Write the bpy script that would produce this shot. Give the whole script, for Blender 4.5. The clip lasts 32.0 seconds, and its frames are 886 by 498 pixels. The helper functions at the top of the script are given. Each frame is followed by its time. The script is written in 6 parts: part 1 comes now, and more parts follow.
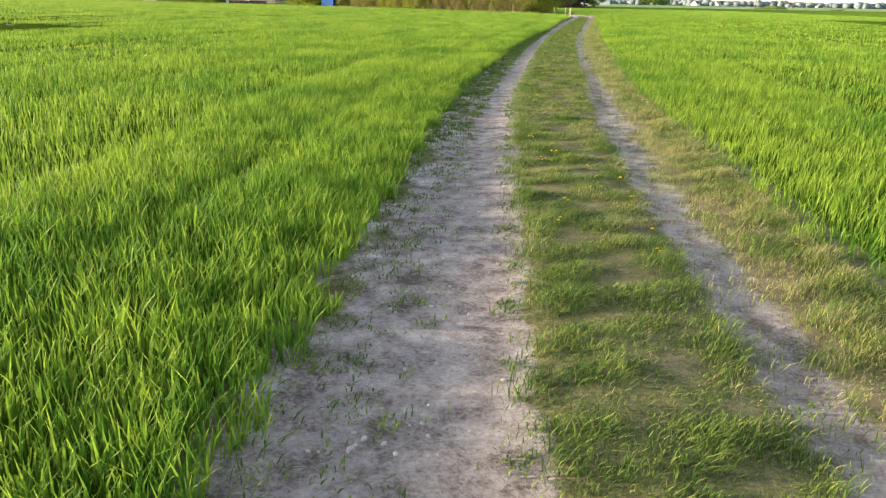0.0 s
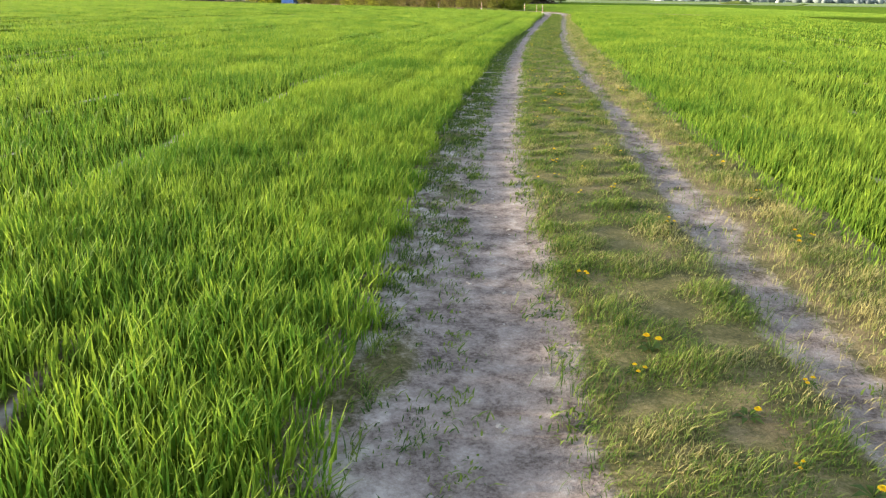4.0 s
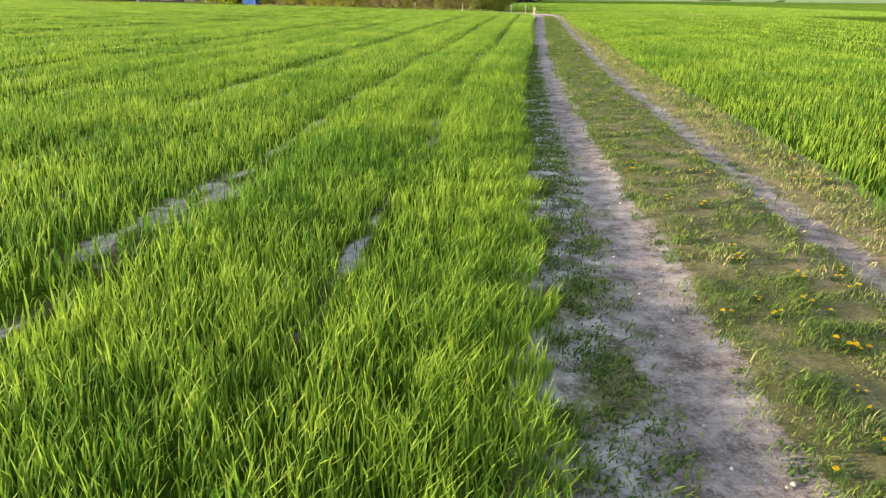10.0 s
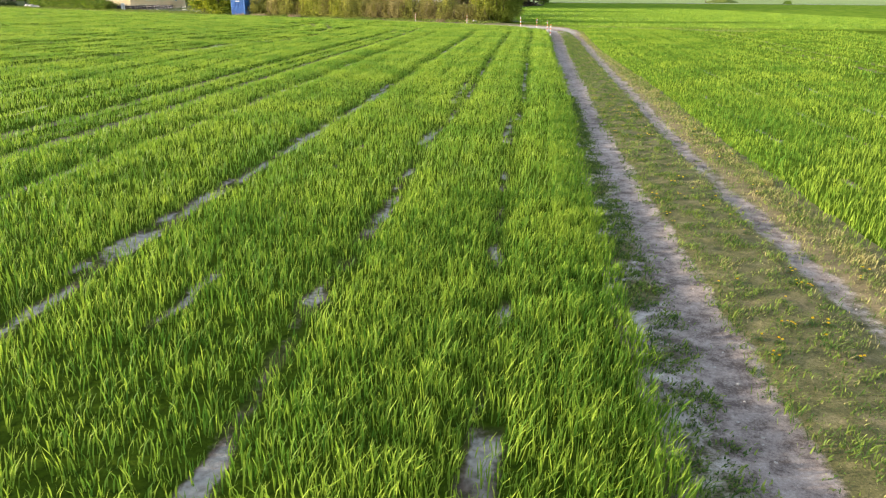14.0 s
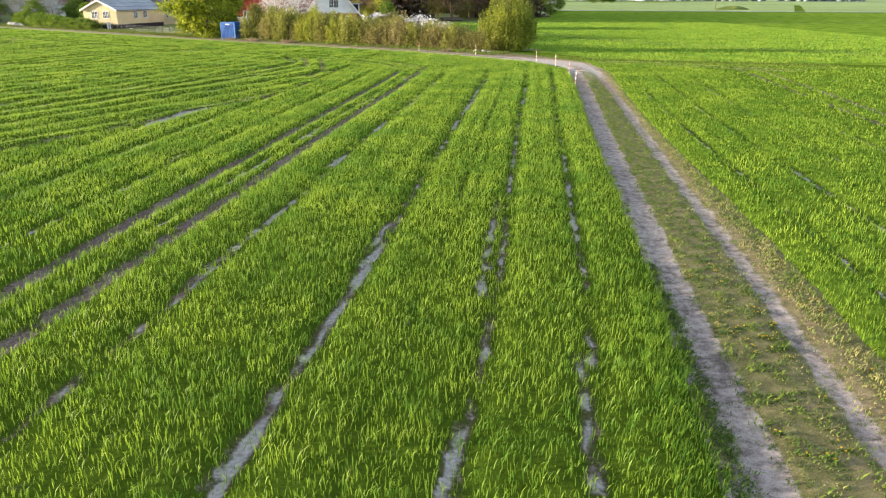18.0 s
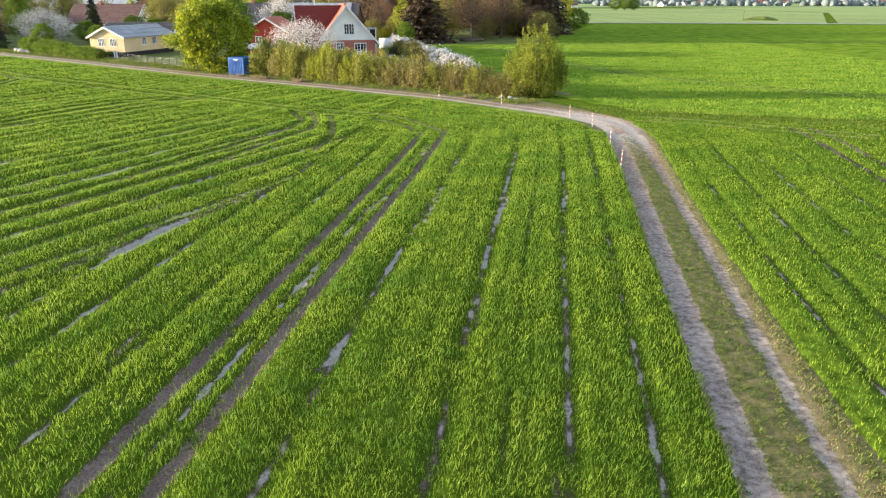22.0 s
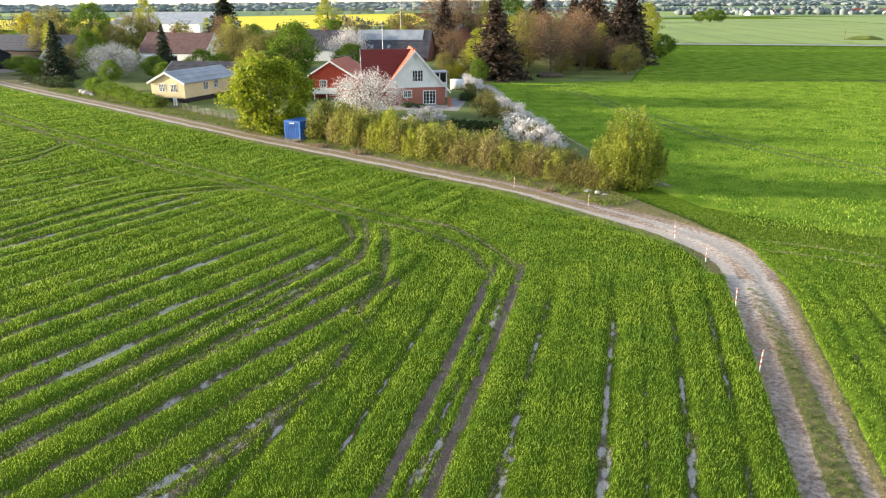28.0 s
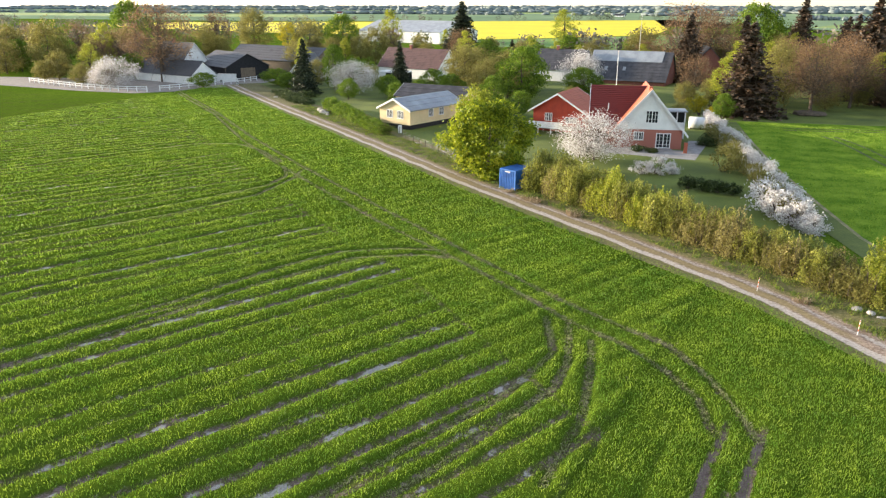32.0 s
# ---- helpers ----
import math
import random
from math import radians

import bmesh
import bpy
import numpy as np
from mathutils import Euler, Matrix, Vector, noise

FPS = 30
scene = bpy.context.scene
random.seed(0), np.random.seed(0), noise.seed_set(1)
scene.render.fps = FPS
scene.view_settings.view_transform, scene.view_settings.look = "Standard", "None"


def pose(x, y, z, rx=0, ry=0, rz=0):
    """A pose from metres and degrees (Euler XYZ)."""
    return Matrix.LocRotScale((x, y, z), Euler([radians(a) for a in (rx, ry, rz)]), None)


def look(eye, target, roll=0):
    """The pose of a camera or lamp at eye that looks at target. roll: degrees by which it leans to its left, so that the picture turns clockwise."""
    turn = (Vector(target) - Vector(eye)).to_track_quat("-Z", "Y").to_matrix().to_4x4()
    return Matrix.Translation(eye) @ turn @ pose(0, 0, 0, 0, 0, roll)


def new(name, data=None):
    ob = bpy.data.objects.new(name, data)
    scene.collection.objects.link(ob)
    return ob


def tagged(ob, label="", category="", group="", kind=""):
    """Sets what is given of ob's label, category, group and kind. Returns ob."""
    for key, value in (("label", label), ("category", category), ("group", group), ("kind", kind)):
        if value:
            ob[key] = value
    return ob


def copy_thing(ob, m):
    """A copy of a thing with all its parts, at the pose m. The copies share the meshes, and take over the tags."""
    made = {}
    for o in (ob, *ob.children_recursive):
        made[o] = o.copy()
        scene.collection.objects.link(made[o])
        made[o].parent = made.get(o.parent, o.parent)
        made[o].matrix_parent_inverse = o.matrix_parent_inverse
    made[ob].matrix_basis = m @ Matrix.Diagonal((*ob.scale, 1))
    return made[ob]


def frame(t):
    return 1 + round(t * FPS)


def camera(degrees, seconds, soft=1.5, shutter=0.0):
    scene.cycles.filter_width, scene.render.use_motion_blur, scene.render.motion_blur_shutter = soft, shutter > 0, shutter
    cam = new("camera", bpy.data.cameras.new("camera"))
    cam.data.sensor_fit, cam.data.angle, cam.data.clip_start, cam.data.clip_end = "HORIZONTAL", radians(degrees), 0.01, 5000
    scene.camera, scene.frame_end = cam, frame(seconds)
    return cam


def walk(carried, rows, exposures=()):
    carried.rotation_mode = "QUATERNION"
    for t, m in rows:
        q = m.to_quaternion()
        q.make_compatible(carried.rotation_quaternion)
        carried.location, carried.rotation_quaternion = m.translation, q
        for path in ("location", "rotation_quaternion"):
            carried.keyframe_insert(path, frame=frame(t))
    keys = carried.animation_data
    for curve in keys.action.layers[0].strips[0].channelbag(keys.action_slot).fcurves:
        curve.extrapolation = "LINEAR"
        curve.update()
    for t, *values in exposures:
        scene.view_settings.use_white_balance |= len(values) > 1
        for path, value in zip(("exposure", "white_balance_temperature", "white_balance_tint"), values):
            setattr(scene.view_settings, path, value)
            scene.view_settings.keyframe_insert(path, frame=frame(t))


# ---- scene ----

cam = camera(63.0, 32.0, soft=1.25, shutter=0.0)
POSES = [
    (0.0, 0.113, -0.053, 1.735, 0.62, -19.03, 1.04),
    (0.5, 0.091, 0.413, 1.738, 0.62, -19.04, 1.03),
    (1.0, 0.071, 0.929, 1.741, 0.62, -19.07, 1.01),
    (1.5, 0.053, 1.486, 1.744, 0.62, -19.10, 0.98),
    (2.0, 0.038, 2.073, 1.751, 0.62, -19.13, 0.96),
    (2.5, 0.026, 2.677, 1.765, 0.62, -19.17, 0.93),
    (4.5, -0.010, 5.378, 1.895, -2.42, -19.32, 0.79),
    (5.0, -0.019, 6.165, 1.914, -2.42, -19.35, 0.76),
    (5.5, -0.028, 6.993, 1.927, -2.42, -19.37, 0.72),
    (6.0, -0.038, 7.842, 1.938, -2.42, -19.39, 0.69),
    (6.5, -0.047, 8.704, 1.953, -2.65, -19.40, 0.65),
    (7.0, -0.056, 9.574, 1.973, -3.28, -19.41, 0.62),
    (7.5, -0.065, 10.449, 1.998, -3.79, -19.41, 0.60),
    (8.0, -0.073, 11.335, 2.026, -3.79, -19.42, 0.58),
    (8.5, -0.078, 12.231, 2.052, -3.79, -19.42, 0.56),
    (9.0, -0.081, 13.138, 2.074, -3.79, -19.42, 0.54),
    (9.5, -0.081, 14.057, 2.090, -3.79, -19.41, 0.53),
    (10.0, -0.078, 14.991, 2.103, -3.79, -19.42, 0.51),
    (10.5, -0.073, 15.945, 2.122, -3.79, -19.42, 0.50),
    (11.0, -0.065, 16.922, 2.164, -3.79, -19.42, 0.49),
    (11.5, -0.055, 17.920, 2.250, -3.79, -19.43, 0.47),
    (12.0, -0.042, 18.935, 2.394, -3.79, -19.44, 0.46),
    (12.5, -0.027, 19.958, 2.590, -3.79, -19.45, 0.44),
    (13.0, -0.011, 20.979, 2.821, -3.79, -19.46, 0.42),
    (13.5, 0.007, 21.998, 3.073, -3.79, -19.46, 0.40),
    (14.0, 0.026, 23.019, 3.341, -3.79, -19.47, 0.38),
    (14.5, 0.046, 24.055, 3.627, -3.79, -19.48, 0.36),
    (15.0, 0.066, 25.120, 3.927, -3.79, -19.48, 0.33),
    (15.5, 0.086, 26.252, 4.236, -3.79, -19.48, 0.31),
    (17.5, 0.156, 31.116, 5.597, -3.51, -19.40, 0.20),
    (18.0, 0.169, 32.247, 6.009, -3.55, -19.37, 0.17),
    (18.5, 0.181, 33.318, 6.445, -3.55, -19.34, 0.15),
    (19.0, 0.192, 34.368, 6.893, -3.54, -19.31, 0.12),
    (19.5, 0.203, 35.411, 7.346, -3.53, -19.28, 0.09),
    (20.0, 0.215, 36.458, 7.804, -3.46, -19.25, 0.06),
    (20.5, 0.227, 37.511, 8.266, -3.24, -19.23, 0.02),
    (21.0, 0.241, 38.564, 8.735, -2.89, -19.21, -0.01),
    (21.5, 0.258, 39.609, 9.220, -2.50, -19.20, -0.05),
    (22.0, 0.278, 40.634, 9.731, -2.06, -19.18, -0.09),
    (22.5, 0.300, 41.633, 10.269, -1.58, -19.17, -0.13),
    (23.0, 0.322, 42.608, 10.826, -1.13, -19.16, -0.17),
    (23.5, 0.341, 43.577, 11.388, -0.72, -19.15, -0.21),
    (24.0, 0.355, 44.569, 11.944, -0.31, -19.13, -0.25),
    (24.5, 0.363, 45.595, 12.481, 0.09, -19.11, -0.29),
    (25.0, 0.364, 46.668, 12.993, 0.53, -19.09, -0.32),
    (25.5, 0.357, 47.776, 13.483, 1.00, -19.06, -0.35),
    (27.5, 0.307, 52.148, 15.282, 2.95, -18.89, -0.42),
    (28.0, 0.299, 53.299, 15.732, 3.69, -18.85, -0.42),
    (28.5, 0.282, 54.548, 16.188, 5.07, -18.80, -0.41),
    (29.0, 0.250, 55.813, 16.644, 6.92, -18.75, -0.39),
    (29.5, 0.195, 57.022, 17.090, 9.10, -18.71, -0.35),
    (30.0, 0.107, 58.112, 17.535, 11.53, -18.67, -0.30),
    (30.5, -0.025, 59.068, 18.002, 14.02, -18.64, -0.23),
    (31.0, -0.221, 59.962, 18.525, 16.55, -18.62, -0.13),
    (31.5, -0.495, 60.874, 19.145, 19.11, -18.61, -0.03),
    (32.0, -0.858, 61.828, 19.901, 21.41, -18.62, 0.09),
]


def aim(x, y, z, yaw, pitch, roll):
    a, p = radians(yaw), radians(pitch)
    way = Vector((-math.sin(a) * math.cos(p), math.cos(a) * math.cos(p), math.sin(p)))
    eye = Vector((x, y, z))
    return look(eye, eye + way, roll)


walk(cam, [(t, aim(*p)) for t, *p in POSES], exposures=[(0, 1.82, 6550, 12)])

# ---- daylight: a low evening sun from the west, clear sky ----
SUN_EL, SUN_AZ = 8.0, -87.0
sky_world = bpy.data.worlds.new("sky")
scene.world = sky_world
sky_world.use_nodes = True
wn = sky_world.node_tree
sky = wn.nodes.new("ShaderNodeTexSky")
sky.sky_type, sky.sun_disc = "NISHITA", False
sky.sun_elevation, sky.sun_rotation = radians(SUN_EL), radians(SUN_AZ)
sky.dust_density, sky.ozone_density, sky.air_density = 0.5, 1.5, 0.9
thin_cloud = wn.nodes.new("ShaderNodeHueSaturation")
thin_cloud.inputs["Saturation"].default_value = 0.6
wn.links.new(sky.outputs[0], thin_cloud.inputs["Color"])
wn.links.new(thin_cloud.outputs[0], wn.nodes["Background"].inputs[0])
wn.nodes["Background"].inputs[1].default_value = 0.15
sun_data = bpy.data.lights.new("sun", "SUN")
sun_data.energy, sun_data.angle, sun_data.color = 3.7, radians(2.0), (1.0, 0.85, 0.64)
sun = new("sun", sun_data)
_a, _e = radians(SUN_AZ), radians(SUN_EL)
sun.matrix_world = look((0, 0, 60), (-math.sin(_a) * math.cos(_e), -math.cos(_a) * math.cos(_e), 60 - math.sin(_e)))

RNG = np.random.default_rng(7)


# ---- materials ----
def mat(name, colour, rough=0.8, metal=0.0, var=None, scale=6.0, fine=60.0, bump=0.25, island=0.0, translucent=0.0, spec=0.3, coords="Object", detail=6.0, spread=0.18):
    """A surface of two mixed colours by coarse and fine noise, with grain bump, colour change per piece, and light through leaves."""
    m = bpy.data.materials.new(name)
    m.use_nodes = True
    n, l = m.node_tree.nodes, m.node_tree.links
    b = n["Principled BSDF"]
    b.inputs["Roughness"].default_value, b.inputs["Metallic"].default_value = rough, metal
    b.inputs["Specular IOR Level"].default_value = spec
    tc = n.new("ShaderNodeTexCoord")
    n1, n2 = n.new("ShaderNodeTexNoise"), n.new("ShaderNodeTexNoise")
    for q, s in ((n1, scale), (n2, fine)):
        q.inputs["Scale"].default_value, q.inputs["Detail"].default_value = s, detail
        l.new(tc.outputs[coords], q.inputs["Vector"])
    add = n.new("ShaderNodeMath")
    add.operation = "ADD"
    half = n.new("ShaderNodeMath")
    half.operation = "MULTIPLY_ADD"
    half.inputs[1].default_value, half.inputs[2].default_value = 0.6, -0.3
    l.new(n2.outputs["Fac"], half.inputs[0])
    l.new(n1.outputs["Fac"], add.inputs[0])
    l.new(half.outputs[0], add.inputs[1])
    fac = add.outputs[0]
    if island:
        g = n.new("ShaderNodeNewGeometry")
        ma = n.new("ShaderNodeMath")
        ma.operation = "MULTIPLY_ADD"
        ma.inputs[1].default_value, ma.inputs[2].default_value = island, -island / 2
        l.new(g.outputs["Random Per Island"], ma.inputs[0])
        a2 = n.new("ShaderNodeMath")
        a2.operation = "ADD"
        l.new(fac, a2.inputs[0])
        l.new(ma.outputs[0], a2.inputs[1])
        fac = a2.outputs[0]
    cr = n.new("ShaderNodeValToRGB")
    var = var or tuple(c * 0.65 for c in colour)
    cr.color_ramp.elements[0].position, cr.color_ramp.elements[1].position = 0.5 - spread, 0.5 + spread
    cr.color_ramp.elements[0].color = (*var, 1)
    cr.color_ramp.elements[1].color = (*colour, 1)
    l.new(fac, cr.inputs["Fac"])
    l.new(cr.outputs["Color"], b.inputs["Base Color"])
    if bump:
        bp = n.new("ShaderNodeBump")
        bp.inputs["Strength"].default_value, bp.inputs["Distance"].default_value = bump, 0.02
        l.new(n2.outputs["Fac"], bp.inputs["Height"])
        l.new(bp.outputs["Normal"], b.inputs["Normal"])
    if translucent:
        tr, mx = n.new("ShaderNodeBsdfTranslucent"), n.new("ShaderNodeMixShader")
        l.new(cr.outputs["Color"], tr.inputs["Color"])
        mx.inputs["Fac"].default_value = translucent
        l.new(b.outputs[0], mx.inputs[1])
        l.new(tr.outputs[0], mx.inputs[2])
        l.new(mx.outputs[0], n["Material Output"].inputs["Surface"])
    return m


def ramp(n, l, fac, stops):
    r = n.new("ShaderNodeValToRGB")
    e = r.color_ramp.elements
    while len(e) < len(stops):
        e.new(0.5)
    for el, (p, c) in zip(e, stops):
        el.position, el.color = p, (*c, 1) if len(c) == 3 else c
    l.new(fac, r.inputs["Fac"])
    return r.outputs["Color"]


def math_node(n, l, op, a, b=None, c=None):
    q = n.new("ShaderNodeMath")
    q.operation = op
    for k, v in enumerate((a, b, c)):
        if v is None:
            continue
        if isinstance(v, (int, float)):
            q.inputs[k].default_value = v
        else:
            l.new(v, q.inputs[k])
    return q.outputs[0]


def noise_node(n, l, vec, scale, detail=6.0, rough=0.55):
    q = n.new("ShaderNodeTexNoise")
    q.inputs["Scale"].default_value, q.inputs["Detail"].default_value, q.inputs["Roughness"].default_value = scale, detail, rough
    l.new(vec, q.inputs["Vector"])
    return q.outputs["Fac"]


def attr_node(n, name):
    q = n.new("ShaderNodeAttribute")
    q.attribute_name = name
    return q.outputs["Fac"]


def mix_col(n, l, fac, a, b):
    q = n.new("ShaderNodeMix")
    q.data_type = "RGBA"
    ins = [s for s in q.inputs if s.type == "RGBA"]
    f = q.inputs[0]
    if isinstance(fac, (int, float)):
        f.default_value = fac
    else:
        l.new(fac, f)
    for s, v in zip(ins, (a, b)):
        if isinstance(v, tuple):
            s.default_value = (*v, 1)
        else:
            l.new(v, s)
    return [o for o in q.outputs if o.type == "RGBA"][0]


def soft_step(n, l, x, lo, hi):
    q = n.new("ShaderNodeMapRange")
    q.interpolation_type = "SMOOTHSTEP"
    l.new(x, q.inputs["Value"])
    q.inputs["From Min"].default_value, q.inputs["From Max"].default_value = lo, hi
    return q.outputs["Result"]


CROP_A, CROP_B = (0.315, 0.43, 0.046), (0.10, 0.22, 0.022)
M_CROP = mat("wheat_leaf", CROP_A, 0.6, var=CROP_B, scale=0.35, fine=5.0, bump=0, island=0.4, translucent=0.43, spec=0.12)
M_CROP_FAR = mat("far_wheat_leaf", (0.292, 0.41, 0.04), 0.55, var=(0.132, 0.26, 0.024), scale=0.3, fine=1.2, bump=0, island=0.3, translucent=0.43, spec=0.25)
M_VERGE = mat("verge_grass_leaf", (0.40, 0.36, 0.14), 0.7, var=(0.14, 0.21, 0.035), scale=1.7, fine=6.0, spread=0.1, bump=0, island=0.4, translucent=0.3)
M_ROUGH = mat("rough_grass_leaf", (0.25, 0.29, 0.05), 0.7, var=(0.085, 0.15, 0.02), scale=0.4, fine=4, bump=0, island=0.7, translucent=0.35)
M_STRAW = mat("dead_straw", (0.42, 0.34, 0.22), 0.8, var=(0.28, 0.20, 0.12), scale=0.6, fine=6, bump=0, island=0.6, translucent=0.3)
M_WEED = mat("weed_leaf", (0.20, 0.27, 0.042), 0.7, var=(0.06, 0.12, 0.018), scale=2.6, fine=9, spread=0.12, bump=0, island=0.6, translucent=0.3)
M_WHITE = mat("white_paint", (0.8, 0.8, 0.79), 0.55, var=(0.68, 0.68, 0.67), scale=0.8, fine=30, bump=0.05)
M_YELLOW = mat("yellow_render", (0.74, 0.58, 0.34), 0.75, var=(0.62, 0.48, 0.27), scale=0.6, fine=25, bump=0.1)
M_REDW = mat("red_paint", (0.42, 0.06, 0.03), 0.65, var=(0.30, 0.045, 0.025), scale=1, fine=25, bump=0.1)
M_BRICK = mat("red_brick", (0.37, 0.14, 0.105), 0.85, var=(0.20, 0.075, 0.058), scale=3, fine=30, bump=0.3, island=0.9)
# on the brick house these stand for one roof's shaded and sunlit slopes
M_ROOFRED = mat("red_roof_tile", (0.19, 0.036, 0.03), 0.6, var=(0.115, 0.025, 0.022), scale=0.8, fine=20, bump=0.2, island=0.6)
M_ROOFORANGE = mat("orange_roof_tile", (0.46, 0.135, 0.075), 0.6, var=(0.33, 0.09, 0.055), scale=0.8, fine=20, bump=0.2, island=0.6)
M_ROOFDARK = mat("dark_roof_sheet", (0.085, 0.085, 0.095), 0.6, var=(0.04, 0.04, 0.047), scale=0.7, fine=12, bump=0.2, island=0.5)
M_ROOFBROWN = mat("brown_roof_tile", (0.13, 0.075, 0.07), 0.7, var=(0.075, 0.045, 0.045), scale=0.8, fine=14, bump=0.2, island=0.5)
M_ROOFGREY = mat("grey_sheet_roof", (0.42, 0.45, 0.48), 0.5, var=(0.28, 0.30, 0.33), scale=0.4, fine=8, bump=0.1, island=0.5)
M_PLINTH = mat("dark_plinth", (0.035, 0.03, 0.03), 0.8, scale=2, bump=0.2)
M_GLASS = mat("window_pane", (0.025, 0.028, 0.033), 0.06, scale=0.5, bump=0, spec=0.6)
M_BLUE = mat("blue_container_paint", (0.035, 0.16, 0.50), 0.5, var=(0.02, 0.09, 0.30), scale=0.9, fine=18, bump=0.1)
M_BARK = mat("bark", (0.15, 0.115, 0.085), 0.95, var=(0.07, 0.055, 0.042), scale=3, fine=30, bump=0.6)
M_TIMBER = mat("weathered_timber", (0.22, 0.17, 0.12), 0.9, var=(0.12, 0.09, 0.065), scale=2, fine=25, bump=0.3)
M_BLACKW = mat("black_stained_boards", (0.022, 0.022, 0.025), 0.8, var=(0.012, 0.012, 0.014), scale=2, fine=25, bump=0.3)
M_STONE = mat("pale_stone", (0.55, 0.50, 0.46), 0.9, var=(0.36, 0.33, 0.30), scale=3, fine=30, bump=0.5)
M_PAVING = mat("grey_paving", (0.38, 0.36, 0.35), 0.9, var=(0.26, 0.25, 0.24), scale=1, fine=15, bump=0.2, island=0.4)
M_ORANGE = mat("orange_band", (0.75, 0.16, 0.03), 0.5, bump=0)
M_DANDELION = mat("dandelion_yellow", (0.9, 0.70, 0.01), 0.7, var=(0.85, 0.58, 0.01), scale=20, bump=0, translucent=0.2)
M_METAL = mat("galvanised_metal", (0.45, 0.46, 0.47), 0.45, metal=0.7, scale=3, bump=0.05)


def leaf_mat(name, a, b, tr=0.35, scale=0.5):
    return mat(name, a, 0.6, var=b, scale=scale, fine=4.0, bump=0, island=0.6, translucent=tr)


M_LEAF = {
    "maple": leaf_mat("maple_leaf", (0.370, 0.411, 0.025), (0.124, 0.184, 0.012), 0.5),
    "green": leaf_mat("green_leaf", (0.205, 0.298, 0.025), (0.072, 0.133, 0.012), 0.45),
    "willow": leaf_mat("willow_leaf", (0.441, 0.452, 0.057), (0.226, 0.267, 0.030), 0.5),
    "cornerbush": leaf_mat("corner_bush_leaf", (0.36, 0.39, 0.05), (0.16, 0.20, 0.025), 0.45),
    "olive": leaf_mat("budding_leaf", (0.308, 0.278, 0.077), (0.164, 0.154, 0.041), 0.45),
    "copper": leaf_mat("copper_bud", (0.318, 0.195, 0.097), (0.164, 0.103, 0.062), 0.4),
    "blossom": leaf_mat("white_blossom", (0.82, 0.80, 0.79), (0.50, 0.46, 0.43), 0.35),
    "spruce": leaf_mat("spruce_needles", (0.062, 0.077, 0.036), (0.023, 0.033, 0.021), 0.15),
    "redspruce": leaf_mat("brown_spruce_needles", (0.124, 0.077, 0.046), (0.051, 0.041, 0.029), 0.15),
    "hedge": leaf_mat("hedge_leaf", (0.43, 0.43, 0.085), (0.19, 0.20, 0.04), 0.45),
    "hedgebrown": leaf_mat("hedge_copper_leaf", (0.38, 0.33, 0.11), (0.19, 0.16, 0.06), 0.45),
    "yellowbush": leaf_mat("golden_leaf", (0.534, 0.452, 0.021), (0.308, 0.278, 0.021), 0.45),
    "evergreen": leaf_mat("evergreen_leaf", (0.077, 0.108, 0.025), (0.030, 0.051, 0.012), 0.2),
}


# ---- mesh builders ----
def mesh_np(name, verts, faces, material, attrs=None, smooth=False):
    """A mesh from arrays: faces is one array of equal corners, or a list of such arrays."""
    me = bpy.data.meshes.new(name)
    verts = np.asarray(verts, dtype=np.float32)
    groups = faces if isinstance(faces, list) else [faces]
    groups = [np.asarray(g, dtype=np.int32) for g in groups if len(g)]
    loops = np.concatenate([g.ravel() for g in groups])
    sizes = np.concatenate([np.full(len(g), g.shape[1], dtype=np.int32) for g in groups])
    starts = np.concatenate([[0], np.cumsum(sizes)[:-1]]).astype(np.int32)
    me.vertices.add(len(verts))
    me.vertices.foreach_set("co", verts.ravel())
    me.loops.add(len(loops))
    me.loops.foreach_set("vertex_index", loops)
    me.polygons.add(len(sizes))
    me.polygons.foreach_set("loop_start", starts)
    if smooth:
        me.polygons.foreach_set("use_smooth", np.ones(len(sizes), dtype=bool))
    for key, values in (attrs or {}).items():
        at = me.attributes.new(key, "FLOAT", "POINT")
        at.data.foreach_set("value", np.asarray(values, dtype=np.float32))
    me.materials.append(material)
    me.update(calc_edges=True)
    return me


def part(name, data, parent, material=None, label="", m=None):
    """Links a bmesh or a mesh as one object under its thing."""
    if isinstance(data, bmesh.types.BMesh):
        me = bpy.data.meshes.new(name)
        data.to_mesh(me)
        data.free()
        me.materials.append(material)
        data = me
    ob = new(name, data)
    if parent is not None:
        ob.parent = parent
    if m is not None:
        ob.matrix_basis = m
    if label:
        ob["label"] = label
    return ob


def thing(name, m, label, category, group="", kind=""):
    ob = new(name)
    ob.matrix_basis = m
    ob.empty_display_size = 0.3
    return tagged(ob, label, category, group, kind)


def box(x0, y0, z0, x1, y1, z1, bevel=0.0, bm=None):
    own = bm or bmesh.new()
    r = bmesh.ops.create_cube(own, size=1.0)
    for v in r["verts"]:
        v.co = Vector(((x0 + x1) / 2 + v.co.x * (x1 - x0), (y0 + y1) / 2 + v.co.y * (y1 - y0), (z0 + z1) / 2 + v.co.z * (z1 - z0)))
    if bevel:
        edges = {e for v in r["verts"] for e in v.link_edges}
        bmesh.ops.bevel(own, geom=list(edges), offset=bevel, segments=1, affect="EDGES", profile=0.5)
    return own


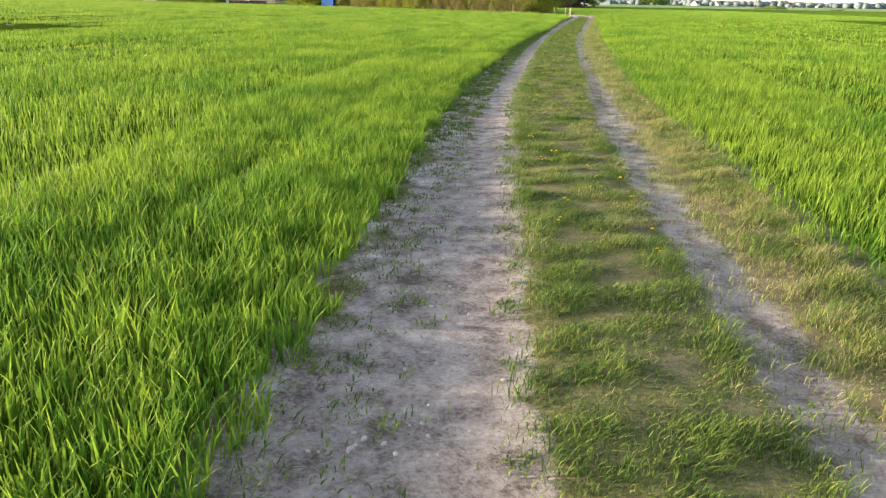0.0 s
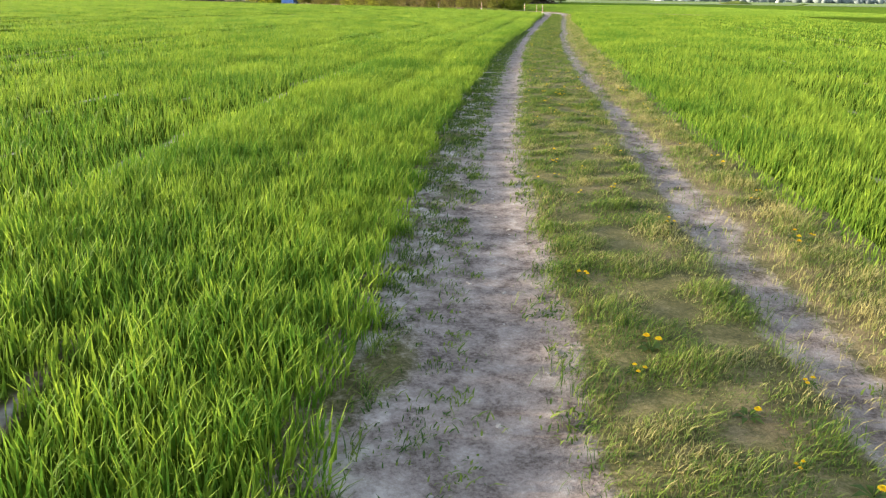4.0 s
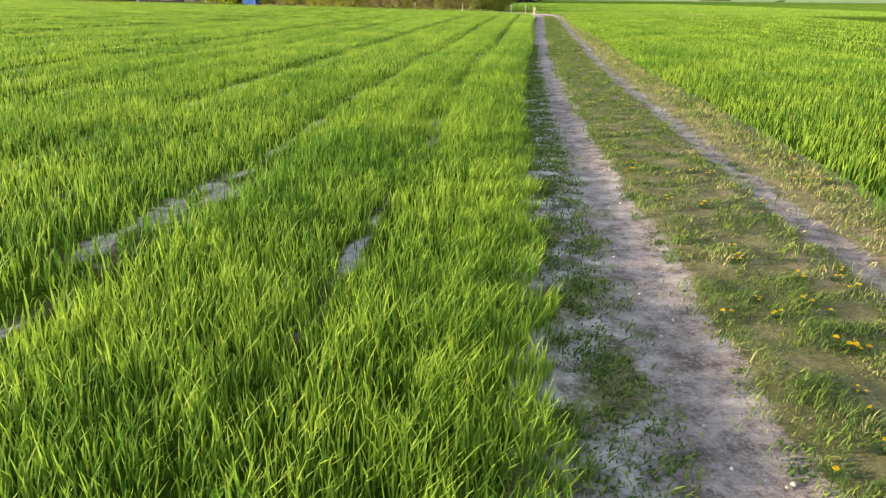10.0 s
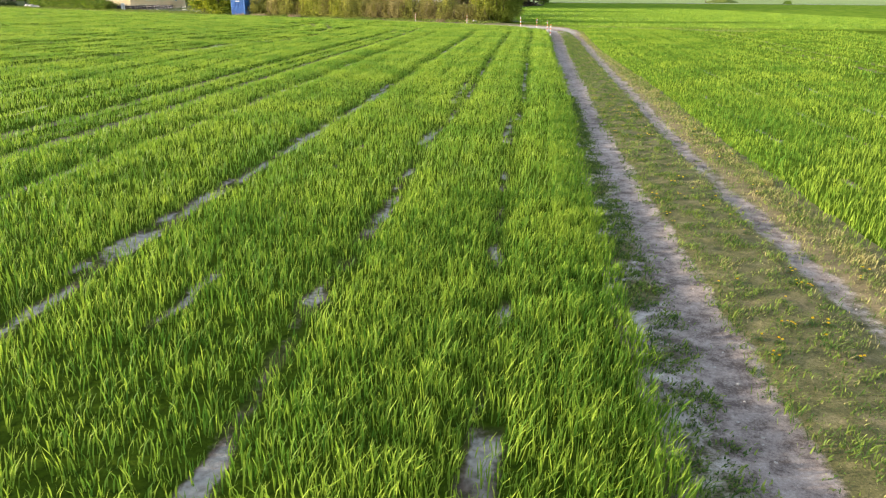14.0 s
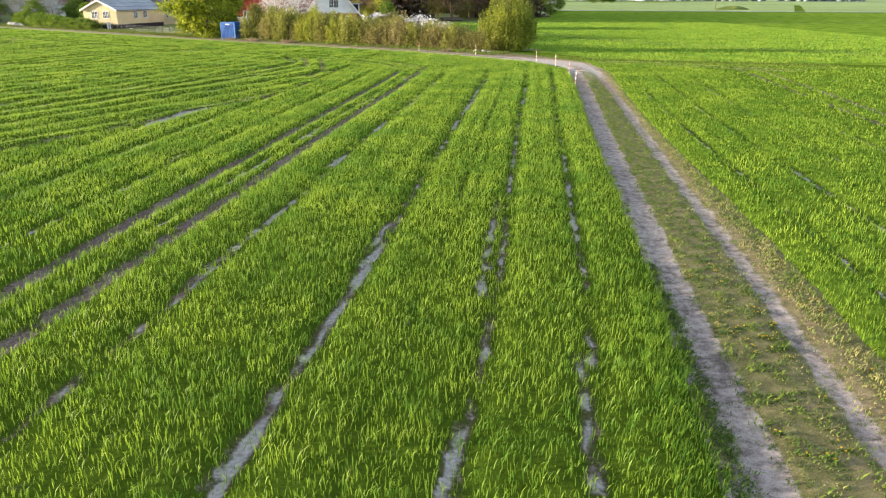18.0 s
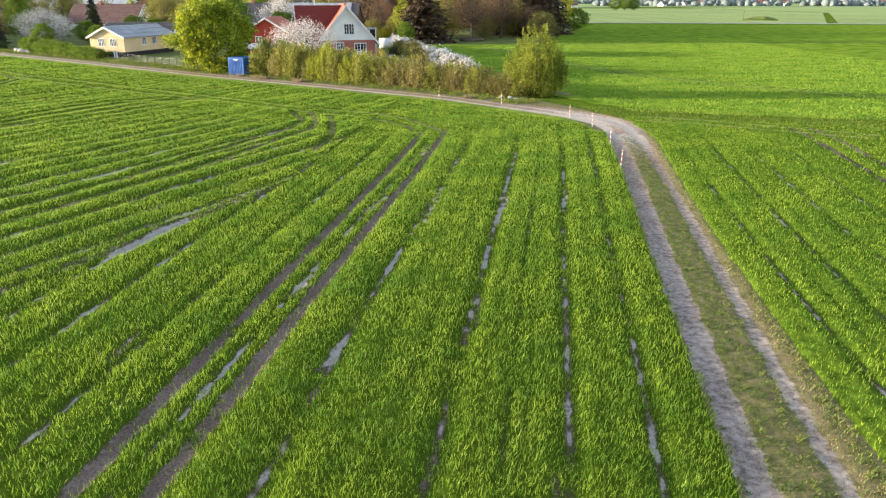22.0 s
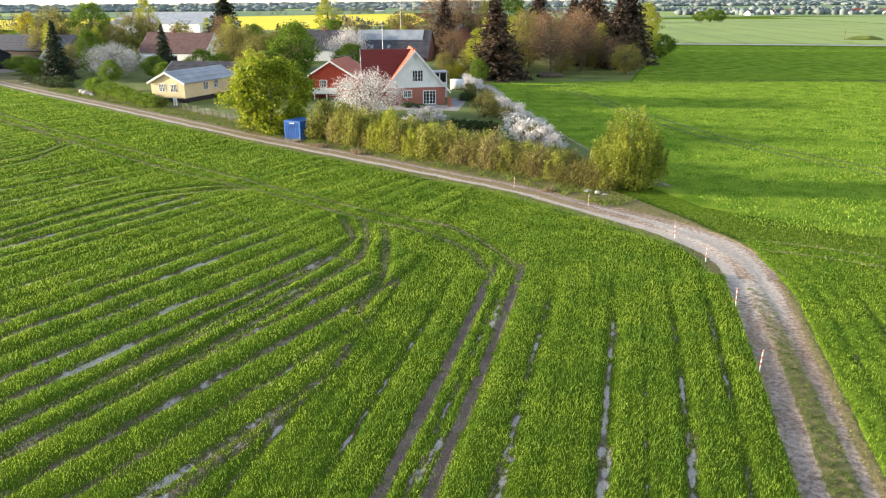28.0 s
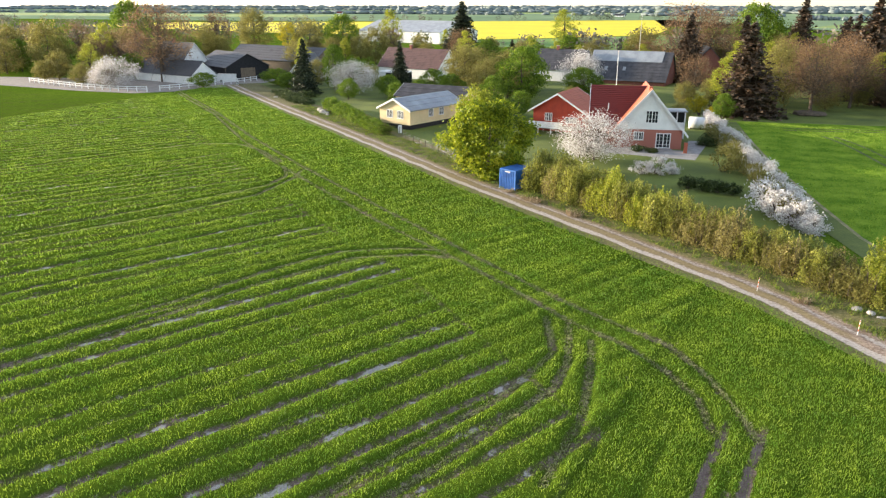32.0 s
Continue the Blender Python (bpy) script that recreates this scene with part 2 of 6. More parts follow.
def prism(outline, axis, a, b, bm=None):
    """The outline in two axes, drawn out along the third ('x' or 'y') from a to b."""
    own = bm or bmesh.new()
    rings = []
    for k in (a, b):
        rings.append([own.verts.new((p[0], k, p[1]) if axis == "y" else (k, p[0], p[1])) for p in outline])
    own.faces.new(rings[0])
    own.faces.new(rings[1][::-1])
    n = len(outline)
    for i in range(n):
        own.faces.new((rings[0][i], rings[1][i], rings[1][(i + 1) % n], rings[0][(i + 1) % n]))
    bmesh.ops.recalc_face_normals(own, faces=own.faces)
    return own


def tubes(runs, sides=6):
    """Tapered tubes: each run is (points, radii). Arrays of vertices and quads."""
    V, Fq, base = [], [], 0
    ang = np.linspace(0, 2 * np.pi, sides, endpoint=False)
    for pts, rad in runs:
        pts = np.asarray(pts, float)
        d = np.gradient(pts, axis=0)
        d /= np.linalg.norm(d, axis=1)[:, None] + 1e-9
        ref = np.where(np.abs(d[:, 2:3]) > 0.9, [[1.0, 0, 0]], [[0, 0, 1.0]])
        a = np.cross(d, ref)
        a /= np.linalg.norm(a, axis=1)[:, None] + 1e-9
        b = np.cross(d, a)
        ring = pts[:, None] + np.asarray(rad)[:, None, None] * (np.cos(ang)[None, :, None] * a[:, None] + np.sin(ang)[None, :, None] * b[:, None])
        V.append(ring.reshape(-1, 3))
        k = len(pts)
        i = np.arange(k - 1)[:, None] * sides
        j = np.arange(sides)[None]
        j2 = (j + 1) % sides
        Fq.append((base + np.stack([i + j, i + j2, i + sides + j2, i + sides + j], -1)).reshape(-1, 4))
        base += k * sides
    return np.concatenate(V), np.concatenate(Fq)


def waves(x, y, seed, freq):
    """Smooth noise in -1..1 from a few turned sines."""
    r = np.random.default_rng(seed)
    out = np.zeros_like(np.asarray(x, float))
    amp = 0
    for k in range(7):
        a, ph, f = r.uniform(0, 2 * np.pi), r.uniform(0, 2 * np.pi), freq * r.uniform(0.6, 2.2)
        out += np.sin((x * np.cos(a) + y * np.sin(a)) * f * 2 * np.pi + ph)
        amp += 1
    return out / np.sqrt(amp) / 1.4


# ---- the track's plan: edges of crop, ruts and verge along y ----
T_Y = [-4, 2, 5, 7.6, 10.3, 13, 16, 20, 24, 28.8, 33, 39, 46, 49.5, 55.5, 61, 69, 79, 88, 93]
T_CROP = [-1.06, -0.73, -0.56, -0.39, -0.19, 0.05, 0.38, 0.98, 1.62, 2.33, 3.08, 4.16, 5.65, 6.31, 7.41, 8.39, 9.86, 11.82, 13.48, 14.33]
T_A = [-0.96, -0.6, -0.31, -0.04, 0.26, 0.59, 1, 1.55, 2.12, 2.81, 3.5, 4.5, 5.75, 6.41, 7.5, 8.48, 9.94, 11.89, 13.54, 14.39]
T_B = [0.21, 0.49, 0.63, 0.78, 0.98, 1.21, 1.57, 2.14, 2.7, 3.39, 4.05, 5.05, 6.33, 7.04, 8.16, 9.19, 10.77, 12.8, 14.46, 15.35]
T_C = [1.1, 1.54, 1.8, 1.95, 2.2, 2.52, 2.94, 3.5, 4.05, 4.72, 5.36, 6.34, 7.65, 8.33, 9.38, 10.41, 11.92, 13.86, 15.37, 16.18]
T_D = [1.45, 1.88, 2.15, 2.32, 2.68, 3.01, 3.39, 3.88, 4.41, 5.12, 5.78, 6.77, 8.1, 8.78, 9.86, 10.94, 12.48, 14.43, 16.18, 17.22]
T_E = [2.16, 2.61, 2.85, 3.08, 3.35, 3.62, 3.92, 4.49, 5.18, 5.94, 6.56, 7.54, 8.9, 9.58, 10.57, 11.44, 12.81, 14.77, 16.6, 17.63]


def smooth_at(y, table):
    y = np.asarray(y, float)
    return (np.interp(y - 2, T_Y, table) + 2 * np.interp(y, T_Y, table) + np.interp(y + 2, T_Y, table)) / 4


def crop_edge(y):
    """The west crop's edge along the track, carried on past the bend."""
    return smooth_at(y, T_CROP) + np.where(y > 93, (y - 93) * 0.17, 0)


# the lane past the bend: its field-side edge and hedge-side edge
LANE_L = [(14.3, 93), (14.7, 96.5), (14.1, 100), (12.2, 103.3), (9.1, 107.2), (2.3, 114.9), (-13, 127.1), (-30, 140.4), (-58.5, 164.9), (-86.2, 188), (-113.5, 211.4), (-124.5, 221.4)]
LANE_R = [(17.8, 93), (18.2, 97), (17.3, 101.5), (15.0, 105.8), (11.4, 110.2), (4.6, 118.6), (-10.6, 130.6), (-27.4, 143.9), (-56, 168.5), (-83.6, 191.5), (-111, 215), (-122, 225)]


def along(points, step):
    p = np.array(points, float)
    d = np.concatenate([[0], np.cumsum(np.linalg.norm(np.diff(p, axis=0), axis=1))])
    s = np.arange(0, d[-1], step)
    q = np.stack([np.interp(s, d, p[:, 0]), np.interp(s, d, p[:, 1])], 1)
    for _ in range(6):
        q[1:-1] = (q[:-2] + 2 * q[1:-1] + q[2:]) / 4
    return q


def lane_y(x):
    """The field-side edge of the lane beyond the bend, as y over x."""
    p = np.array(LANE_L[2:])[::-1]
    return np.interp(x, p[:, 0], p[:, 1])


# gaps between drill passes: distance west of the crop's edge, half width, how often bare
GAPS_W = [(-1.6, 0.12, 0.45), (-3.55, 0.13, 0.6), (-5.1, 0.06, 0.25), (-6.65, 0.17, 0.7), (-10.2, 0.17, 0.55), (-12.3, 0.26, 1.3), (-13.1, 0.13, 0.5), (-14.0, 0.26, 1.3),
          (-16.2, 0.12, 0.4), (-19.2, 0.16, 0.5), (-21.6, 0.18, 0.4), (-25, 0.2, 0.6), (-28, 0.2, 0.55), (-31, 0.2, 0.55), (-33, 0.24, 1.0), (-34.7, 0.24, 1.0), (-38, 0.2, 0.5), (-42, 0.2, 0.5), (-46, 0.2, 0.5)]
GAPS_E = [(1.5, 0.1, 0.4), (3.6, 0.12, 0.55), (6.0, 0.12, 0.5), (8.6, 0.14, 0.5), (11.5, 0.2, 1.0), (13.2, 0.2, 1.0), (16.5, 0.14, 0.45), (19.5, 0.14, 0.45), (23, 0.14, 0.4), (27, 0.2, 0.8)]
SLANT = (0.47, 0.883)
# headland wheel tracks of the tractor, pair by pair
HEADLAND = [
    [(-124, 203), (-95.9, 179.7), (-70, 156.3), (-51.5, 140.9), (-32.2, 125.8), (-21.1, 117.2), (-10.1, 108.8), (-5.7, 106.1), (-2.5, 104.3), (-0.3, 101.2), (1.2, 98.3), (2.4, 95)],
    [(-122, 200), (-92.5, 175.5), (-70.9, 154.6), (-53.1, 139.2), (-31.1, 121.9), (-20.1, 114.3), (-14.6, 110.1), (-9.4, 105.9), (-5.3, 103.5), (-2.3, 100.7), (-0.6, 98.4), (0.3, 95)],
]
LOOPS_NEAR = [
    [(-46, 74), (-40, 88.6), (-35.8, 98.4), (-32.7, 107.8), (-30.2, 112.6), (-26.2, 115.2), (-21.9, 116.2)],
    [(-44.3, 73.5), (-37.9, 87), (-35.2, 95), (-32.3, 103.7), (-28.3, 111.8), (-23.3, 114.6), (-20.9, 114.5)],
    [(-26, 62), (-17.3, 78.9), (-14.1, 86.4), (-10.4, 94.6), (-9, 100.9), (-10.7, 105.7)],
    [(-24.2, 61.5), (-15.6, 78.3), (-12, 85.9), (-8, 96.6), (-7.9, 99.8), (-9.1, 105.7)],
]
LOOPS_FAR = [
    [(-6.5, 88.2), (-6, 94.2), (-6.6, 100), (-7.2, 103.4)],
    [(-64, 97), (-55.3, 116.6), (-49.6, 130.4), (-50.3, 135.4), (-53.5, 139.8)],
    [(-62.3, 96.5), (-51.2, 117.5), (-48.2, 126.1), (-48.8, 134.7), (-50.3, 138.9)],
    [(-84.5, 132.4), (-74.6, 149), (-69.3, 151.2), (-62.2, 147.8), (-55.3, 142.1)],
]
CORNER_MARKS = [
    [(19.5, 101.2), (23.4, 99.6), (27.6, 96.6), (34, 92)],
    [(18.6, 99.4), (22.4, 97.8), (26.4, 95.2), (33, 90.5)],
]
TURNS = HEADLAND + LOOPS_NEAR + LOOPS_FAR
# where the slanting rows end before the headland
ROW_END = [(-120, 188), (-95.6, 168.4), (-62.3, 140.9), (-41.8, 123.8), (-31.1, 115.6), (-24.3, 110.9), (-15.9, 103.1), (-5, 93)]


def row_end(x):
    p = np.array(ROW_END)
    return np.interp(x, p[:, 0], p[:, 1])


# pale crusted patches where the seed failed: from and to
CRUST_NEAR = [(-2.65, 20.9, -1.8, 24.1), (0.28, 24.7, 0.74, 28.0), (-0.38, 33.0, 0.39, 37.7), (-1.06, 30.2, -0.84, 31.1), (-3.97, 32.0, -2.8, 37.7), (-2.46, 30.3, -2.24, 31.6), (1.14, 30.1, 1.21, 30.4), (0.66, 39.9, 1.01, 41.4),
              (-2.33, 40.1, -1.3, 44.9), (-0.91, 47.5, -0.12, 51.5), (1.81, 46.0, 3.22, 54.0), (-4.54, 46.8, -3.85, 50.0), (2.64, 39.9, 3.22, 43.3)]
CRUST_FAR = [(1.94, 60.8, 2.4, 63.6), (-3.94, 63.8, -3.56, 66.5), (-2.58, 58.2, -1.94, 60.3), (0.56, 72.3, 1.16, 76.3), (3.81, 71.5, 4.72, 77.1), (-8.47, 59.1, -8.24, 60.8), (-5.4, 56.9, -5.3, 58.5),
             (6.56, 85.9, 6.94, 88.0), (4.42, 74.4, 4.82, 76.4), (7.59, 74.9, 8.21, 77.7), (1.17, 75.5, 1.58, 78.5), (-1.99, 74.4, -1.36, 76.8), (0.58, 87.0, 1.05, 90.3), (-9.37, 80.2, -8.43, 82.3)]


def near_line(x, y, line):
    """Distance of many points from a line of points; far off it is just large."""
    p = np.array(line, float)
    best = np.full(len(x), 1e9)
    lo, hi = p.min(0) - 1.5, p.max(0) + 1.5
    at = np.nonzero((x > lo[0]) & (x < hi[0]) & (y > lo[1]) & (y < hi[1]))[0]
    px, py, near = x[at], y[at], np.full(len(at), 1e9)
    for a, b in zip(p[:-1], p[1:]):
        d = b - a
        k = np.clip(((px - a[0]) * d[0] + (py - a[1]) * d[1]) / (d @ d), 0, 1)
        near = np.minimum(near, np.hypot(px - a[0] - k * d[0], py - a[1] - k * d[1]))
    best[at] = near
    return best


def west_edge(y):
    """Where the slanting rows of the western part meet the rows along the track."""
    return crop_edge(y) - np.interp(y, [0, 60, 70, 80, 95], [30, 24.5, 21.5, 18.9, 19.2])


def row_strength(q):
    """How deep each furrow of the slanting rows is, from nearly closed to open."""
    k = np.floor(q)
    f = np.abs(np.sin(k * 12.9898) * 43758.5453) % 1.0
    return 0.25 + 0.95 * f ** 1.3


def soil_plan(x, y):
    """For many points of the crop: how open the soil is (0 full crop, over 1 bare) and how pale and crusted it is, and how low the crop stands."""
    u = x - crop_edge(y)
    e = x - smooth_at(y, T_E)
    out, crust, dip = np.zeros(len(x)), np.zeros(len(x)), np.zeros(len(x))
    wob = 0.06 * waves(x, y, 3, 0.07) + 0.02 * waves(x, y, 4, 0.5)
    patch = waves(x, y, 5, 0.13) * 0.7 + waves(x, y, 6, 0.55) * 0.6
    slant = (x < west_edge(y)) & (y > 40)
    along_track = ~slant & (y < 97)
    for gaps, q, ok in ((GAPS_W, u, along_track & (u < 0.3)), (GAPS_E, e, (y < 97) & (e > -0.3))):
        for o, w, s in gaps:
            d = np.abs(q - o + wob * 0.6)
            w, t = (w * 1.25, (s + 0.1) * np.interp(y, [14, 40], [0.55, 1.0])) if s < 0.9 else (w * 1.35, s)
            v = np.clip(1.5 - d / (w * (0.5 if s < 0.9 else 0.62)), 0, 1) * np.clip(t - 0.1 + patch * 0.8 + 0.3 * waves(x, y, 7, 1.4), 0.05, 1.4) * ok
            v = v * (np.clip((94 - y) / 9, 0, 1) if s < 0.9 else np.clip((99 - y) / 7, 0.3, 1))
            out = np.maximum(out, v)
            near = np.clip(1.2 - d / (w * (2.0 if s < 0.9 else 1.3)), 0, 1) * np.clip(t + 0.1 + patch * 0.5, 0.2, 1.0) * ok
            dip = np.maximum(dip, near * np.clip((97 - y) / 8, 0, 1))
            if s < 0.9:
                crust = np.maximum(crust, v)
        f = np.abs(((q + wob * 0.4) / 1.03) % 1.0 - 0.5) * 1.03
        out = np.maximum(out, np.clip(1.3 - f / 0.11, 0, 1) * (0.1 + 0.1 * patch) * ok * np.clip((y - 24) / 10, 0, 1))
    v = x * SLANT[1] - y * SLANT[0]
    inner = slant & (y < row_end(x))
    for period, w, s in ((2.05, 0.27, 0.55), (1.025, 0.12, 0.2)):
        k = np.abs(((v + wob * 0.5) / period) % 1.0 - 0.5) * period
        g = np.where(inner, np.clip(1.5 - k / w, 0, 1) * np.clip((s + patch * 0.26) * row_strength((v + wob * 0.5) / period), 0.03, 0.9), 0)
        out = np.maximum(out, g)
        crust = np.maximum(crust, g * (patch > 0.3))
    # rows of the headland, along the lane
    h = (x * 0.63 + y * 0.777) / 1.5
    head = (y > 99) & ~inner & (y < lane_y(x) - 0.6)
    out = np.maximum(out, np.where(head, np.clip(1.3 - np.abs(h % 1.0 - 0.5) * 1.5 / 0.09, 0, 1) * (0.16 + 0.14 * patch), 0))
    for line in TURNS:
        d = near_line(x, y, line)
        out = np.maximum(out, np.clip(1.5 - d / 0.3, 0, 1) * np.clip(0.42 + patch * 0.3, 0.25, 0.8))
        dip = np.maximum(dip, np.clip(1.4 - d / 0.42, 0, 1) * 0.8)
    # the thin line where the drill was lifted before the headland
    d = near_line(x, y, ROW_END[1:])
    out = np.maximum(out, np.clip(1.4 - d / 0.28, 0, 1) * np.clip(0.3 + patch * 0.2, 0.1, 0.5))
    # the drill's seam and one long bare puddle bed
    seam = np.abs(x - west_edge(y))
    out = np.maximum(out, np.where((y > 45) & (y < 96), np.clip(1.6 - seam / 0.3, 0, 1) * np.clip(0.26 + patch * 0.3, 0.12, 0.6), 0))
    bed = near_line(x, y, [(-11.8, 68.4), (-11.0, 70.8), (-10.4, 72.6)])
    bed = np.clip(1.6 - bed / 0.26, 0, 1) * 1.3
    # shorter crusted patches in the gaps
    sway, fill = 0.05 * waves(x, y, 9, 1.5), np.clip(0.6 + 0.6 * waves(x, y, 10, 1.1), 0.1, 1)
    w = np.interp(y, [20, 23.5, 26, 60, 90], [0.3, 0.3, 0.11, 0.12, 0.16])
    for x0, y0, x1, y1 in CRUST_NEAR + CRUST_FAR:
        bed = np.maximum(bed, np.clip(1.5 - near_line(x + sway, y, [(x0, y0), (x1, y1)]) / w, 0, 1) * fill)
    return np.maximum(out, bed), np.maximum(np.clip(crust * (0.65 + patch * 0.6), 0, 1), bed), np.maximum.reduce([dip, out * 0.75, bed])


def in_crop(x, y):
    """Where cereal stands: west of the track and short of the lane, or east of the track."""
    west = ((y < 95) & (x < crop_edge(y))) | ((y >= 95) & (x < 14.0) & (y < lane_y(x) - 0.45))
    east = (x > smooth_at(y, T_E)) & (y < 102 - 0.35 * (x - 17))
    return west, east


def canopy(x, y, bar):
    """Height of the closed leaf canopy, where single leaves no longer show."""
    u, e = x - crop_edge(y), x - smooth_at(y, T_E)
    far = np.interp(y, [40, 62], [0.6, 1.0]) * np.maximum.reduce([np.clip((y - 24) / 14, 0, 1), np.clip((-u - 8) / 6, 0, 1), np.clip((e - 7) / 6, 0, 1)])
    west, east = in_crop(x, y)
    slant = (x < west_edge(y)) & (y > 40)
    q = np.where(slant, (x * SLANT[1] - y * SLANT[0]) / 2.05, np.where(west, u, e) / 1.03)
    q = np.where((y > 99) & ~slant & west, (x * 0.63 + y * 0.777) / 1.5, q)
    ridge = np.abs(np.sin(np.pi * (q + 0.5))) ** np.where(slant, 0.45, 0.7)
    low = np.where(slant, 1 - 0.75 * np.clip(row_strength(q), 0, 1), 0.7)
    ridge = low + (1 - low) * ridge * np.clip(0.85 + 0.5 * waves(x, y, 8, 0.12), 0.3, 1.3)
    rim = np.where(west, np.where(y < 95, np.clip(-u / 0.3, 0, 1), np.clip((lane_y(x) - 0.9 - y) / 2.5, 0, 1) * np.clip((14.0 - x) / 0.8, 0, 1)), np.where(east, np.clip(e / 0.3, 0, 1), 0))
    return (0.02 + np.where(slant, 0.25, 0.15) * far * ridge) * (1 - 0.9 * np.clip(bar, 0, 1)) * rim


# ---- ground: one sheet to the horizon ----
def ground_material():
    m = bpy.data.materials.new("field_soil_and_sward")
    m.use_nodes = True
    n, l = m.node_tree.nodes, m.node_tree.links
    b = n["Principled BSDF"]
    b.inputs["Roughness"].default_value, b.inputs["Specular IOR Level"].default_value = 1.0, 0.0
    pos = n.new("ShaderNodeTexCoord").outputs["Object"]
    big, mid, fine = noise_node(n, l, pos, 0.035), noise_node(n, l, pos, 0.6), noise_node(n, l, pos, 14.0, 8)
    bare, sward, crust, slant = attr_node(n, "bare"), attr_node(n, "sward"), attr_node(n, "crust"), attr_node(n, "slant")
    soil = ramp(n, l, math_node(n, l, "MULTIPLY_ADD", fine, 0.6, math_node(n, l, "MULTIPLY", mid, 0.4)), [(0.34, (0.11, 0.08, 0.066)), (0.5, (0.19, 0.14, 0.118)), (0.66, (0.31, 0.245, 0.215))])
    pale = ramp(n, l, fine, [(0.35, (0.34, 0.30, 0.27)), (0.65, (0.57, 0.52, 0.48))])
    soil = mix_col(n, l, soft_step(n, l, math_node(n, l, "ADD", crust, math_node(n, l, "MULTIPLY_ADD", mid, 1.4, -0.85)), 0.25, 0.6), soil, pale)
    # shade among the leaves is put into this dark ground colour
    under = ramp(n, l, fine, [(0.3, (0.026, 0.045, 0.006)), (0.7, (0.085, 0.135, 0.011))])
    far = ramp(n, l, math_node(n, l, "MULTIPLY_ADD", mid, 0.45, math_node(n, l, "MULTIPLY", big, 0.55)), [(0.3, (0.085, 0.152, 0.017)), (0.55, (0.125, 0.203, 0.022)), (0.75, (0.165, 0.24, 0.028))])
    sep = n.new("ShaderNodeSeparateXYZ")
    l.new(pos, sep.inputs[0])
    across = math_node(n, l, "MULTIPLY_ADD", sep.outputs[0], 0.883, math_node(n, l, "MULTIPLY", sep.outputs[1], -0.47))
    down = math_node(n, l, "MULTIPLY_ADD", sep.outputs[0], 0.47, math_node(n, l, "MULTIPLY", sep.outputs[1], 0.883))
    rows = n.new("ShaderNodeCombineXYZ")
    l.new(math_node(n, l, "MULTIPLY", across, 0.52), rows.inputs[0])
    l.new(math_node(n, l, "MULTIPLY", down, 0.035), rows.inputs[1])
    drill = noise_node(n, l, rows.outputs[0], 1.0, 4, 0.65)
    streak = noise_node(n, l, pos, 3.0, 10, 0.78)
    grain = ramp(n, l, streak, [(0.38, (0.36, 0.40, 0.36)), (0.62, (1.4, 1.32, 1.25))])
    q = n.new("ShaderNodeMix")
    q.data_type, q.blend_type = "RGBA", "MULTIPLY"
    q.inputs[0].default_value = 1.0
    ins = [s for s in q.inputs if s.type == "RGBA"]
    l.new(far, ins[0])
    l.new(grain, ins[1])
    far = [o for o in q.outputs if o.type == "RGBA"][0]
    # mask for the painted furrow shade along the slanting rows
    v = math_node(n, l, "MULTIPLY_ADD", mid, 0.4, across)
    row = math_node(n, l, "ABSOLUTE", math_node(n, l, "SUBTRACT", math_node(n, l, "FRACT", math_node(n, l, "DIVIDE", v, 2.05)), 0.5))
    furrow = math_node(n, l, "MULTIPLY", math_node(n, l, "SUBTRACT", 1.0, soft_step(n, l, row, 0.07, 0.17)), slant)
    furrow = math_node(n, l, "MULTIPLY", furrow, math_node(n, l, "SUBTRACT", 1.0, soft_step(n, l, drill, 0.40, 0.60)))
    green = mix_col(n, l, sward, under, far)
    # shade in furrows and gap edges is put into the colour here
    furrow_shade = ramp(n, l, fine, [(0.3, (0.06, 0.065, 0.02)), (0.7, (0.13, 0.13, 0.05))])
    green = mix_col(n, l, math_node(n, l, "MAXIMUM", furrow, soft_step(n, l, bare, 0.12, 0.45)), green, furrow_shade)
    rough = noise_node(n, l, pos, 2.4, 6, 0.65)
    ragged = math_node(n, l, "ADD", bare, math_node(n, l, "MULTIPLY_ADD", fine, 0.6, math_node(n, l, "MULTIPLY_ADD", rough, 1.9, -1.25)))
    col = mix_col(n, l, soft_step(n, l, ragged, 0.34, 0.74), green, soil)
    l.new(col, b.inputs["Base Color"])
    bp = n.new("ShaderNodeBump")
    bp.inputs["Strength"].default_value, bp.inputs["Distance"].default_value = 0.7, 0.05
    l.new(noise_node(n, l, pos, 9.0, 10, 0.7), bp.inputs["Height"])
    l.new(bp.outputs["Normal"], b.inputs["Normal"])
    return m


def grow(start, stop, first, ratio):
    out, s = [start], first
    while out[-1] < stop:
        out.append(out[-1] + s)
        s *= ratio
    return out


gx = np.array([-k for k in grow(126, 4600, 0.8, 1.15)][::-1] + list(np.arange(-125.5, -50, 0.5)) + list(np.arange(-50, -18, 0.19)) + list(np.arange(-18, 20, 0.15)) + list(np.arange(20, 35, 0.22)) + grow(35, 4600, 0.5, 1.12))
gy = np.array([-k for k in grow(5, 1200, 1.0, 1.3)][::-1] + list(np.arange(-4.6, 118, 0.42)) + list(np.arange(118.2, 212, 0.75)) + grow(212, 4700, 0.9, 1.09))
GX, GY = np.meshgrid(gx, gy)
vx, vy = GX.ravel(), GY.ravel()
inside = (vx > -126) & (vx < 35.2) & (vy > -6) & (vy < 213)
bare, crust, dip, lift = (np.zeros(len(vx)) for _ in range(4))
bare[inside], crust[inside], dip[inside] = soil_plan(vx[inside], vy[inside])
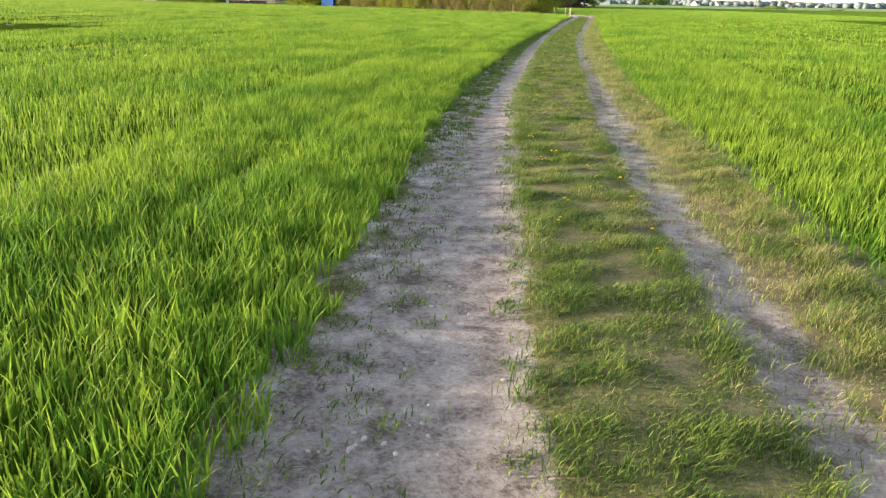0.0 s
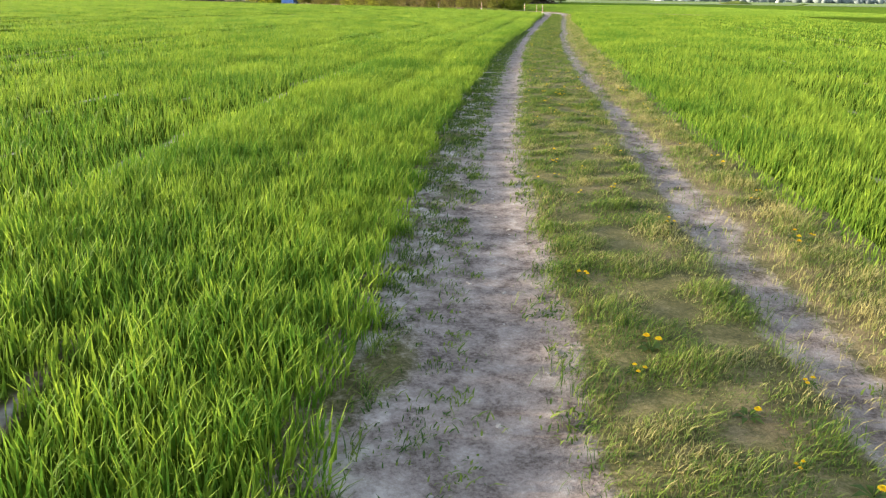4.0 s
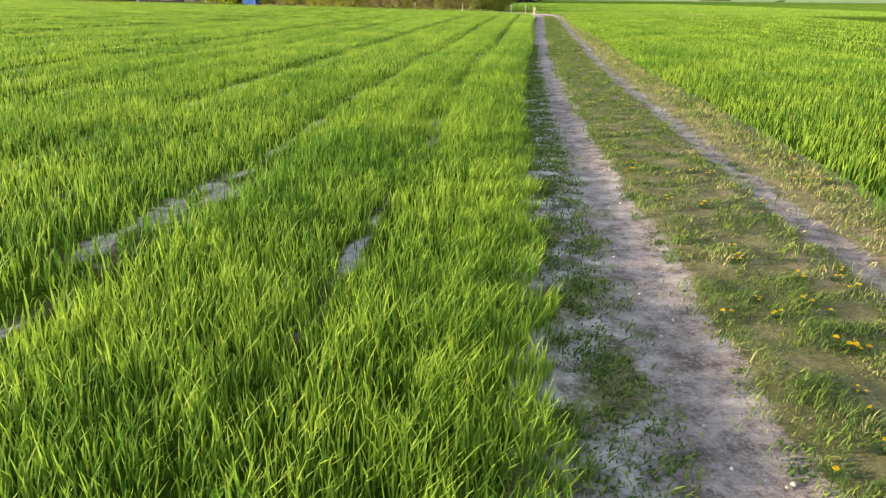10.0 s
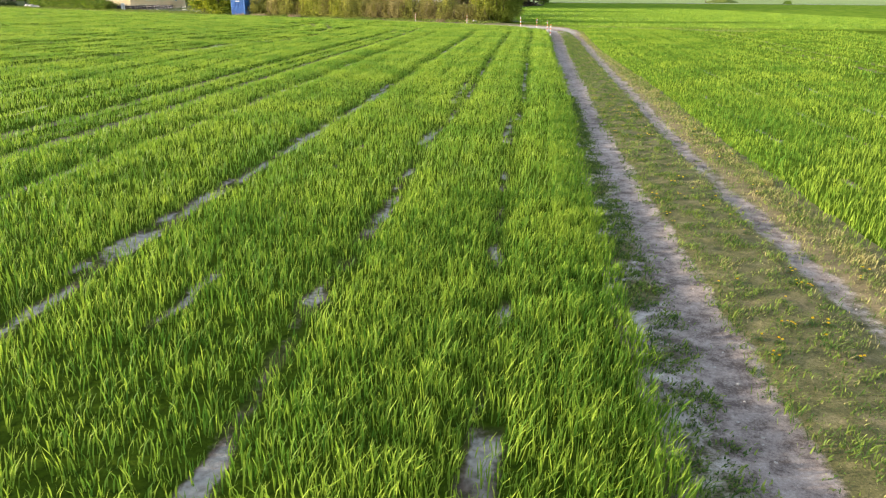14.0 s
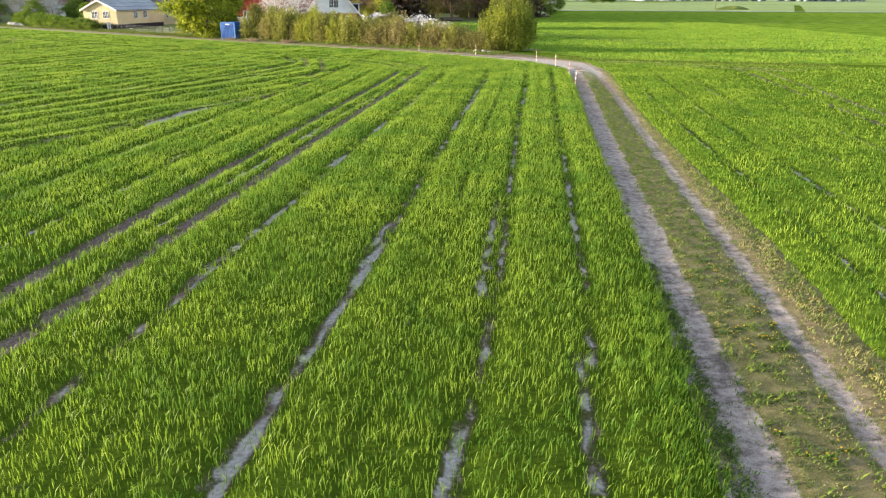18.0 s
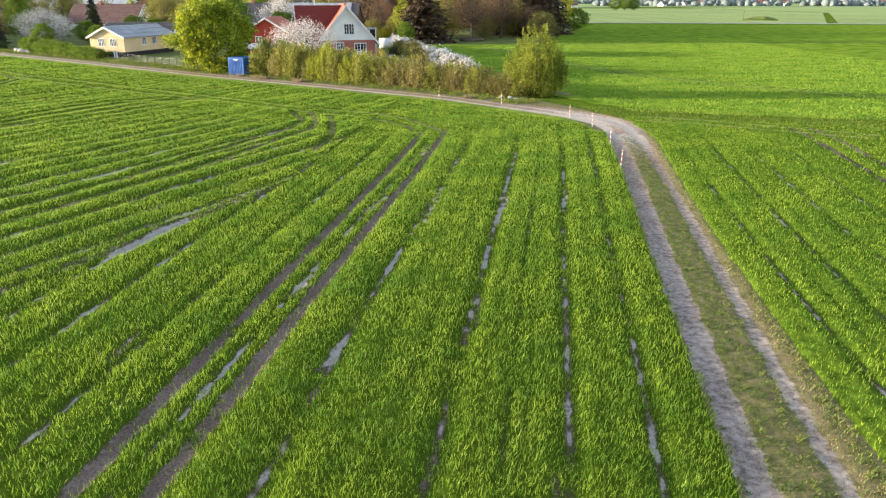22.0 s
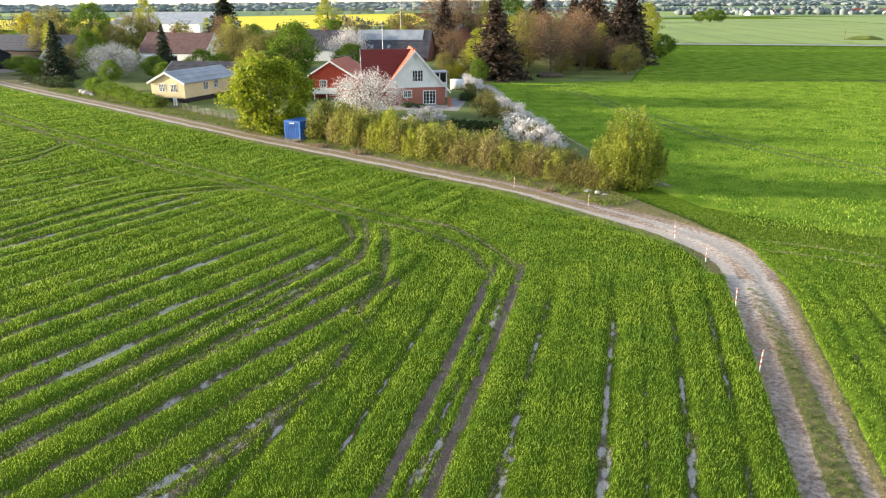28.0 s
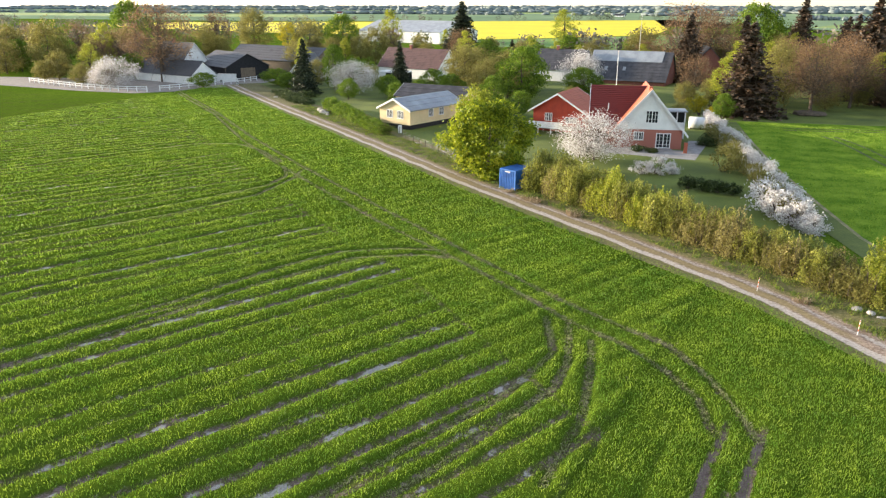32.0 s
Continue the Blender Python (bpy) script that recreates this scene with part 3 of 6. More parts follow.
lift[inside] = canopy(vx[inside], vy[inside], dip[inside])
in_w, in_e = in_crop(vx, vy)
bare[~(in_w | in_e)] = 0
u_, e_ = vx - crop_edge(vy), vx - smooth_at(vy, T_E)
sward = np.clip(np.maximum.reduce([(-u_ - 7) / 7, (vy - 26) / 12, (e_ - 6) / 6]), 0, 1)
# nearer west crop keeps more of the dark colour that carries leaf shade
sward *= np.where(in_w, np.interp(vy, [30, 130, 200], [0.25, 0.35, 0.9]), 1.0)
slant = (in_w & (vx < west_edge(vy)) & (vy > 40) & (vy < row_end(vx))) * np.clip((-vx - 30) / 22, 0.0, 1.0)
vz = -0.02 + lift + 0.012 * waves(vx, vy, 11, 0.2) * inside + 0.012 * waves(vx, vy, 12, 0.3) * (lift > 0.06)
nx, ny = len(gx), len(gy)
ii, jj = np.meshgrid(np.arange(nx - 1), np.arange(ny - 1))
k0 = (jj * nx + ii).ravel()
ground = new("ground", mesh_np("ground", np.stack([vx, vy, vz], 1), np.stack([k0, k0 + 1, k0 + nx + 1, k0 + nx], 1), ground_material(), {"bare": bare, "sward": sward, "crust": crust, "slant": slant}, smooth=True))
tagged(ground, "flat farmland soil under young green cereal crop", "ground", kind="structure")


# ---- the two-rut track and the lane ----
def track_material(name):
    m = bpy.data.materials.new(name)
    m.use_nodes = True
    n, l = m.node_tree.nodes, m.node_tree.links
    b = n["Principled BSDF"]
    b.inputs["Roughness"].default_value, b.inputs["Specular IOR Level"].default_value = 0.9, 0.2
    pos = n.new("ShaderNodeTexCoord").outputs["Object"]
    big, mid, fine = noise_node(n, l, pos, 0.5), noise_node(n, l, pos, 4.5, 9, 0.7), noise_node(n, l, pos, 45.0, 6, 0.75)
    warm, rut, dry, pale = attr_node(n, "warm"), attr_node(n, "rut"), attr_node(n, "dry"), attr_node(n, "pale")
    t = math_node(n, l, "MULTIPLY_ADD", mid, 0.8, math_node(n, l, "MULTIPLY_ADD", fine, 0.5, math_node(n, l, "MULTIPLY_ADD", big, 0.3, -0.3)))
    dirt = ramp(n, l, t, [(0.38, (0.13, 0.10, 0.086)), (0.49, (0.31, 0.256, 0.226)), (0.58, (0.42, 0.355, 0.318)), (0.7, (0.58, 0.51, 0.465))])
    crust = ramp(n, l, mid, [(0.35, (0.36, 0.31, 0.275)), (0.65, (0.64, 0.58, 0.53))])
    dirt = mix_col(n, l, soft_step(n, l, math_node(n, l, "MULTIPLY_ADD", mid, 0.9, math_node(n, l, "ADD", pale, -0.45)), 0.35, 0.6), dirt, crust)
    brown = ramp(n, l, t, [(0.38, (0.16, 0.105, 0.07)), (0.55, (0.33, 0.235, 0.165)), (0.7, (0.52, 0.42, 0.33))])
    chalk = ramp(n, l, mid, [(0.35, (0.34, 0.28, 0.23)), (0.65, (0.58, 0.51, 0.44))])
    dusty = mix_col(n, l, soft_step(n, l, math_node(n, l, "MULTIPLY_ADD", mid, 0.6, math_node(n, l, "ADD", pale, -0.3)), 0.3, 0.65), brown, chalk)
    dirt = mix_col(n, l, warm, dirt, dusty)
    grass = ramp(n, l, math_node(n, l, "MULTIPLY_ADD", fine, 0.5, math_node(n, l, "MULTIPLY", mid, 0.5)), [(0.36, (0.05, 0.055, 0.02)), (0.5, (0.16, 0.145, 0.055)), (0.62, (0.31, 0.26, 0.125))])
    straw = ramp(n, l, math_node(n, l, "MULTIPLY_ADD", fine, 0.5, math_node(n, l, "MULTIPLY", mid, 0.5)), [(0.35, (0.13, 0.10, 0.05)), (0.65, (0.36, 0.28, 0.15))])
    grass = mix_col(n, l, soft_step(n, l, math_node(n, l, "MULTIPLY_ADD", mid, 0.8, math_node(n, l, "ADD", dry, -0.4)), 0.3, 0.65), grass, straw)
    edge = math_node(n, l, "ADD", rut, math_node(n, l, "MULTIPLY_ADD", mid, 0.6, -0.3))
    edge = math_node(n, l, "ADD", edge, math_node(n, l, "MULTIPLY_ADD", fine, 0.5, -0.25))
    l.new(mix_col(n, l, soft_step(n, l, edge, 0.3, 0.66), grass, dirt), b.inputs["Base Color"])
    bp = n.new("ShaderNodeBump")
    bp.inputs["Strength"].default_value, bp.inputs["Distance"].default_value = 0.8, 0.022
    l.new(math_node(n, l, "MULTIPLY_ADD", fine, 0.7, mid), bp.inputs["Height"])
    l.new(bp.outputs["Normal"], b.inputs["Normal"])
    return m


M_TRACK = track_material("sandy_track")


def bell(x, a, b, soft):
    """1 between a and b, falling off softly outside."""
    return 1 / (1 + np.exp(-(x - a) / soft)) * 1 / (1 + np.exp((x - b) / soft))


def build_track():
    ys = np.concatenate([np.arange(-4, 36, 0.07), np.arange(36, 94.6, 0.2)])
    s = np.linspace(0, 1, 52)
    el, er = smooth_at(ys, T_CROP) - 0.25, smooth_at(ys, T_E) + 0.3
    X = el[:, None] + (er - el)[:, None] * s[None]
    Y = np.repeat(ys[:, None], len(s), 1)
    a, b_, c, d = (smooth_at(ys, k)[:, None] for k in (T_A, T_B, T_C, T_D))
    w = 0.05 * waves(X, Y, 21, 0.35) + 0.035 * waves(X, Y, 22, 1.1)
    r1, r2 = bell(X + w, a, b_, 0.06), bell(X + w, c, d, 0.07)
    left = bell(X + w, el[:, None], a, 0.1)
    last = np.clip((ys - 80) / 13, 0, 1)[:, None]
    rut = np.clip(r1 * 1.1 + last * 0.9 * bell(X, a, d, 0.1) + r2 * np.clip(0.8 + 0.2 * waves(X, Y, 23, 0.2), 0.45, 1) + left * np.clip(np.interp(Y, [30, 46], [0.6, 0.35]) + 0.35 * waves(X, Y, 24, 0.6), 0.1, 0.95), 0, 1.1)
    dry = bell(X, d - 0.05, d + 0.38, 0.1) * 0.75 + bell(X, b_ + 0.1, c, 0.15) * np.clip(0.35 * waves(X, Y, 25, 0.8) + 0.5 * bell(X, c - 0.42, c, 0.1), 0, 0.9)
    pale = bell(X + w, b_ - 0.30, b_ - 0.02, 0.06) * np.clip(0.0 + 0.4 * waves(X, Y, 26, 0.16), 0, 0.45) + left * 0.5 + r2 * 0.12 + last * 0.55 * bell(X, a, d, 0.15)
    Z = 0.018 + 0.035 * bell(X, b_, c, 0.12) + 0.03 * bell(X, d, er[:, None] + 1, 0.2) - 0.012 * (r1 + r2) + 0.005 * waves(X, Y, 27, 0.9) + 0.002 * waves(X, Y, 28, 2.2) + 0.02 * last - 0.05 * np.clip((ys - 92.6) / 2, 0, 1)[:, None]
    ny, nx = X.shape
    i, j = np.meshgrid(np.arange(nx - 1), np.arange(ny - 1))
    k = (j * nx + i).ravel()
    me = mesh_np("farm_track", np.stack([X.ravel(), Y.ravel(), Z.ravel()], 1), np.stack([k, k + 1, k + nx + 1, k + nx], 1), M_TRACK,
                 {"rut": rut.ravel(), "dry": dry.ravel(), "pale": pale.ravel(), "warm": np.repeat(0.04 + 0.7 * np.clip((ys - 70) / 16, 0, 1)[:, None], len(s), 1).ravel()}, smooth=True)
    tagged(new("track", me), "sandy farm track with two worn ruts and a grassy middle", "track", kind="structure")
    # the lane past the bend, along the hedge
    L, R = along(LANE_L, 0.35), along(LANE_R, 0.35)
    k = min(len(L), len(R))
    f = np.linspace(0, 1, k)
    L = np.stack([np.interp(f, np.linspace(0, 1, len(L)), L[:, c]) for c in (0, 1)], 1)
    R = np.stack([np.interp(f, np.linspace(0, 1, len(R)), R[:, c]) for c in (0, 1)], 1)
    s = np.linspace(-0.3, 1.9, 50)
    s_in = np.where(s[None] > 1, 1 + (s[None] - 1) * np.interp(f, [0, 0.06, 0.14], [0.08, 0.1, 1.0])[:, None], np.repeat(s[None], k, 0))
    X = L[:, :1] + (R - L)[:, :1] * s_in
    Y = L[:, 1:] + (R - L)[:, 1:] * s_in
    # a wider verge only past the bend
    w = 0.03 * waves(X, Y, 31, 0.1) + 0.012 * waves(X, Y, 32, 0.4)
    S = (np.repeat(s[None], k, 0) + w) * np.interp(f, [0, 0.06, 0.14], [1.0, 1.05, 1.32])[:, None]
    bend = np.clip(1 - np.abs(f - 0.045) / 0.06, 0, 1)[:, None]
    past = np.clip((f - 0.06) / 0.08, 0, 1)[:, None]
    worn = 0.85 * (1 - past) * bell(S, 0.3, 1.05, 0.05)
    rut = np.clip(bell(S, 0.0, 0.24, 0.03) + bell(S, 0.5, 0.74, 0.04) * 0.85 + bell(S, 0.2, 0.55, 0.05) * (0.05 + 0.75 * bend) + bell(S, 0.74, 1.0, 0.06) * 0.22 + worn, 0, 1)
    dry = bell(S, 0.2, 0.82, 0.05) * 0.85 + bell(S, 0.8, 1.05, 0.08) * 0.25
    pale = bell(S, -0.02, 0.22, 0.03) * 0.75 + bell(S, 0.52, 0.7, 0.04) * 0.6 + bell(S, 0.2, 1.0, 0.05) * (0.05 + 0.6 * bend)
    Z = 0.03 + 0.05 * bell(S, 0.36, 0.56, 0.04) + 0.08 * bell(S, 1.05, 3, 0.1) + 0.012 * waves(X, Y, 33, 0.8) - 0.07 * np.clip(1 - f / 0.012, 0, 1)[:, None]
    nx = len(s)
    i, j = np.meshgrid(np.arange(nx - 1), np.arange(k - 1))
    q = (j * nx + i).ravel()
    me = mesh_np("lane", np.stack([X.ravel(), Y.ravel(), Z.ravel()], 1), np.stack([q, q + 1, q + nx + 1, q + nx], 1), M_TRACK,
                 {"rut": rut.ravel(), "dry": dry.ravel(), "pale": pale.ravel(), "warm": np.full(X.size, 0.72)}, smooth=True)
    tagged(new("lane", me), "pale dusty lane with straw-coloured grass between wheel ruts", "lane", kind="structure")


build_track()


# ---- blades ----
def blades(xy, z0, height, width, lean, seed, curl=0.22, toward=(0.3, -0.1)):
    """Bent, tapering leaves: five corners and three faces each."""
    r = np.random.default_rng(seed)
    k = len(xy)
    a = r.uniform(0, 2 * np.pi, k)
    d = np.stack([np.cos(a), np.sin(a)], 1)
    side = np.stack([-d[:, 1], d[:, 0]], 1)
    h = height * r.uniform(0.6, 1.25, k)
    off = lean * r.uniform(0.2, 1.3, k)
    go = d + np.array(toward)
    p1 = xy + go * (h * off * 0.35)[:, None]
    p2 = xy + go * (h * off)[:, None]
    wd = np.broadcast_to(width, (k,)) * r.uniform(0.7, 1.3, k)
    zb = np.broadcast_to(z0, (k,))
    droop = r.uniform(1 - curl, 1.05, k)
    V = np.empty((k, 5, 3), np.float32)
    V[:, 0, :2], V[:, 1, :2] = xy - side * wd[:, None] * 0.35, xy + side * wd[:, None] * 0.35
    V[:, 0, 2] = V[:, 1, 2] = zb
    V[:, 2, :2], V[:, 3, :2] = p1 + side * wd[:, None] * 0.5, p1 - side * wd[:, None] * 0.5
    V[:, 2, 2] = V[:, 3, 2] = zb + h * 0.58
    V[:, 4, :2] = p2
    V[:, 4, 2] = zb + h * droop
    o = np.arange(k)[:, None] * 5
    q = o + np.array([[0, 1, 2, 3]])
    t = o + np.array([[3, 2, 4]])
    return V.reshape(-1, 3), q, t


def merge(sets):
    V, Q, T, base = [], [], [], 0
    for v, q, t in sets:
        V.append(v)
        Q.append(q + base)
        T.append(t + base)
        base += len(v)
    return np.concatenate(V), [np.concatenate(Q), np.concatenate(T)]


def scatter(x0, x1, y0, y1, per_m2, seed):
    r = np.random.default_rng(seed)
    k = int((x1 - x0) * (y1 - y0) * per_m2)
    return r.uniform(x0, x1, k), r.uniform(y0, y1, k)


def crop_region(boxes, seed):
    out = []
    for n_, (u0, u1, y0, y1, dens, wid, side) in enumerate(boxes):
        u, y = scatter(u0, u1, y0, y1, dens, seed + n_)
        edge = crop_edge(y) if side < 0 else smooth_at(y, T_E)
        x = edge + u
        r = np.random.default_rng(seed + 100 + n_)
        ok = np.ones(len(x), bool)
        bar, _, dip = soil_plan(x, y)
        ok &= r.uniform(0, 1, len(x)) > np.clip(bar * 1.3 - 0.3, 0, 0.8)
        rag = 0.10 * waves(x, y, 42, 0.8) + 0.06 * waves(x, y, 43, 2.5)
        west, east = in_crop(x - rag, y)
        ok &= west if side < 0 else east
        if dens > 150:
            ok &= r.uniform(0, 1, len(x)) < 0.72 + 0.42 * waves(x, y, 47, 1.7)
        x, y, bar, dip = x[ok], y[ok], bar[ok], dip[ok]
        clump = 1 + 0.2 * waves(x, y, 45, 0.8) + 0.12 * waves(x, y, 46, 0.18)
        h = 0.245 * clump * (1 - 0.3 * np.clip(dip, 0, 1))
        if side < 0:
            h = h * (1 - 0.18 * np.clip(1 + (x - crop_edge(y)) / 0.9, 0, 1))
        else:
            h = h * (1 - 0.22 * np.clip(1 - (x - smooth_at(y, T_E)) / 1.6, 0, 1))
        top = canopy(x, y, dip)
        out.append(blades(np.stack([x, y], 1), top - 0.03, np.maximum(h - top * 0.62, 0.08), wid, 0.42, seed + 200 + n_))
    return merge(out)


def tufts(x0, x1, y0, y1, per_m2, width, height, seed):
    """Far crop: one three-cornered leaf a tuft, standing in the canopy."""
    x, y = scatter(x0, x1, y0, y1, per_m2, seed)
    r = np.random.default_rng(seed + 1)
    west, _ = in_crop(x, y)
    bar, _, dip = soil_plan(x, y)
    ok = west & (r.uniform(0, 1, len(x)) > np.clip(bar * 1.2 - 0.2, 0, 0.92)) & (r.uniform(0, 1, len(x)) < 0.75 + 0.35 * waves(x, y, 47, 0.9))
    x, y, dip = x[ok], y[ok], dip[ok]
    k = len(x)
    z = canopy(x, y, dip) - 0.04
    a, b = r.uniform(0, 2 * np.pi, k), r.uniform(0, 2 * np.pi, k)
    w = width * r.uniform(0.6, 1.3, k)
    h = height * r.uniform(0.75, 1.12, k) * (1 - 0.35 * np.clip(dip, 0, 1)) * (1 + 0.2 * waves(x, y, 46, 0.18))
    V = np.empty((k, 3, 3), np.float32)
    V[:, 0] = np.stack([x - np.cos(a) * w, y - np.sin(a) * w, z], 1)
    V[:, 1] = np.stack([x + np.cos(a) * w, y + np.sin(a) * w, z], 1)
    V[:, 2] = np.stack([x + (np.cos(b) + 0.3) * h * 0.45, y + np.sin(b) * h * 0.45, z + h], 1)
    return V.reshape(-1, 3), np.arange(k * 3).reshape(k, 3)


def build_far_crop():
    V, T, base = [], [], 0
    bands = ((-30, 15, 52, 80, 85, 0.015, 0.19), (-62, -30, 52, 80, 34, 0.026, 0.21), (-50, 15, 80, 118, 78, 0.018, 0.19), (-125, -50, 80, 118, 28, 0.033, 0.2),
             (-125, 12, 118, 150, 34, 0.03, 0.2), (-125, -12, 150, 180, 22, 0.04, 0.2), (-125, -40, 180, 226, 14, 0.05, 0.2))
    for n_, spec in enumerate(bands):
        v, t = tufts(*spec, 1500 + 3 * n_)
        V.append(v)
        T.append(t + base)
        base += len(v)
    tagged(new("crop_far", mesh_np("crop_far", np.concatenate(V), np.concatenate(T), M_CROP_FAR)), "young green cereal leaves in the middle of the field", "crop", kind="stuff")


def build_crop():
    west = crop_region([
        (-0.75, 0.1, 0.6, 24, 1100, 0.0105, -1), (-0.75, 0.1, 24, 46, 600, 0.0125, -1),
        (-3.2, 0.25, 0.6, 20, 1300, 0.0098, -1), (-3.2, 0.25, 20, 35, 820, 0.0115, -1), (-9, -3.2, 3, 20, 330, 0.0125, -1), (-9, -3.2, 20, 35, 420, 0.0125, -1), (-22, -9, 8, 40, 140, 0.016, -1), (-15, -9, 2, 16, 170, 0.015, -1)], 300)
    middle = crop_region([
        (-14, 0.25, 35, 58, 270, 0.0135, -1), (-30, -14, 40, 75, 85, 0.019, -1), (-16, 0.25, 58, 96, 100, 0.018, -1), (-34, -16, 75, 118, 45, 0.022, -1), (-54, -30, 40, 130, 20, 0.03, -1),
        (-16, -2, 96, 122, 50, 0.022, -1)], 360)
    tagged(new("crop_middle", mesh_np("crop_middle", *middle, M_CROP_FAR)), "young green cereal leaves in drilled rows", "crop", kind="stuff")
    tagged(new("crop_west", mesh_np("crop_west", *west, M_CROP)), "dense young bright green cereal leaves in drilled rows", "crop", kind="stuff")
    east = crop_region([
        (-0.1, 3.5, 1.5, 22, 760, 0.0092, 1), (3.5, 11, 6, 34, 170, 0.014, 1), (-0.1, 3.5, 22, 48, 240, 0.014, 1), (-0.1, 9, 48, 106, 95, 0.018, 1), (9, 26, 25, 106, 26, 0.03, 1), (3.5, 9, 34, 48, 130, 0.016, 1)], 600)
    tagged(new("crop_east", mesh_np("crop_east", *east, M_CROP)), "dense young bright green cereal leaves beside the track", "crop", kind="stuff")


build_crop()
build_far_crop()


def build_verge():
    """Short grass on the track's middle and shoulders, and tufts in the ruts."""
    sets_v, sets_w = [], []
    for n_, (y0, y1, dens, wid) in enumerate(((0.8, 10, 8200, 0.0042), (10, 20, 5200, 0.0056), (20, 38, 1500, 0.010), (38, 93, 800, 0.018))):
        u, y = scatter(0, 1, y0, y1, dens * 2.6, 800 + n_)
        r = np.random.default_rng(820 + n_)
        a, b_, c, d, e = (smooth_at(y, k) for k in (T_A, T_B, T_C, T_D, T_E))
        crop = smooth_at(y, T_CROP)
        x = crop + (e - crop) * u
        w = 0.06 * waves(x, y, 22, 1.1) + 0.08 * waves(x, y, 51, 0.5)
        mid = bell(x + w, b_ + 0.04, c - 0.03, 0.05)
        shoulder = bell(x + w, d + 0.14, e + 0.2, 0.1)
        patch = np.clip(0.85 + 0.5 * waves(x, y, 52, 0.9) + 0.45 * waves(x, y, 56, 2.4), 0.45, 1)
        keep = r.uniform(0, 1, len(x)) < (mid + shoulder) * patch
        h = 0.052 * (1 + 0.7 * waves(x, y, 53, 1.2)) + 0.06 * shoulder * np.clip((x - d) / 0.9, 0, 1)
        h = np.clip(h, 0.02, 0.16)
        xy = np.stack([x, y], 1)[keep]
        leafy = r.uniform(0, 1, len(xy)) < np.clip(np.interp(y[keep], [3, 7, 14, 24], [1.6, 1.0, 0.8, 1.45]) - ((x - b_) / (c - b_))[keep] * 0.8 + 0.75 * waves(xy[:, 0], xy[:, 1], 57, 0.7), 0.04, 0.95)
        leafy &= ~(x > d)[keep] | (r.uniform(0, 1, len(xy)) < 0.4)
        sets_v.append(blades(xy[~leafy], 0.03, h[keep][~leafy], wid, 0.9, 830 + n_))
        sets_w.append(blades(xy[leafy], 0.03, h[keep][leafy] * 1.1, wid * 1.1, 0.95, 850 + n_))
        # ragged weeds between crop and rut, and sparse tufts within the ruts
        left = bell(x, crop - 0.05, a, 0.06)
        tuft = (waves(x, y, 54, 1.3) + 0.6 * waves(x, y, 55, 2.7)) > 0.4
        rutz = bell(x, a, b_, 0.04) * 0.35 * ((x < a + 0.25 * (b_ - a)) | (x > b_ - 0.12)) + bell(x, c, d, 0.05) * 0.12
        keep = (r.uniform(0, 1, len(x)) < left * np.interp(y, [2, 8, 18], [0.12, 0.35, 0.85]) + rutz * 0.6) & tuft
        xy = np.stack([x, y], 1)[keep]
        sets_w.append(blades(xy, 0.012, 0.028 + 0.07 * left[keep] * (x[keep] < crop[keep] + 0.15), wid * 1.3, 1.1, 840 + n_))
    r = np.random.default_rng(871)
    k = 1800
    y = r.uniform(1.2, 48, k)
    crop, a, b_, c, d = (smooth_at(y, t) for t in (T_CROP, T_A, T_B, T_C, T_D))
    pick = r.uniform(0, 1, k)
    x = np.where(pick < 0.55, crop + (a + np.interp(y, [0, 9, 16], [0.5, 0.35, 0.02]) * (b_ - a) - crop) * r.uniform(0, 1, k) ** 1.2, np.where(pick > 0.78, b_ + 0.1 + (c - b_ - 0.15) * r.uniform(0, 1, k), np.where(pick < 0.72, b_ + 0.04 - np.abs(r.normal(size=k)) * np.interp(y, [0, 10, 18], [0.12, 0.1, 0.04]), d + r.normal(size=k) * 0.2)))
    size = r.uniform(0.02, 0.075, k) * np.where(x < a, 1.5, np.where(pick > 0.78, 1.35, 1.0))
    rep = np.where((y < 9) & (x < b_ - 0.2), r.integers(4, 20, k), r.integers(16, 46, k))
    idx = np.repeat(np.arange(k), rep)
    xy = np.stack([x, y], 1)[idx] + r.normal(size=(len(idx), 2)) * size[idx][:, None]
    sets_w.append(blades(xy, 0.014, 0.014 + 0.3 * size[idx], np.interp(xy[:, 1], [0, 12, 48], [0.008, 0.011, 0.02]), 1.3, 872))
    tagged(new("verge_grass", mesh_np("verge_grass", *merge(sets_v), M_VERGE)), "short dry yellowish grass on the track's middle strip", "grass", kind="stuff")
    tagged(new("rut_weeds", mesh_np("rut_weeds", *merge(sets_w), M_WEED)), "small dark green weed tufts along the ruts", "weeds", kind="stuff")
    # the lane's verge before the hedge and the rough grass at the bend
    sets = []
    r = np.random.default_rng(861)
    L, R = along(LANE_L, 0.35), along(LANE_R, 0.35)
    k = 44000
    f = r.uniform(0.02, 0.75, k)
    il = f * (len(R) - 1)
    px = np.interp(il, np.arange(len(R)), R[:, 0])
    py = np.interp(il, np.arange(len(R)), R[:, 1])
    dx, dy = 0.64, 0.77
    s = r.uniform(-1.5, 2.4, k)
    x, y = px + dx * s, py + dy * s
    keep = (waves(x, y, 62, 0.4) > -0.35 - 0.2 * s) & (f > 0.1)
    sets.append(blades(np.stack([x, y], 1)[keep], 0.05, 0.24 * (1 + 0.5 * waves(x, y, 63, 0.3))[keep], 0.04, 0.7, 862))
    x, y = r.uniform(14, 40, 16000), r.uniform(94, 116, 16000)
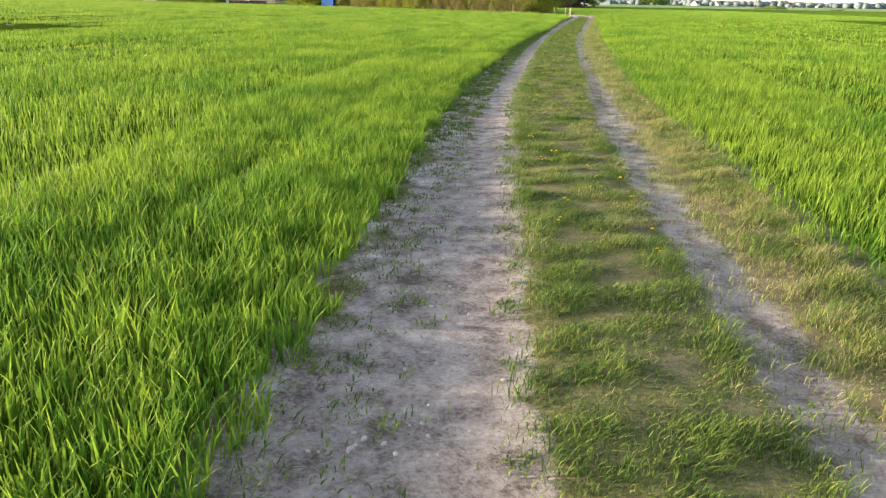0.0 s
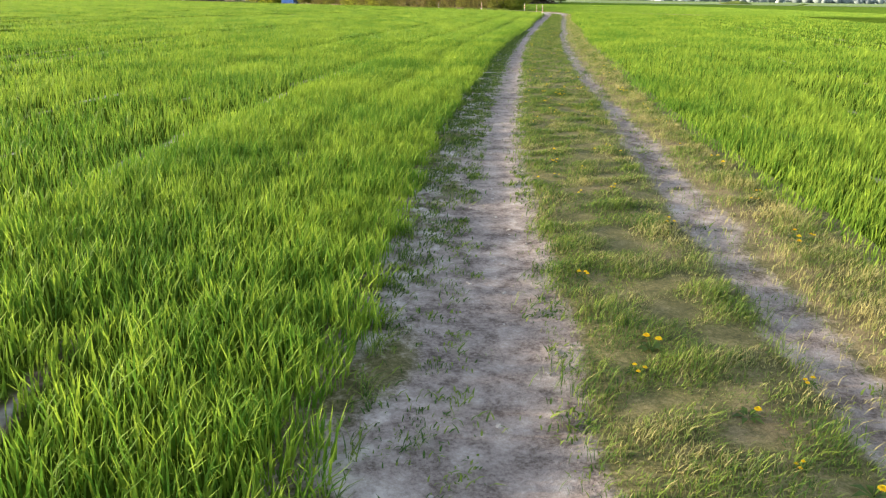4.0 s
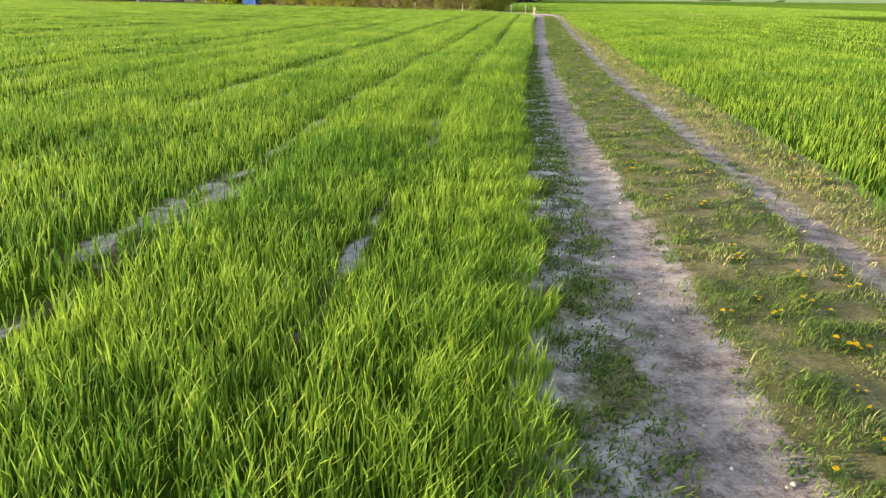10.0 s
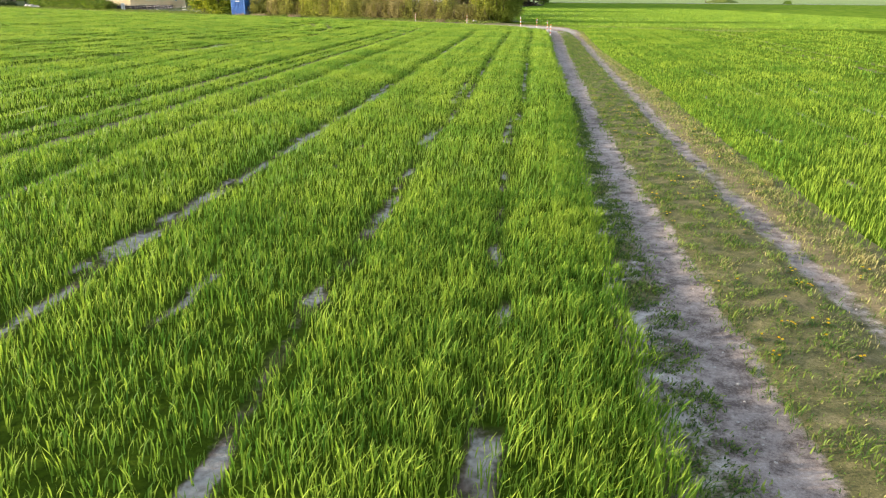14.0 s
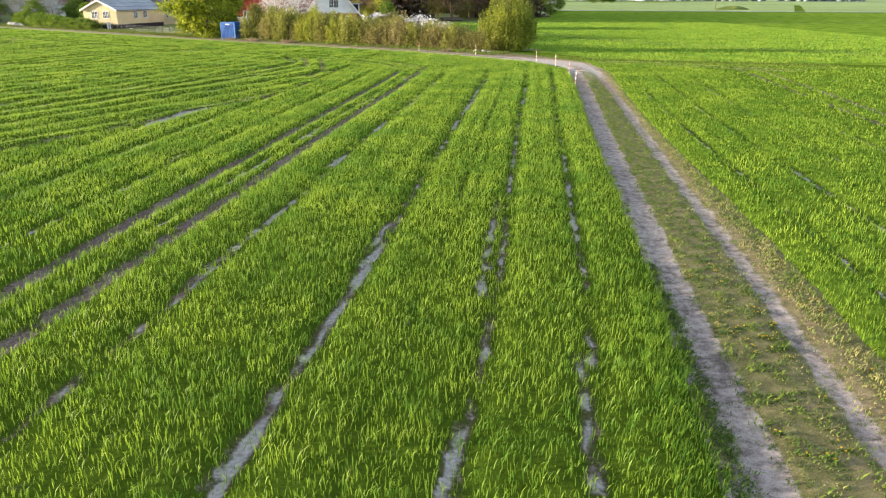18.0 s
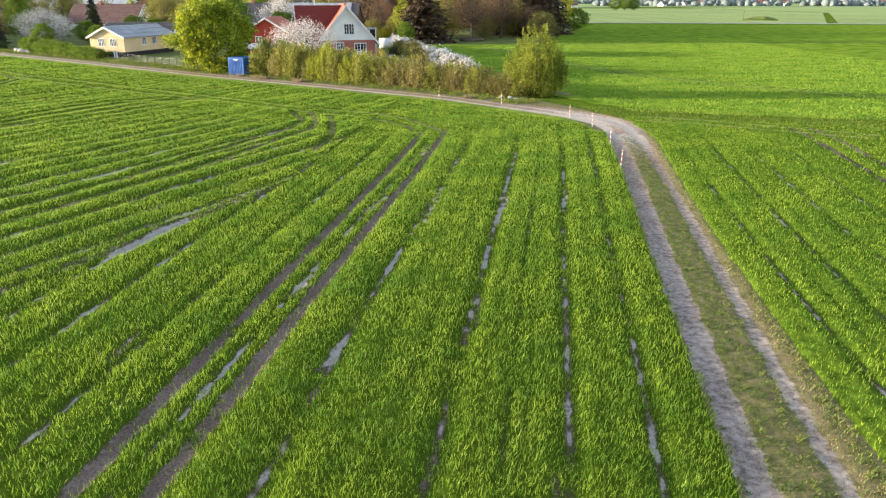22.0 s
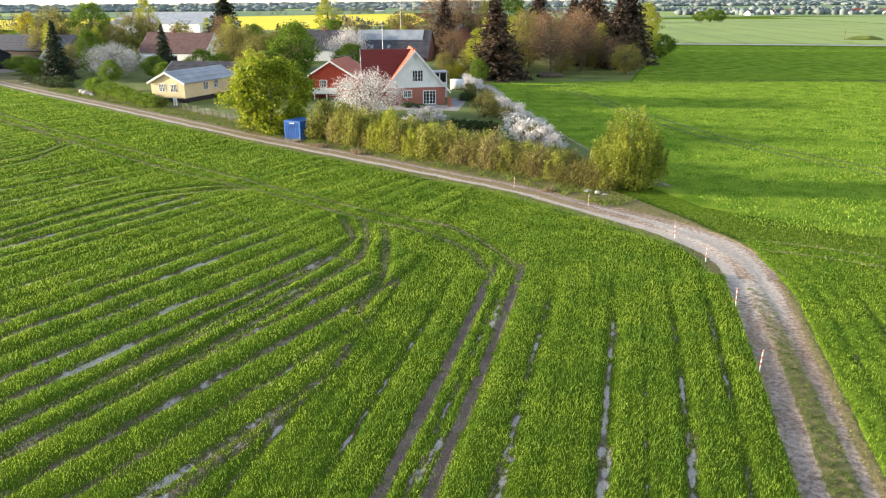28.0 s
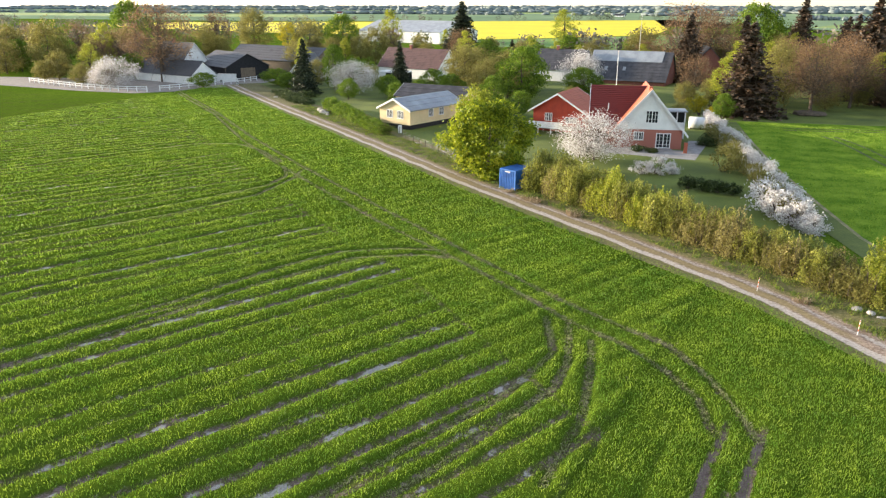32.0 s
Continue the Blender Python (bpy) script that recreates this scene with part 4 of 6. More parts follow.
    keep = (np.abs(y - (104.5 - 0.35 * (x - 17))) < 3.6 + waves(x, y, 64, 0.1)) & (x > np.interp(y, [93, 97, 101.5, 105.8, 110.2, 118], [18.0, 18.5, 17.6, 15.3, 11.8, 5]))
    sets.append(blades(np.stack([x, y], 1)[keep], -0.02, 0.17, 0.03, 0.7, 863))
    tagged(new("rough_grass", mesh_np("rough_grass", *merge(sets), M_ROUGH)), "rough tufted grass along the lane and field corner", "grass", kind="stuff")

    r = np.random.default_rng(881)
    f = r.uniform(0, 1, 7000)
    x = -23 + 30 * f + r.normal(size=7000) * 0.5
    y = 138.2 - 24.2 * f + r.normal(size=7000) * 0.55
    keep = waves(x, y, 65, 0.12) > -0.1 + 1.2 * f
    tagged(new("dead_grass", mesh_np("dead_grass", *merge([blades(np.stack([x, y], 1)[keep], 0.03, 0.42, 0.04, 0.8, 882)]), M_STRAW)), "pale dead straw grass at the hedge foot", "grass", kind="stuff")


build_verge()


# ---- plants ----
def leaf_quads(c, size, r, flat=0.0):
    """Small four-cornered leaves at the places c, turned at random."""
    k = len(c)
    a = r.normal(size=(k, 3))
    a[:, 2] *= 1 - flat
    a /= np.linalg.norm(a, axis=1)[:, None]
    b = np.cross(a, r.normal(size=(k, 3)))
    b /= np.linalg.norm(b, axis=1)[:, None]
    s = (size * r.uniform(0.6, 1.4, k))[:, None]
    V = np.stack([c - a * s * 0.6, c + b * s * 0.36, c + a * s * 0.6, c - b * s * 0.36], 1)
    return V.reshape(-1, 3), (np.arange(k)[:, None] * 4 + np.arange(4)[None])


def crown_points(r, H, R, base, clumps, per, tight, hollow=0.5, top=1.0):
    """Clump centres in an uneven egg, and leaf places round them."""
    d = r.normal(size=(clumps, 3))
    d /= np.linalg.norm(d, axis=1)[:, None]
    rad = r.uniform(hollow, 1, clumps) ** 0.6
    bulge = 1 + 0.22 * np.sin(3 * np.arctan2(d[:, 1], d[:, 0]) + r.uniform(0, 6)) * np.cos(2.3 * d[:, 2] + r.uniform(0, 6)) + r.uniform(-0.12, 0.12, clumps)
    mid, half = (base + H * top) / 2, (H * top - base) / 2
    c = np.stack([d[:, 0] * R * rad * bulge, d[:, 1] * R * rad * bulge, mid + d[:, 2] * half * rad * np.clip(bulge, 0.8, 1.05)], 1)
    narrow = 1 - 0.25 * np.clip((c[:, 2] - mid) / half, 0, 1)
    c[:, :2] *= narrow[:, None]
    per = int(per * 1.5)
    p = np.repeat(c, per, 0) + r.normal(size=(clumps * per, 3)) * tight * np.array([1, 1, 0.8])
    p[:, 2] = np.maximum(p[:, 2], 0.12)
    return c, p


def limbs(r, H, R, girth, tips, sub=0, sway=0.12, fork=0.3):
    """A tapered trunk with limbs to the given tips, and twigs."""
    lean = r.normal(size=2) * 0.03 * H
    trunk = np.array([[0, 0, -0.15], [lean[0] * 0.2, lean[1] * 0.2, H * 0.2], [lean[0] * 0.6, lean[1] * 0.6, H * 0.5], [lean[0], lean[1], H * 0.82]])
    runs = [(trunk, [girth * 1.25, girth, girth * 0.65, girth * 0.14])]
    for k, tip in enumerate(tips):
        s = r.uniform(fork, 0.75)
        zs = min(H * 0.8 * s, tip[2] * 0.85)
        start = np.array([np.interp(zs, trunk[:, 2], trunk[:, 0]), np.interp(zs, trunk[:, 2], trunk[:, 1]), zs])
        midp = start * 0.45 + tip * 0.55 + np.array([0, 0, -0.06 * H]) + r.normal(size=3) * sway * R * 0.4
        g = girth * r.uniform(0.3, 0.5) * (1 - 0.5 * s)
        runs.append((np.array([start, midp, tip]), [g, g * 0.55, g * 0.12]))
        for _ in range(sub):
            f = r.uniform(0.25, 1.0)
            p = (1 - f) ** 2 * start + 2 * f * (1 - f) * midp + f * f * tip
            q = p + (r.normal(size=3) * 0.22 * R + np.array([p[0], p[1], 0.3 * R]) * 0.16)
            runs.append((np.array([p, (p + q) / 2 + r.normal(size=3) * 0.03 * R, q]), [g * 0.28, g * 0.16, g * 0.06]))
    return runs


def tree(name, label, category, leaf, H, R, seed, base=0.25, clumps=70, per=60, leafsize=0.25, tight=0.09, tips=9, sub=0, girth=None, sides=6, hollow=0.5, m=None, group="", bark=None):
    r = np.random.default_rng(seed)
    ob = thing(name, m or Matrix(), label, category, group)
    c, p = crown_points(r, H, R, base * H, clumps, per, tight * R, hollow)
    pick = c[r.choice(len(c), min(tips, len(c)), replace=False)]
    v, f = tubes(limbs(r, H, R, girth or H * 0.02, pick, sub), sides)
    part("trunk", mesh_np("trunk", v, f, bark or M_BARK, smooth=True), ob)
    v, f = leaf_quads(p, leafsize, r)
    part("crown", mesh_np("crown", v, f, M_LEAF[leaf]), ob)
    return ob


def spruce(label, leaf, H, R, seed, m=None, group=""):
    r = np.random.default_rng(seed)
    ob = thing("spruce_tree", m or Matrix(), label, "tree", group)
    v, f = tubes([(np.array([[0, 0, -0.15], [0, 0, H * 0.5], [0, 0, H]]), [H * 0.018, H * 0.011, 0.02])], 6)
    part("trunk", mesh_np("trunk", v, f, M_BARK, smooth=True), ob)
    P, D, S = [], [], []
    for lev in np.linspace(0.05, 0.985, 44):
        reach = R * (1 - lev) ** 0.85 * r.uniform(0.8, 1.1) + 0.12
        for a in r.uniform(0, 2 * np.pi, int(8 + 9 * (1 - lev))):
            rr = reach * r.uniform(0.75, 1.12)
            n = max(3, int(rr / 0.2))
            q = np.linspace(0.12, 1, n)
            x = q * rr
            z = lev * H - q ** 1.4 * rr * 0.42 + (q > 0.8) * 0.06
            j = r.normal(size=(n, 3)) * 0.09
            P.append(np.stack([np.cos(a) * x, np.sin(a) * x, z], 1) + j)
            S.append(np.full(n, 0.62) * (1.15 - 0.5 * q))
    P, S = np.concatenate(P), np.concatenate(S)
    P[:, 2] = np.maximum(P[:, 2], 0.15)
    v, f = leaf_quads(P, S, r, flat=0.45)
    part("crown", mesh_np("crown", v, f, M_LEAF[leaf]), ob)
    return ob


def bush(name, label, leaf, H, R, seed, per=26, clumps=44, leafsize=0.15, m=None, group="", category="bush", stems=7, hollow=0.45):
    r = np.random.default_rng(seed)
    ob = thing(name, m or Matrix(), label, category, group)
    c, p = crown_points(r, H, R, 0.02 * H, clumps, per, 0.13 * R, hollow)
    runs = []
    for tip in c[r.choice(len(c), stems, replace=False)]:
        b0 = np.array([tip[0] * 0.15, tip[1] * 0.15, -0.05])
        runs.append((np.array([b0, (b0 + tip) / 2 + [0, 0, 0.1 * H], tip]), [0.045, 0.03, 0.01]))
    v, f = tubes(runs, 5)
    part("branching_stem", mesh_np("branching_stem", v, f, M_BARK, smooth=True), ob)
    v, f = leaf_quads(p, leafsize, r)
    part("foliage", mesh_np("foliage", v, f, M_LEAF[leaf]), ob)
    return ob


def shoot_bush(name, label, leaf, H, R, seed, shoots, per, leafsize, m, group="", dome=0.58):
    """A bush of many upright shoots that fan out from the root, leafy along their length."""
    r = np.random.default_rng(seed)
    ob = thing(name, m, label, "bush", group)
    runs, P = [], []
    for k in range(shoots):
        a, q = r.uniform(0, 2 * np.pi), r.uniform(0.05, 1) ** 0.6
        top = H * (1.03 - dome * q ** 1.7) * r.uniform(0.8, 1.05) * (1.0 if k % 4 else r.uniform(0.45, 0.8))
        out = np.array([math.cos(a), math.sin(a)])
        b0 = np.array([*(out * 0.35 * R * q), -0.05])
        mid = np.array([*(out * R * q * 0.95), top * 0.42])
        tip = np.array([*(out * R * q * r.uniform(0.65, 1.05)), top])
        if k % 5 == 0:
            runs.append((np.array([b0, mid, tip]), [0.05, 0.03, 0.008]))
        f = r.uniform(0.02, 1, per) ** 0.75
        c = ((1 - f) ** 2)[:, None] * b0 + (2 * f * (1 - f))[:, None] * mid + (f * f)[:, None] * tip
        P.append(c + r.normal(size=(per, 3)) * (0.34 * (1.15 - f))[:, None] * np.array([1, 1, 0.6]))
    P = np.concatenate(P)
    P[:, 2] = np.maximum(P[:, 2], 0.1)
    v, f = tubes(runs, 5)
    part("branching_stem", mesh_np("branching_stem", v, f, M_BARK, smooth=True), ob)
    v, f = leaf_quads(P, leafsize, r)
    part("foliage", mesh_np("foliage", v, f, M_LEAF[leaf]), ob)
    return ob


def spot(x, y, turn=0.0, s=1.0, sz=None, z=0.0):
    return Matrix.LocRotScale((x, y, z), Euler((0, 0, radians(turn))), (s, s, sz or s))


# ---- buildings ----
def window(parent, x, z, w, h, cols, rows, y=0.0, turn=0.0, at=None, name="window", label="", bar=0.07):
    """A white-framed window on a wall that faces local -y (turn rotates it about z at the point at)."""
    m = at or Matrix()
    bm = bmesh.new()
    t = bar
    rings = [[bm.verts.new((x + sx * (w / 2 - i), yy, z + h / 2 + sz * (h / 2 - i))) for sx, sz in ((-1, -1), (1, -1), (1, 1), (-1, 1))] for i, yy in ((0, y + 0.02), (0, y - 0.05), (t, y - 0.05), (t, y + 0.02))]
    for a, b in zip(rings, rings[1:] + rings[:1]):
        for k in range(4):
            bm.faces.new((a[k], a[(k + 1) % 4], b[(k + 1) % 4], b[k]))
    bmesh.ops.recalc_face_normals(bm, faces=bm.faces)
    fr = part(name, bm, parent, M_WHITE, label, m)
    for k in range(1, cols):
        cx = x - w / 2 + w * k / cols
        wide = 0.06 if (cols % 2 == 0 and k == cols // 2) else 0.035
        part("glazing_bar", box(cx - wide, y - 0.045, z + t, cx + wide, y + 0.01, z + h - t), fr, M_WHITE)
    for k in range(1, rows):
        cz = z + h * k / rows
        part("glazing_bar", box(x - w / 2 + t, y - 0.04, cz - 0.022, x + w / 2 - t, y + 0.008, cz + 0.022), fr, M_WHITE)
    part("pane", box(x - w / 2 + t, y - 0.018, z + t, x + w / 2 - t, y - 0.006, z + h - t), fr, M_GLASS)
    return fr


def roof_slope(x0, z0, x1, z1, y0, y1, thick, courses, axis="y"):
    """A roof slope from ridge (x0, z0) to eave (x1, z1), laid in overlapping courses."""
    dx, dz = x1 - x0, z1 - z0
    n = math.hypot(dx, dz)
    ux, uz = -dz / n, dx / n
    if uz < 0:
        ux, uz = -ux, -uz
    outline = [(x0, z0), (x1, z1)]
    for k in range(courses, 0, -1):
        for f, h in ((k / courses, thick), ((k - 1) / courses, thick * 0.6)):
            outline.append((x0 + dx * f + ux * h, z0 + dz * f + uz * h))
    return prism(outline, axis, y0, y1)


def gable_house(name, label, m, W, D, eave, ridge, wall, roof, category="house", over=0.4, plinth=None, gable=None, courses=10, chimney=False, verge=None):
    """A house with its ridge along local y and its front gable at y = 0."""
    ob = thing(name, m, label, category)
    zw = 0.0
    if plinth:
        part("plinth", box(-W / 2 + 0.06, 0.06, -0.2, W / 2 - 0.06, D - 0.06, plinth), ob, M_PLINTH)
        zw = plinth
    drop = (ridge - eave) / (W / 2)
    if gable:
        part("wall", box(-W / 2, 0, zw - 0.05, W / 2, D, eave), ob, wall)
        part("gable_wall", prism([(-W / 2 - 0.02, eave), (W / 2 + 0.02, eave), (0, ridge - 0.05)], "y", -0.03, D + 0.03), ob, gable)
    else:
        part("wall", prism([(-W / 2, zw - 0.05), (W / 2, zw - 0.05), (W / 2, eave), (0, ridge - 0.05), (-W / 2, eave)], "y", 0, D), ob, wall)
    for s in (-1, 1):
        part("roof", roof_slope(0, ridge, s * (W / 2 + over), eave - over * drop, -over, D + over, 0.14, courses), ob, roof)
    if verge:
        for yy in (-over - 0.04, D + over):
            for s in (-1, 1):
                e = (s * (W / 2 + over + 0.03), eave - (over + 0.03) * drop)
                part("bargeboard", prism([(0, ridge + 0.16), (e[0], e[1] + 0.16), (e[0], e[1] - 0.14), (0, ridge - 0.14)], "y", yy, yy + 0.045), ob, verge)
    part("ridge_cap", prism([(-0.16, ridge + 0.06), (0, ridge + 0.2), (0.16, ridge + 0.06)], "y", -over, D + over), ob, roof)
    if chimney:
        c = part("chimney", box(-0.35, D * 0.6, ridge - 0.8, 0.35, D * 0.6 + 0.7, ridge + 1.0, 0.03), ob, M_BRICK)
        part("chimney_cap", box(-0.42, D * 0.6 - 0.07, ridge + 1.0, 0.42, D * 0.6 + 0.77, ridge + 1.12), c, M_STONE)
    return ob


def build_red_house():
    hx, hy = -11.5, 171.0
    W, ridge, eave = 9.6, 8.4, 2.8
    ob = thing("brick_house", spot(hx, hy, 11), "red brick house with white boarded gable and steep red tiled roof", "house")
    part("wall", box(-W / 2, 0, -0.1, W / 2, 11, eave), ob, M_BRICK, "red brick ground floor wall")
    # boards of the gable
    bm = prism([(-W / 2 - 0.03, eave), (W / 2 + 0.03, eave), (0, ridge - 0.1)], "y", -0.05, 11.05)
    gab = part("gable_wall", bm, ob, M_WHITE, "white painted gable boarding")
    for k in range(1, 24):
        z = eave + k * 0.25
        half = (ridge - 0.1 - z) / (ridge - 0.1 - eave) * (W / 2) - 0.06
        if half > 0.2:
            part("board", box(-half, -0.068, z - 0.105, half, -0.052, z + 0.105), gab, M_WHITE)
    for s in (-1, 1):
        e = (s * (W / 2 + 0.75), eave - 0.75 * (ridge - eave) / (W / 2))
        # sunlit west and shaded east slope are put into the tile colours
        part("roof", roof_slope(0, ridge, *e, -0.55, 11.5, 0.16, 22), ob, M_ROOFORANGE if s < 0 else M_ROOFRED, "orange-red tiled roof slope, lighter tiles for its sunlit side" if s < 0 else "")
        part("bargeboard", prism([(0, ridge + 0.2), (e[0] + s * 0.05, e[1] + 0.2), (e[0] + s * 0.05, e[1] - 0.2), (0, ridge - 0.2)], "y", -0.63, -0.57), ob, M_WHITE)
    part("ridge_cap", prism([(-0.2, ridge + 0.05), (0, ridge + 0.27), (0.2, ridge + 0.05)], "y", -0.55, 11.5), ob, M_ROOFORANGE)
    # the long body to the west with its own ridge
    part("side_wall", box(-8.2, 1.6, -0.1, -W / 2 + 0.01, 9.8, 3.2), ob, M_BRICK)
    part("side_gable", prism([(1.6, 3.2), (9.8, 3.2), (5.7, ridge - 0.1)], "x", -8.2, -8.0), ob, M_WHITE)
    bm = roof_slope(5.7, ridge + 0.02, 0.9, 2.75, -8.5, -0.12, 0.16, 22, axis="x")
    for v in bm.verts:
        lim = -(ridge - v.co.z) / ((ridge - eave) / (W / 2)) - 0.1
        if v.co.x > -4:
            v.co.x = min(lim, -0.1)
    # the darker tile red carries this slope's shade
    part("roof", bm, ob, M_ROOFRED, "dark red tiled roof slope, darker tiles for its shaded side")
    part("roof", roof_slope(5.7, ridge + 0.02, 10.5, 2.75, -8.5, -0.12, 0.16, 12, axis="x"), ob, M_ROOFRED)
    part("bargeboard", prism([(0.85, 2.6), (0.85, 3.0), (5.7, ridge + 0.25), (5.7, ridge - 0.15)], "x", -8.58, -8.5), ob, M_WHITE)
    part("chimney", box(-0.3, 0.9, ridge - 0.5, 0.2, 1.4, ridge + 0.45, 0.03), ob, M_ROOFORANGE)
    window(ob, 0.35, 3.7, 1.8, 1.85, 4, 3, y=-0.07, bar=0.12, name="window", label="white casement window with small panes")
    window(ob, -1.3, 1.25, 1.4, 1.2, 4, 2, y=-0.01, bar=0.12)
    window(ob, 2.2, 0.12, 2.1, 2.2, 4, 4, y=-0.01, bar=0.13, name="door", label="white glazed double garden door")
    part("sill", box(-2.05, -0.12, 1.16, -0.55, 0.0, 1.25), ob, M_STONE)
    part("step", box(0.9, -0.7, -0.1, 3.5, 0.0, 0.1, 0.02), ob, M_PAVING)
    part("vent_pipe", box(-5.9, 2.6, 5.2, -5.75, 2.75, 6.1), ob, M_WHITE)
    # white glazed annex on the east side
    an = thing("conservatory", spot(hx + 3.2, hy + 9.9, 11), "white framed conservatory with pale flat roof behind the house", "conservatory")
    part("base_wall", box(-1.3, 0, -0.1, 1.3, 3.0, 2.6), an, M_WHITE)
    part("roof", box(-1.5, -0.25, 4.2, 1.5, 3.3, 4.38, 0.03), an, M_ROOFGREY)
    for px in (-1.2, 0.0, 1.2):
        part("post", box(px - 0.09, -0.03, 2.6, px + 0.09, 0.12, 4.2), an, M_WHITE)
    for px in (-0.6, 0.6):
        part("pane", box(px - 0.51, 0.03, 2.6, px + 0.51, 0.06, 4.2), an, M_GLASS)
    part("side_pane", box(1.16, 0.12, 2.6, 1.22, 2.9, 4.2), an, M_GLASS)


def build_yellow_house():
    m = spot(-53.7, 174.0, -17, 1.1)
    ob = gable_house("yellow_bungalow", "pale yellow bungalow with grey sheet roof and dark plinth", m, 6.3, 13.0, 3.0, 4.45, M_YELLOW, M_ROOFGREY, plinth=0.75, courses=3, verge=M_WHITE, over=0.35)
    for x in (-1.0, 1.15):
        window(ob, x, 1.55, 1.25, 1.25, 4, 2, bar=0.09)
    side = Matrix.Translation((3.15, 0, 0)) @ pose(0, 0, 0, 0, 0, 90)
    for y in (5.0, 7.6):
        window(ob, y, 1.55, 1.2, 1.25, 4, 2, at=side, bar=0.09)
    wing = gable_house("yellow_bungalow_wing", "yellow house wing with black corrugated roof", spot(-47.6, 195.5, 81), 7.0, 15, 3.0, 4.9, M_YELLOW, M_ROOFDARK, courses=3, verge=M_WHITE, over=0.35)
    window(wing, -1.2, 1.4, 1.0, 1.2, 2, 2)
    part("steps", box(3.7, 1.0, -0.1, 4.6, 2.4, 0.6, 0.03), wing, M_TIMBER)


def build_red_shed():
    ob = gable_house("red_timber_house", "red timber house with white deck and pinkish tiled roof", spot(-27.2, 181, -6), 8.6, 9.5, 3.6, 6.2, M_REDW, M_ROOFORANGE, courses=12, verge=M_WHITE, over=0.7)
    window(ob, -1.6, 1.7, 1.3, 1.3, 4, 2, bar=0.1)
    window(ob, 2.4, 1.5, 2.0, 1.0, 3, 1, bar=0.08)
    dk = thing("deck", spot(-27.2, 181, -6), "raised white boarded terrace in front of the red house", "terrace")
    part("floor", box(-4.4, -3.2, 0.85, 4.6, -0.05, 0.97), dk, M_TIMBER)
    for k in range(8):
        part("board", box(-4.4, -3.28, 0.98 + k * 0.13, 1.9, -3.22, 1.09 + k * 0.13), dk, M_WHITE)
    for px in (-4.3, -2.2, 0.0, 1.9, 4.5):
        part("post", box(px - 0.06, -3.22, -0.1, px + 0.06, -3.1, 2.1 if px > 1.5 else 2.0), dk, M_TIMBER if px > 1.5 else M_WHITE)
    part("rail", box(1.9, -3.22, 2.5, 4.6, -3.12, 2.62), dk, M_TIMBER)


build_red_house()
build_yellow_house()
build_red_shed()


def build_container():
    ob = thing("storage_container", spot(-23.4, 139.3, -24), "small blue corrugated steel storage container beside the lane", "container")
    W, D, H = 2.4, 3.0, 2.3
    part("body", box(-W / 2 + 0.06, 0.06, 0.12, W / 2 - 0.06, D - 0.06, H - 0.06), ob, M_BLUE)
    for sx in (-1, 1):
        for yy in (0.0, D - 0.14):
            part("corner_post", box(sx * (W / 2 - 0.07) - 0.07, yy, 0.0, sx * (W / 2 - 0.07) + 0.07, yy + 0.14, H), ob, M_BLUE)
    for yy in (0.0, D - 0.12):
        for z in (0.0, H - 0.14):
            part("rail", box(-W / 2 + 0.14, yy + 0.002, z, W / 2 - 0.14, yy + 0.12, z + 0.14), ob, M_BLUE)
    for k in range(9):
        x = -W / 2 + 0.24 + k * 0.245
        part("rib", box(x - 0.06, 0.012, 0.14, x + 0.06, 0.07, H - 0.14, 0.015), ob, M_BLUE)
    for k in range(11):
        y = 0.25 + k * 0.25
        part("rib", box(W / 2 - 0.07, y - 0.06, 0.14, W / 2 - 0.012, y + 0.06, H - 0.14, 0.015), ob, M_BLUE)
    part("roof", box(-W / 2, 0, H, W / 2, D, H + 0.03), ob, M_BLUE)
    part("label_plate", box(-0.35, -0.004, 2.0, 0.35, 0.008, 2.12), ob, M_WHITE)
    part("skid", box(-W / 2, -0.1, -0.03, W / 2 + 0.2, 0.12, 0.06), ob, M_STONE)


build_container()


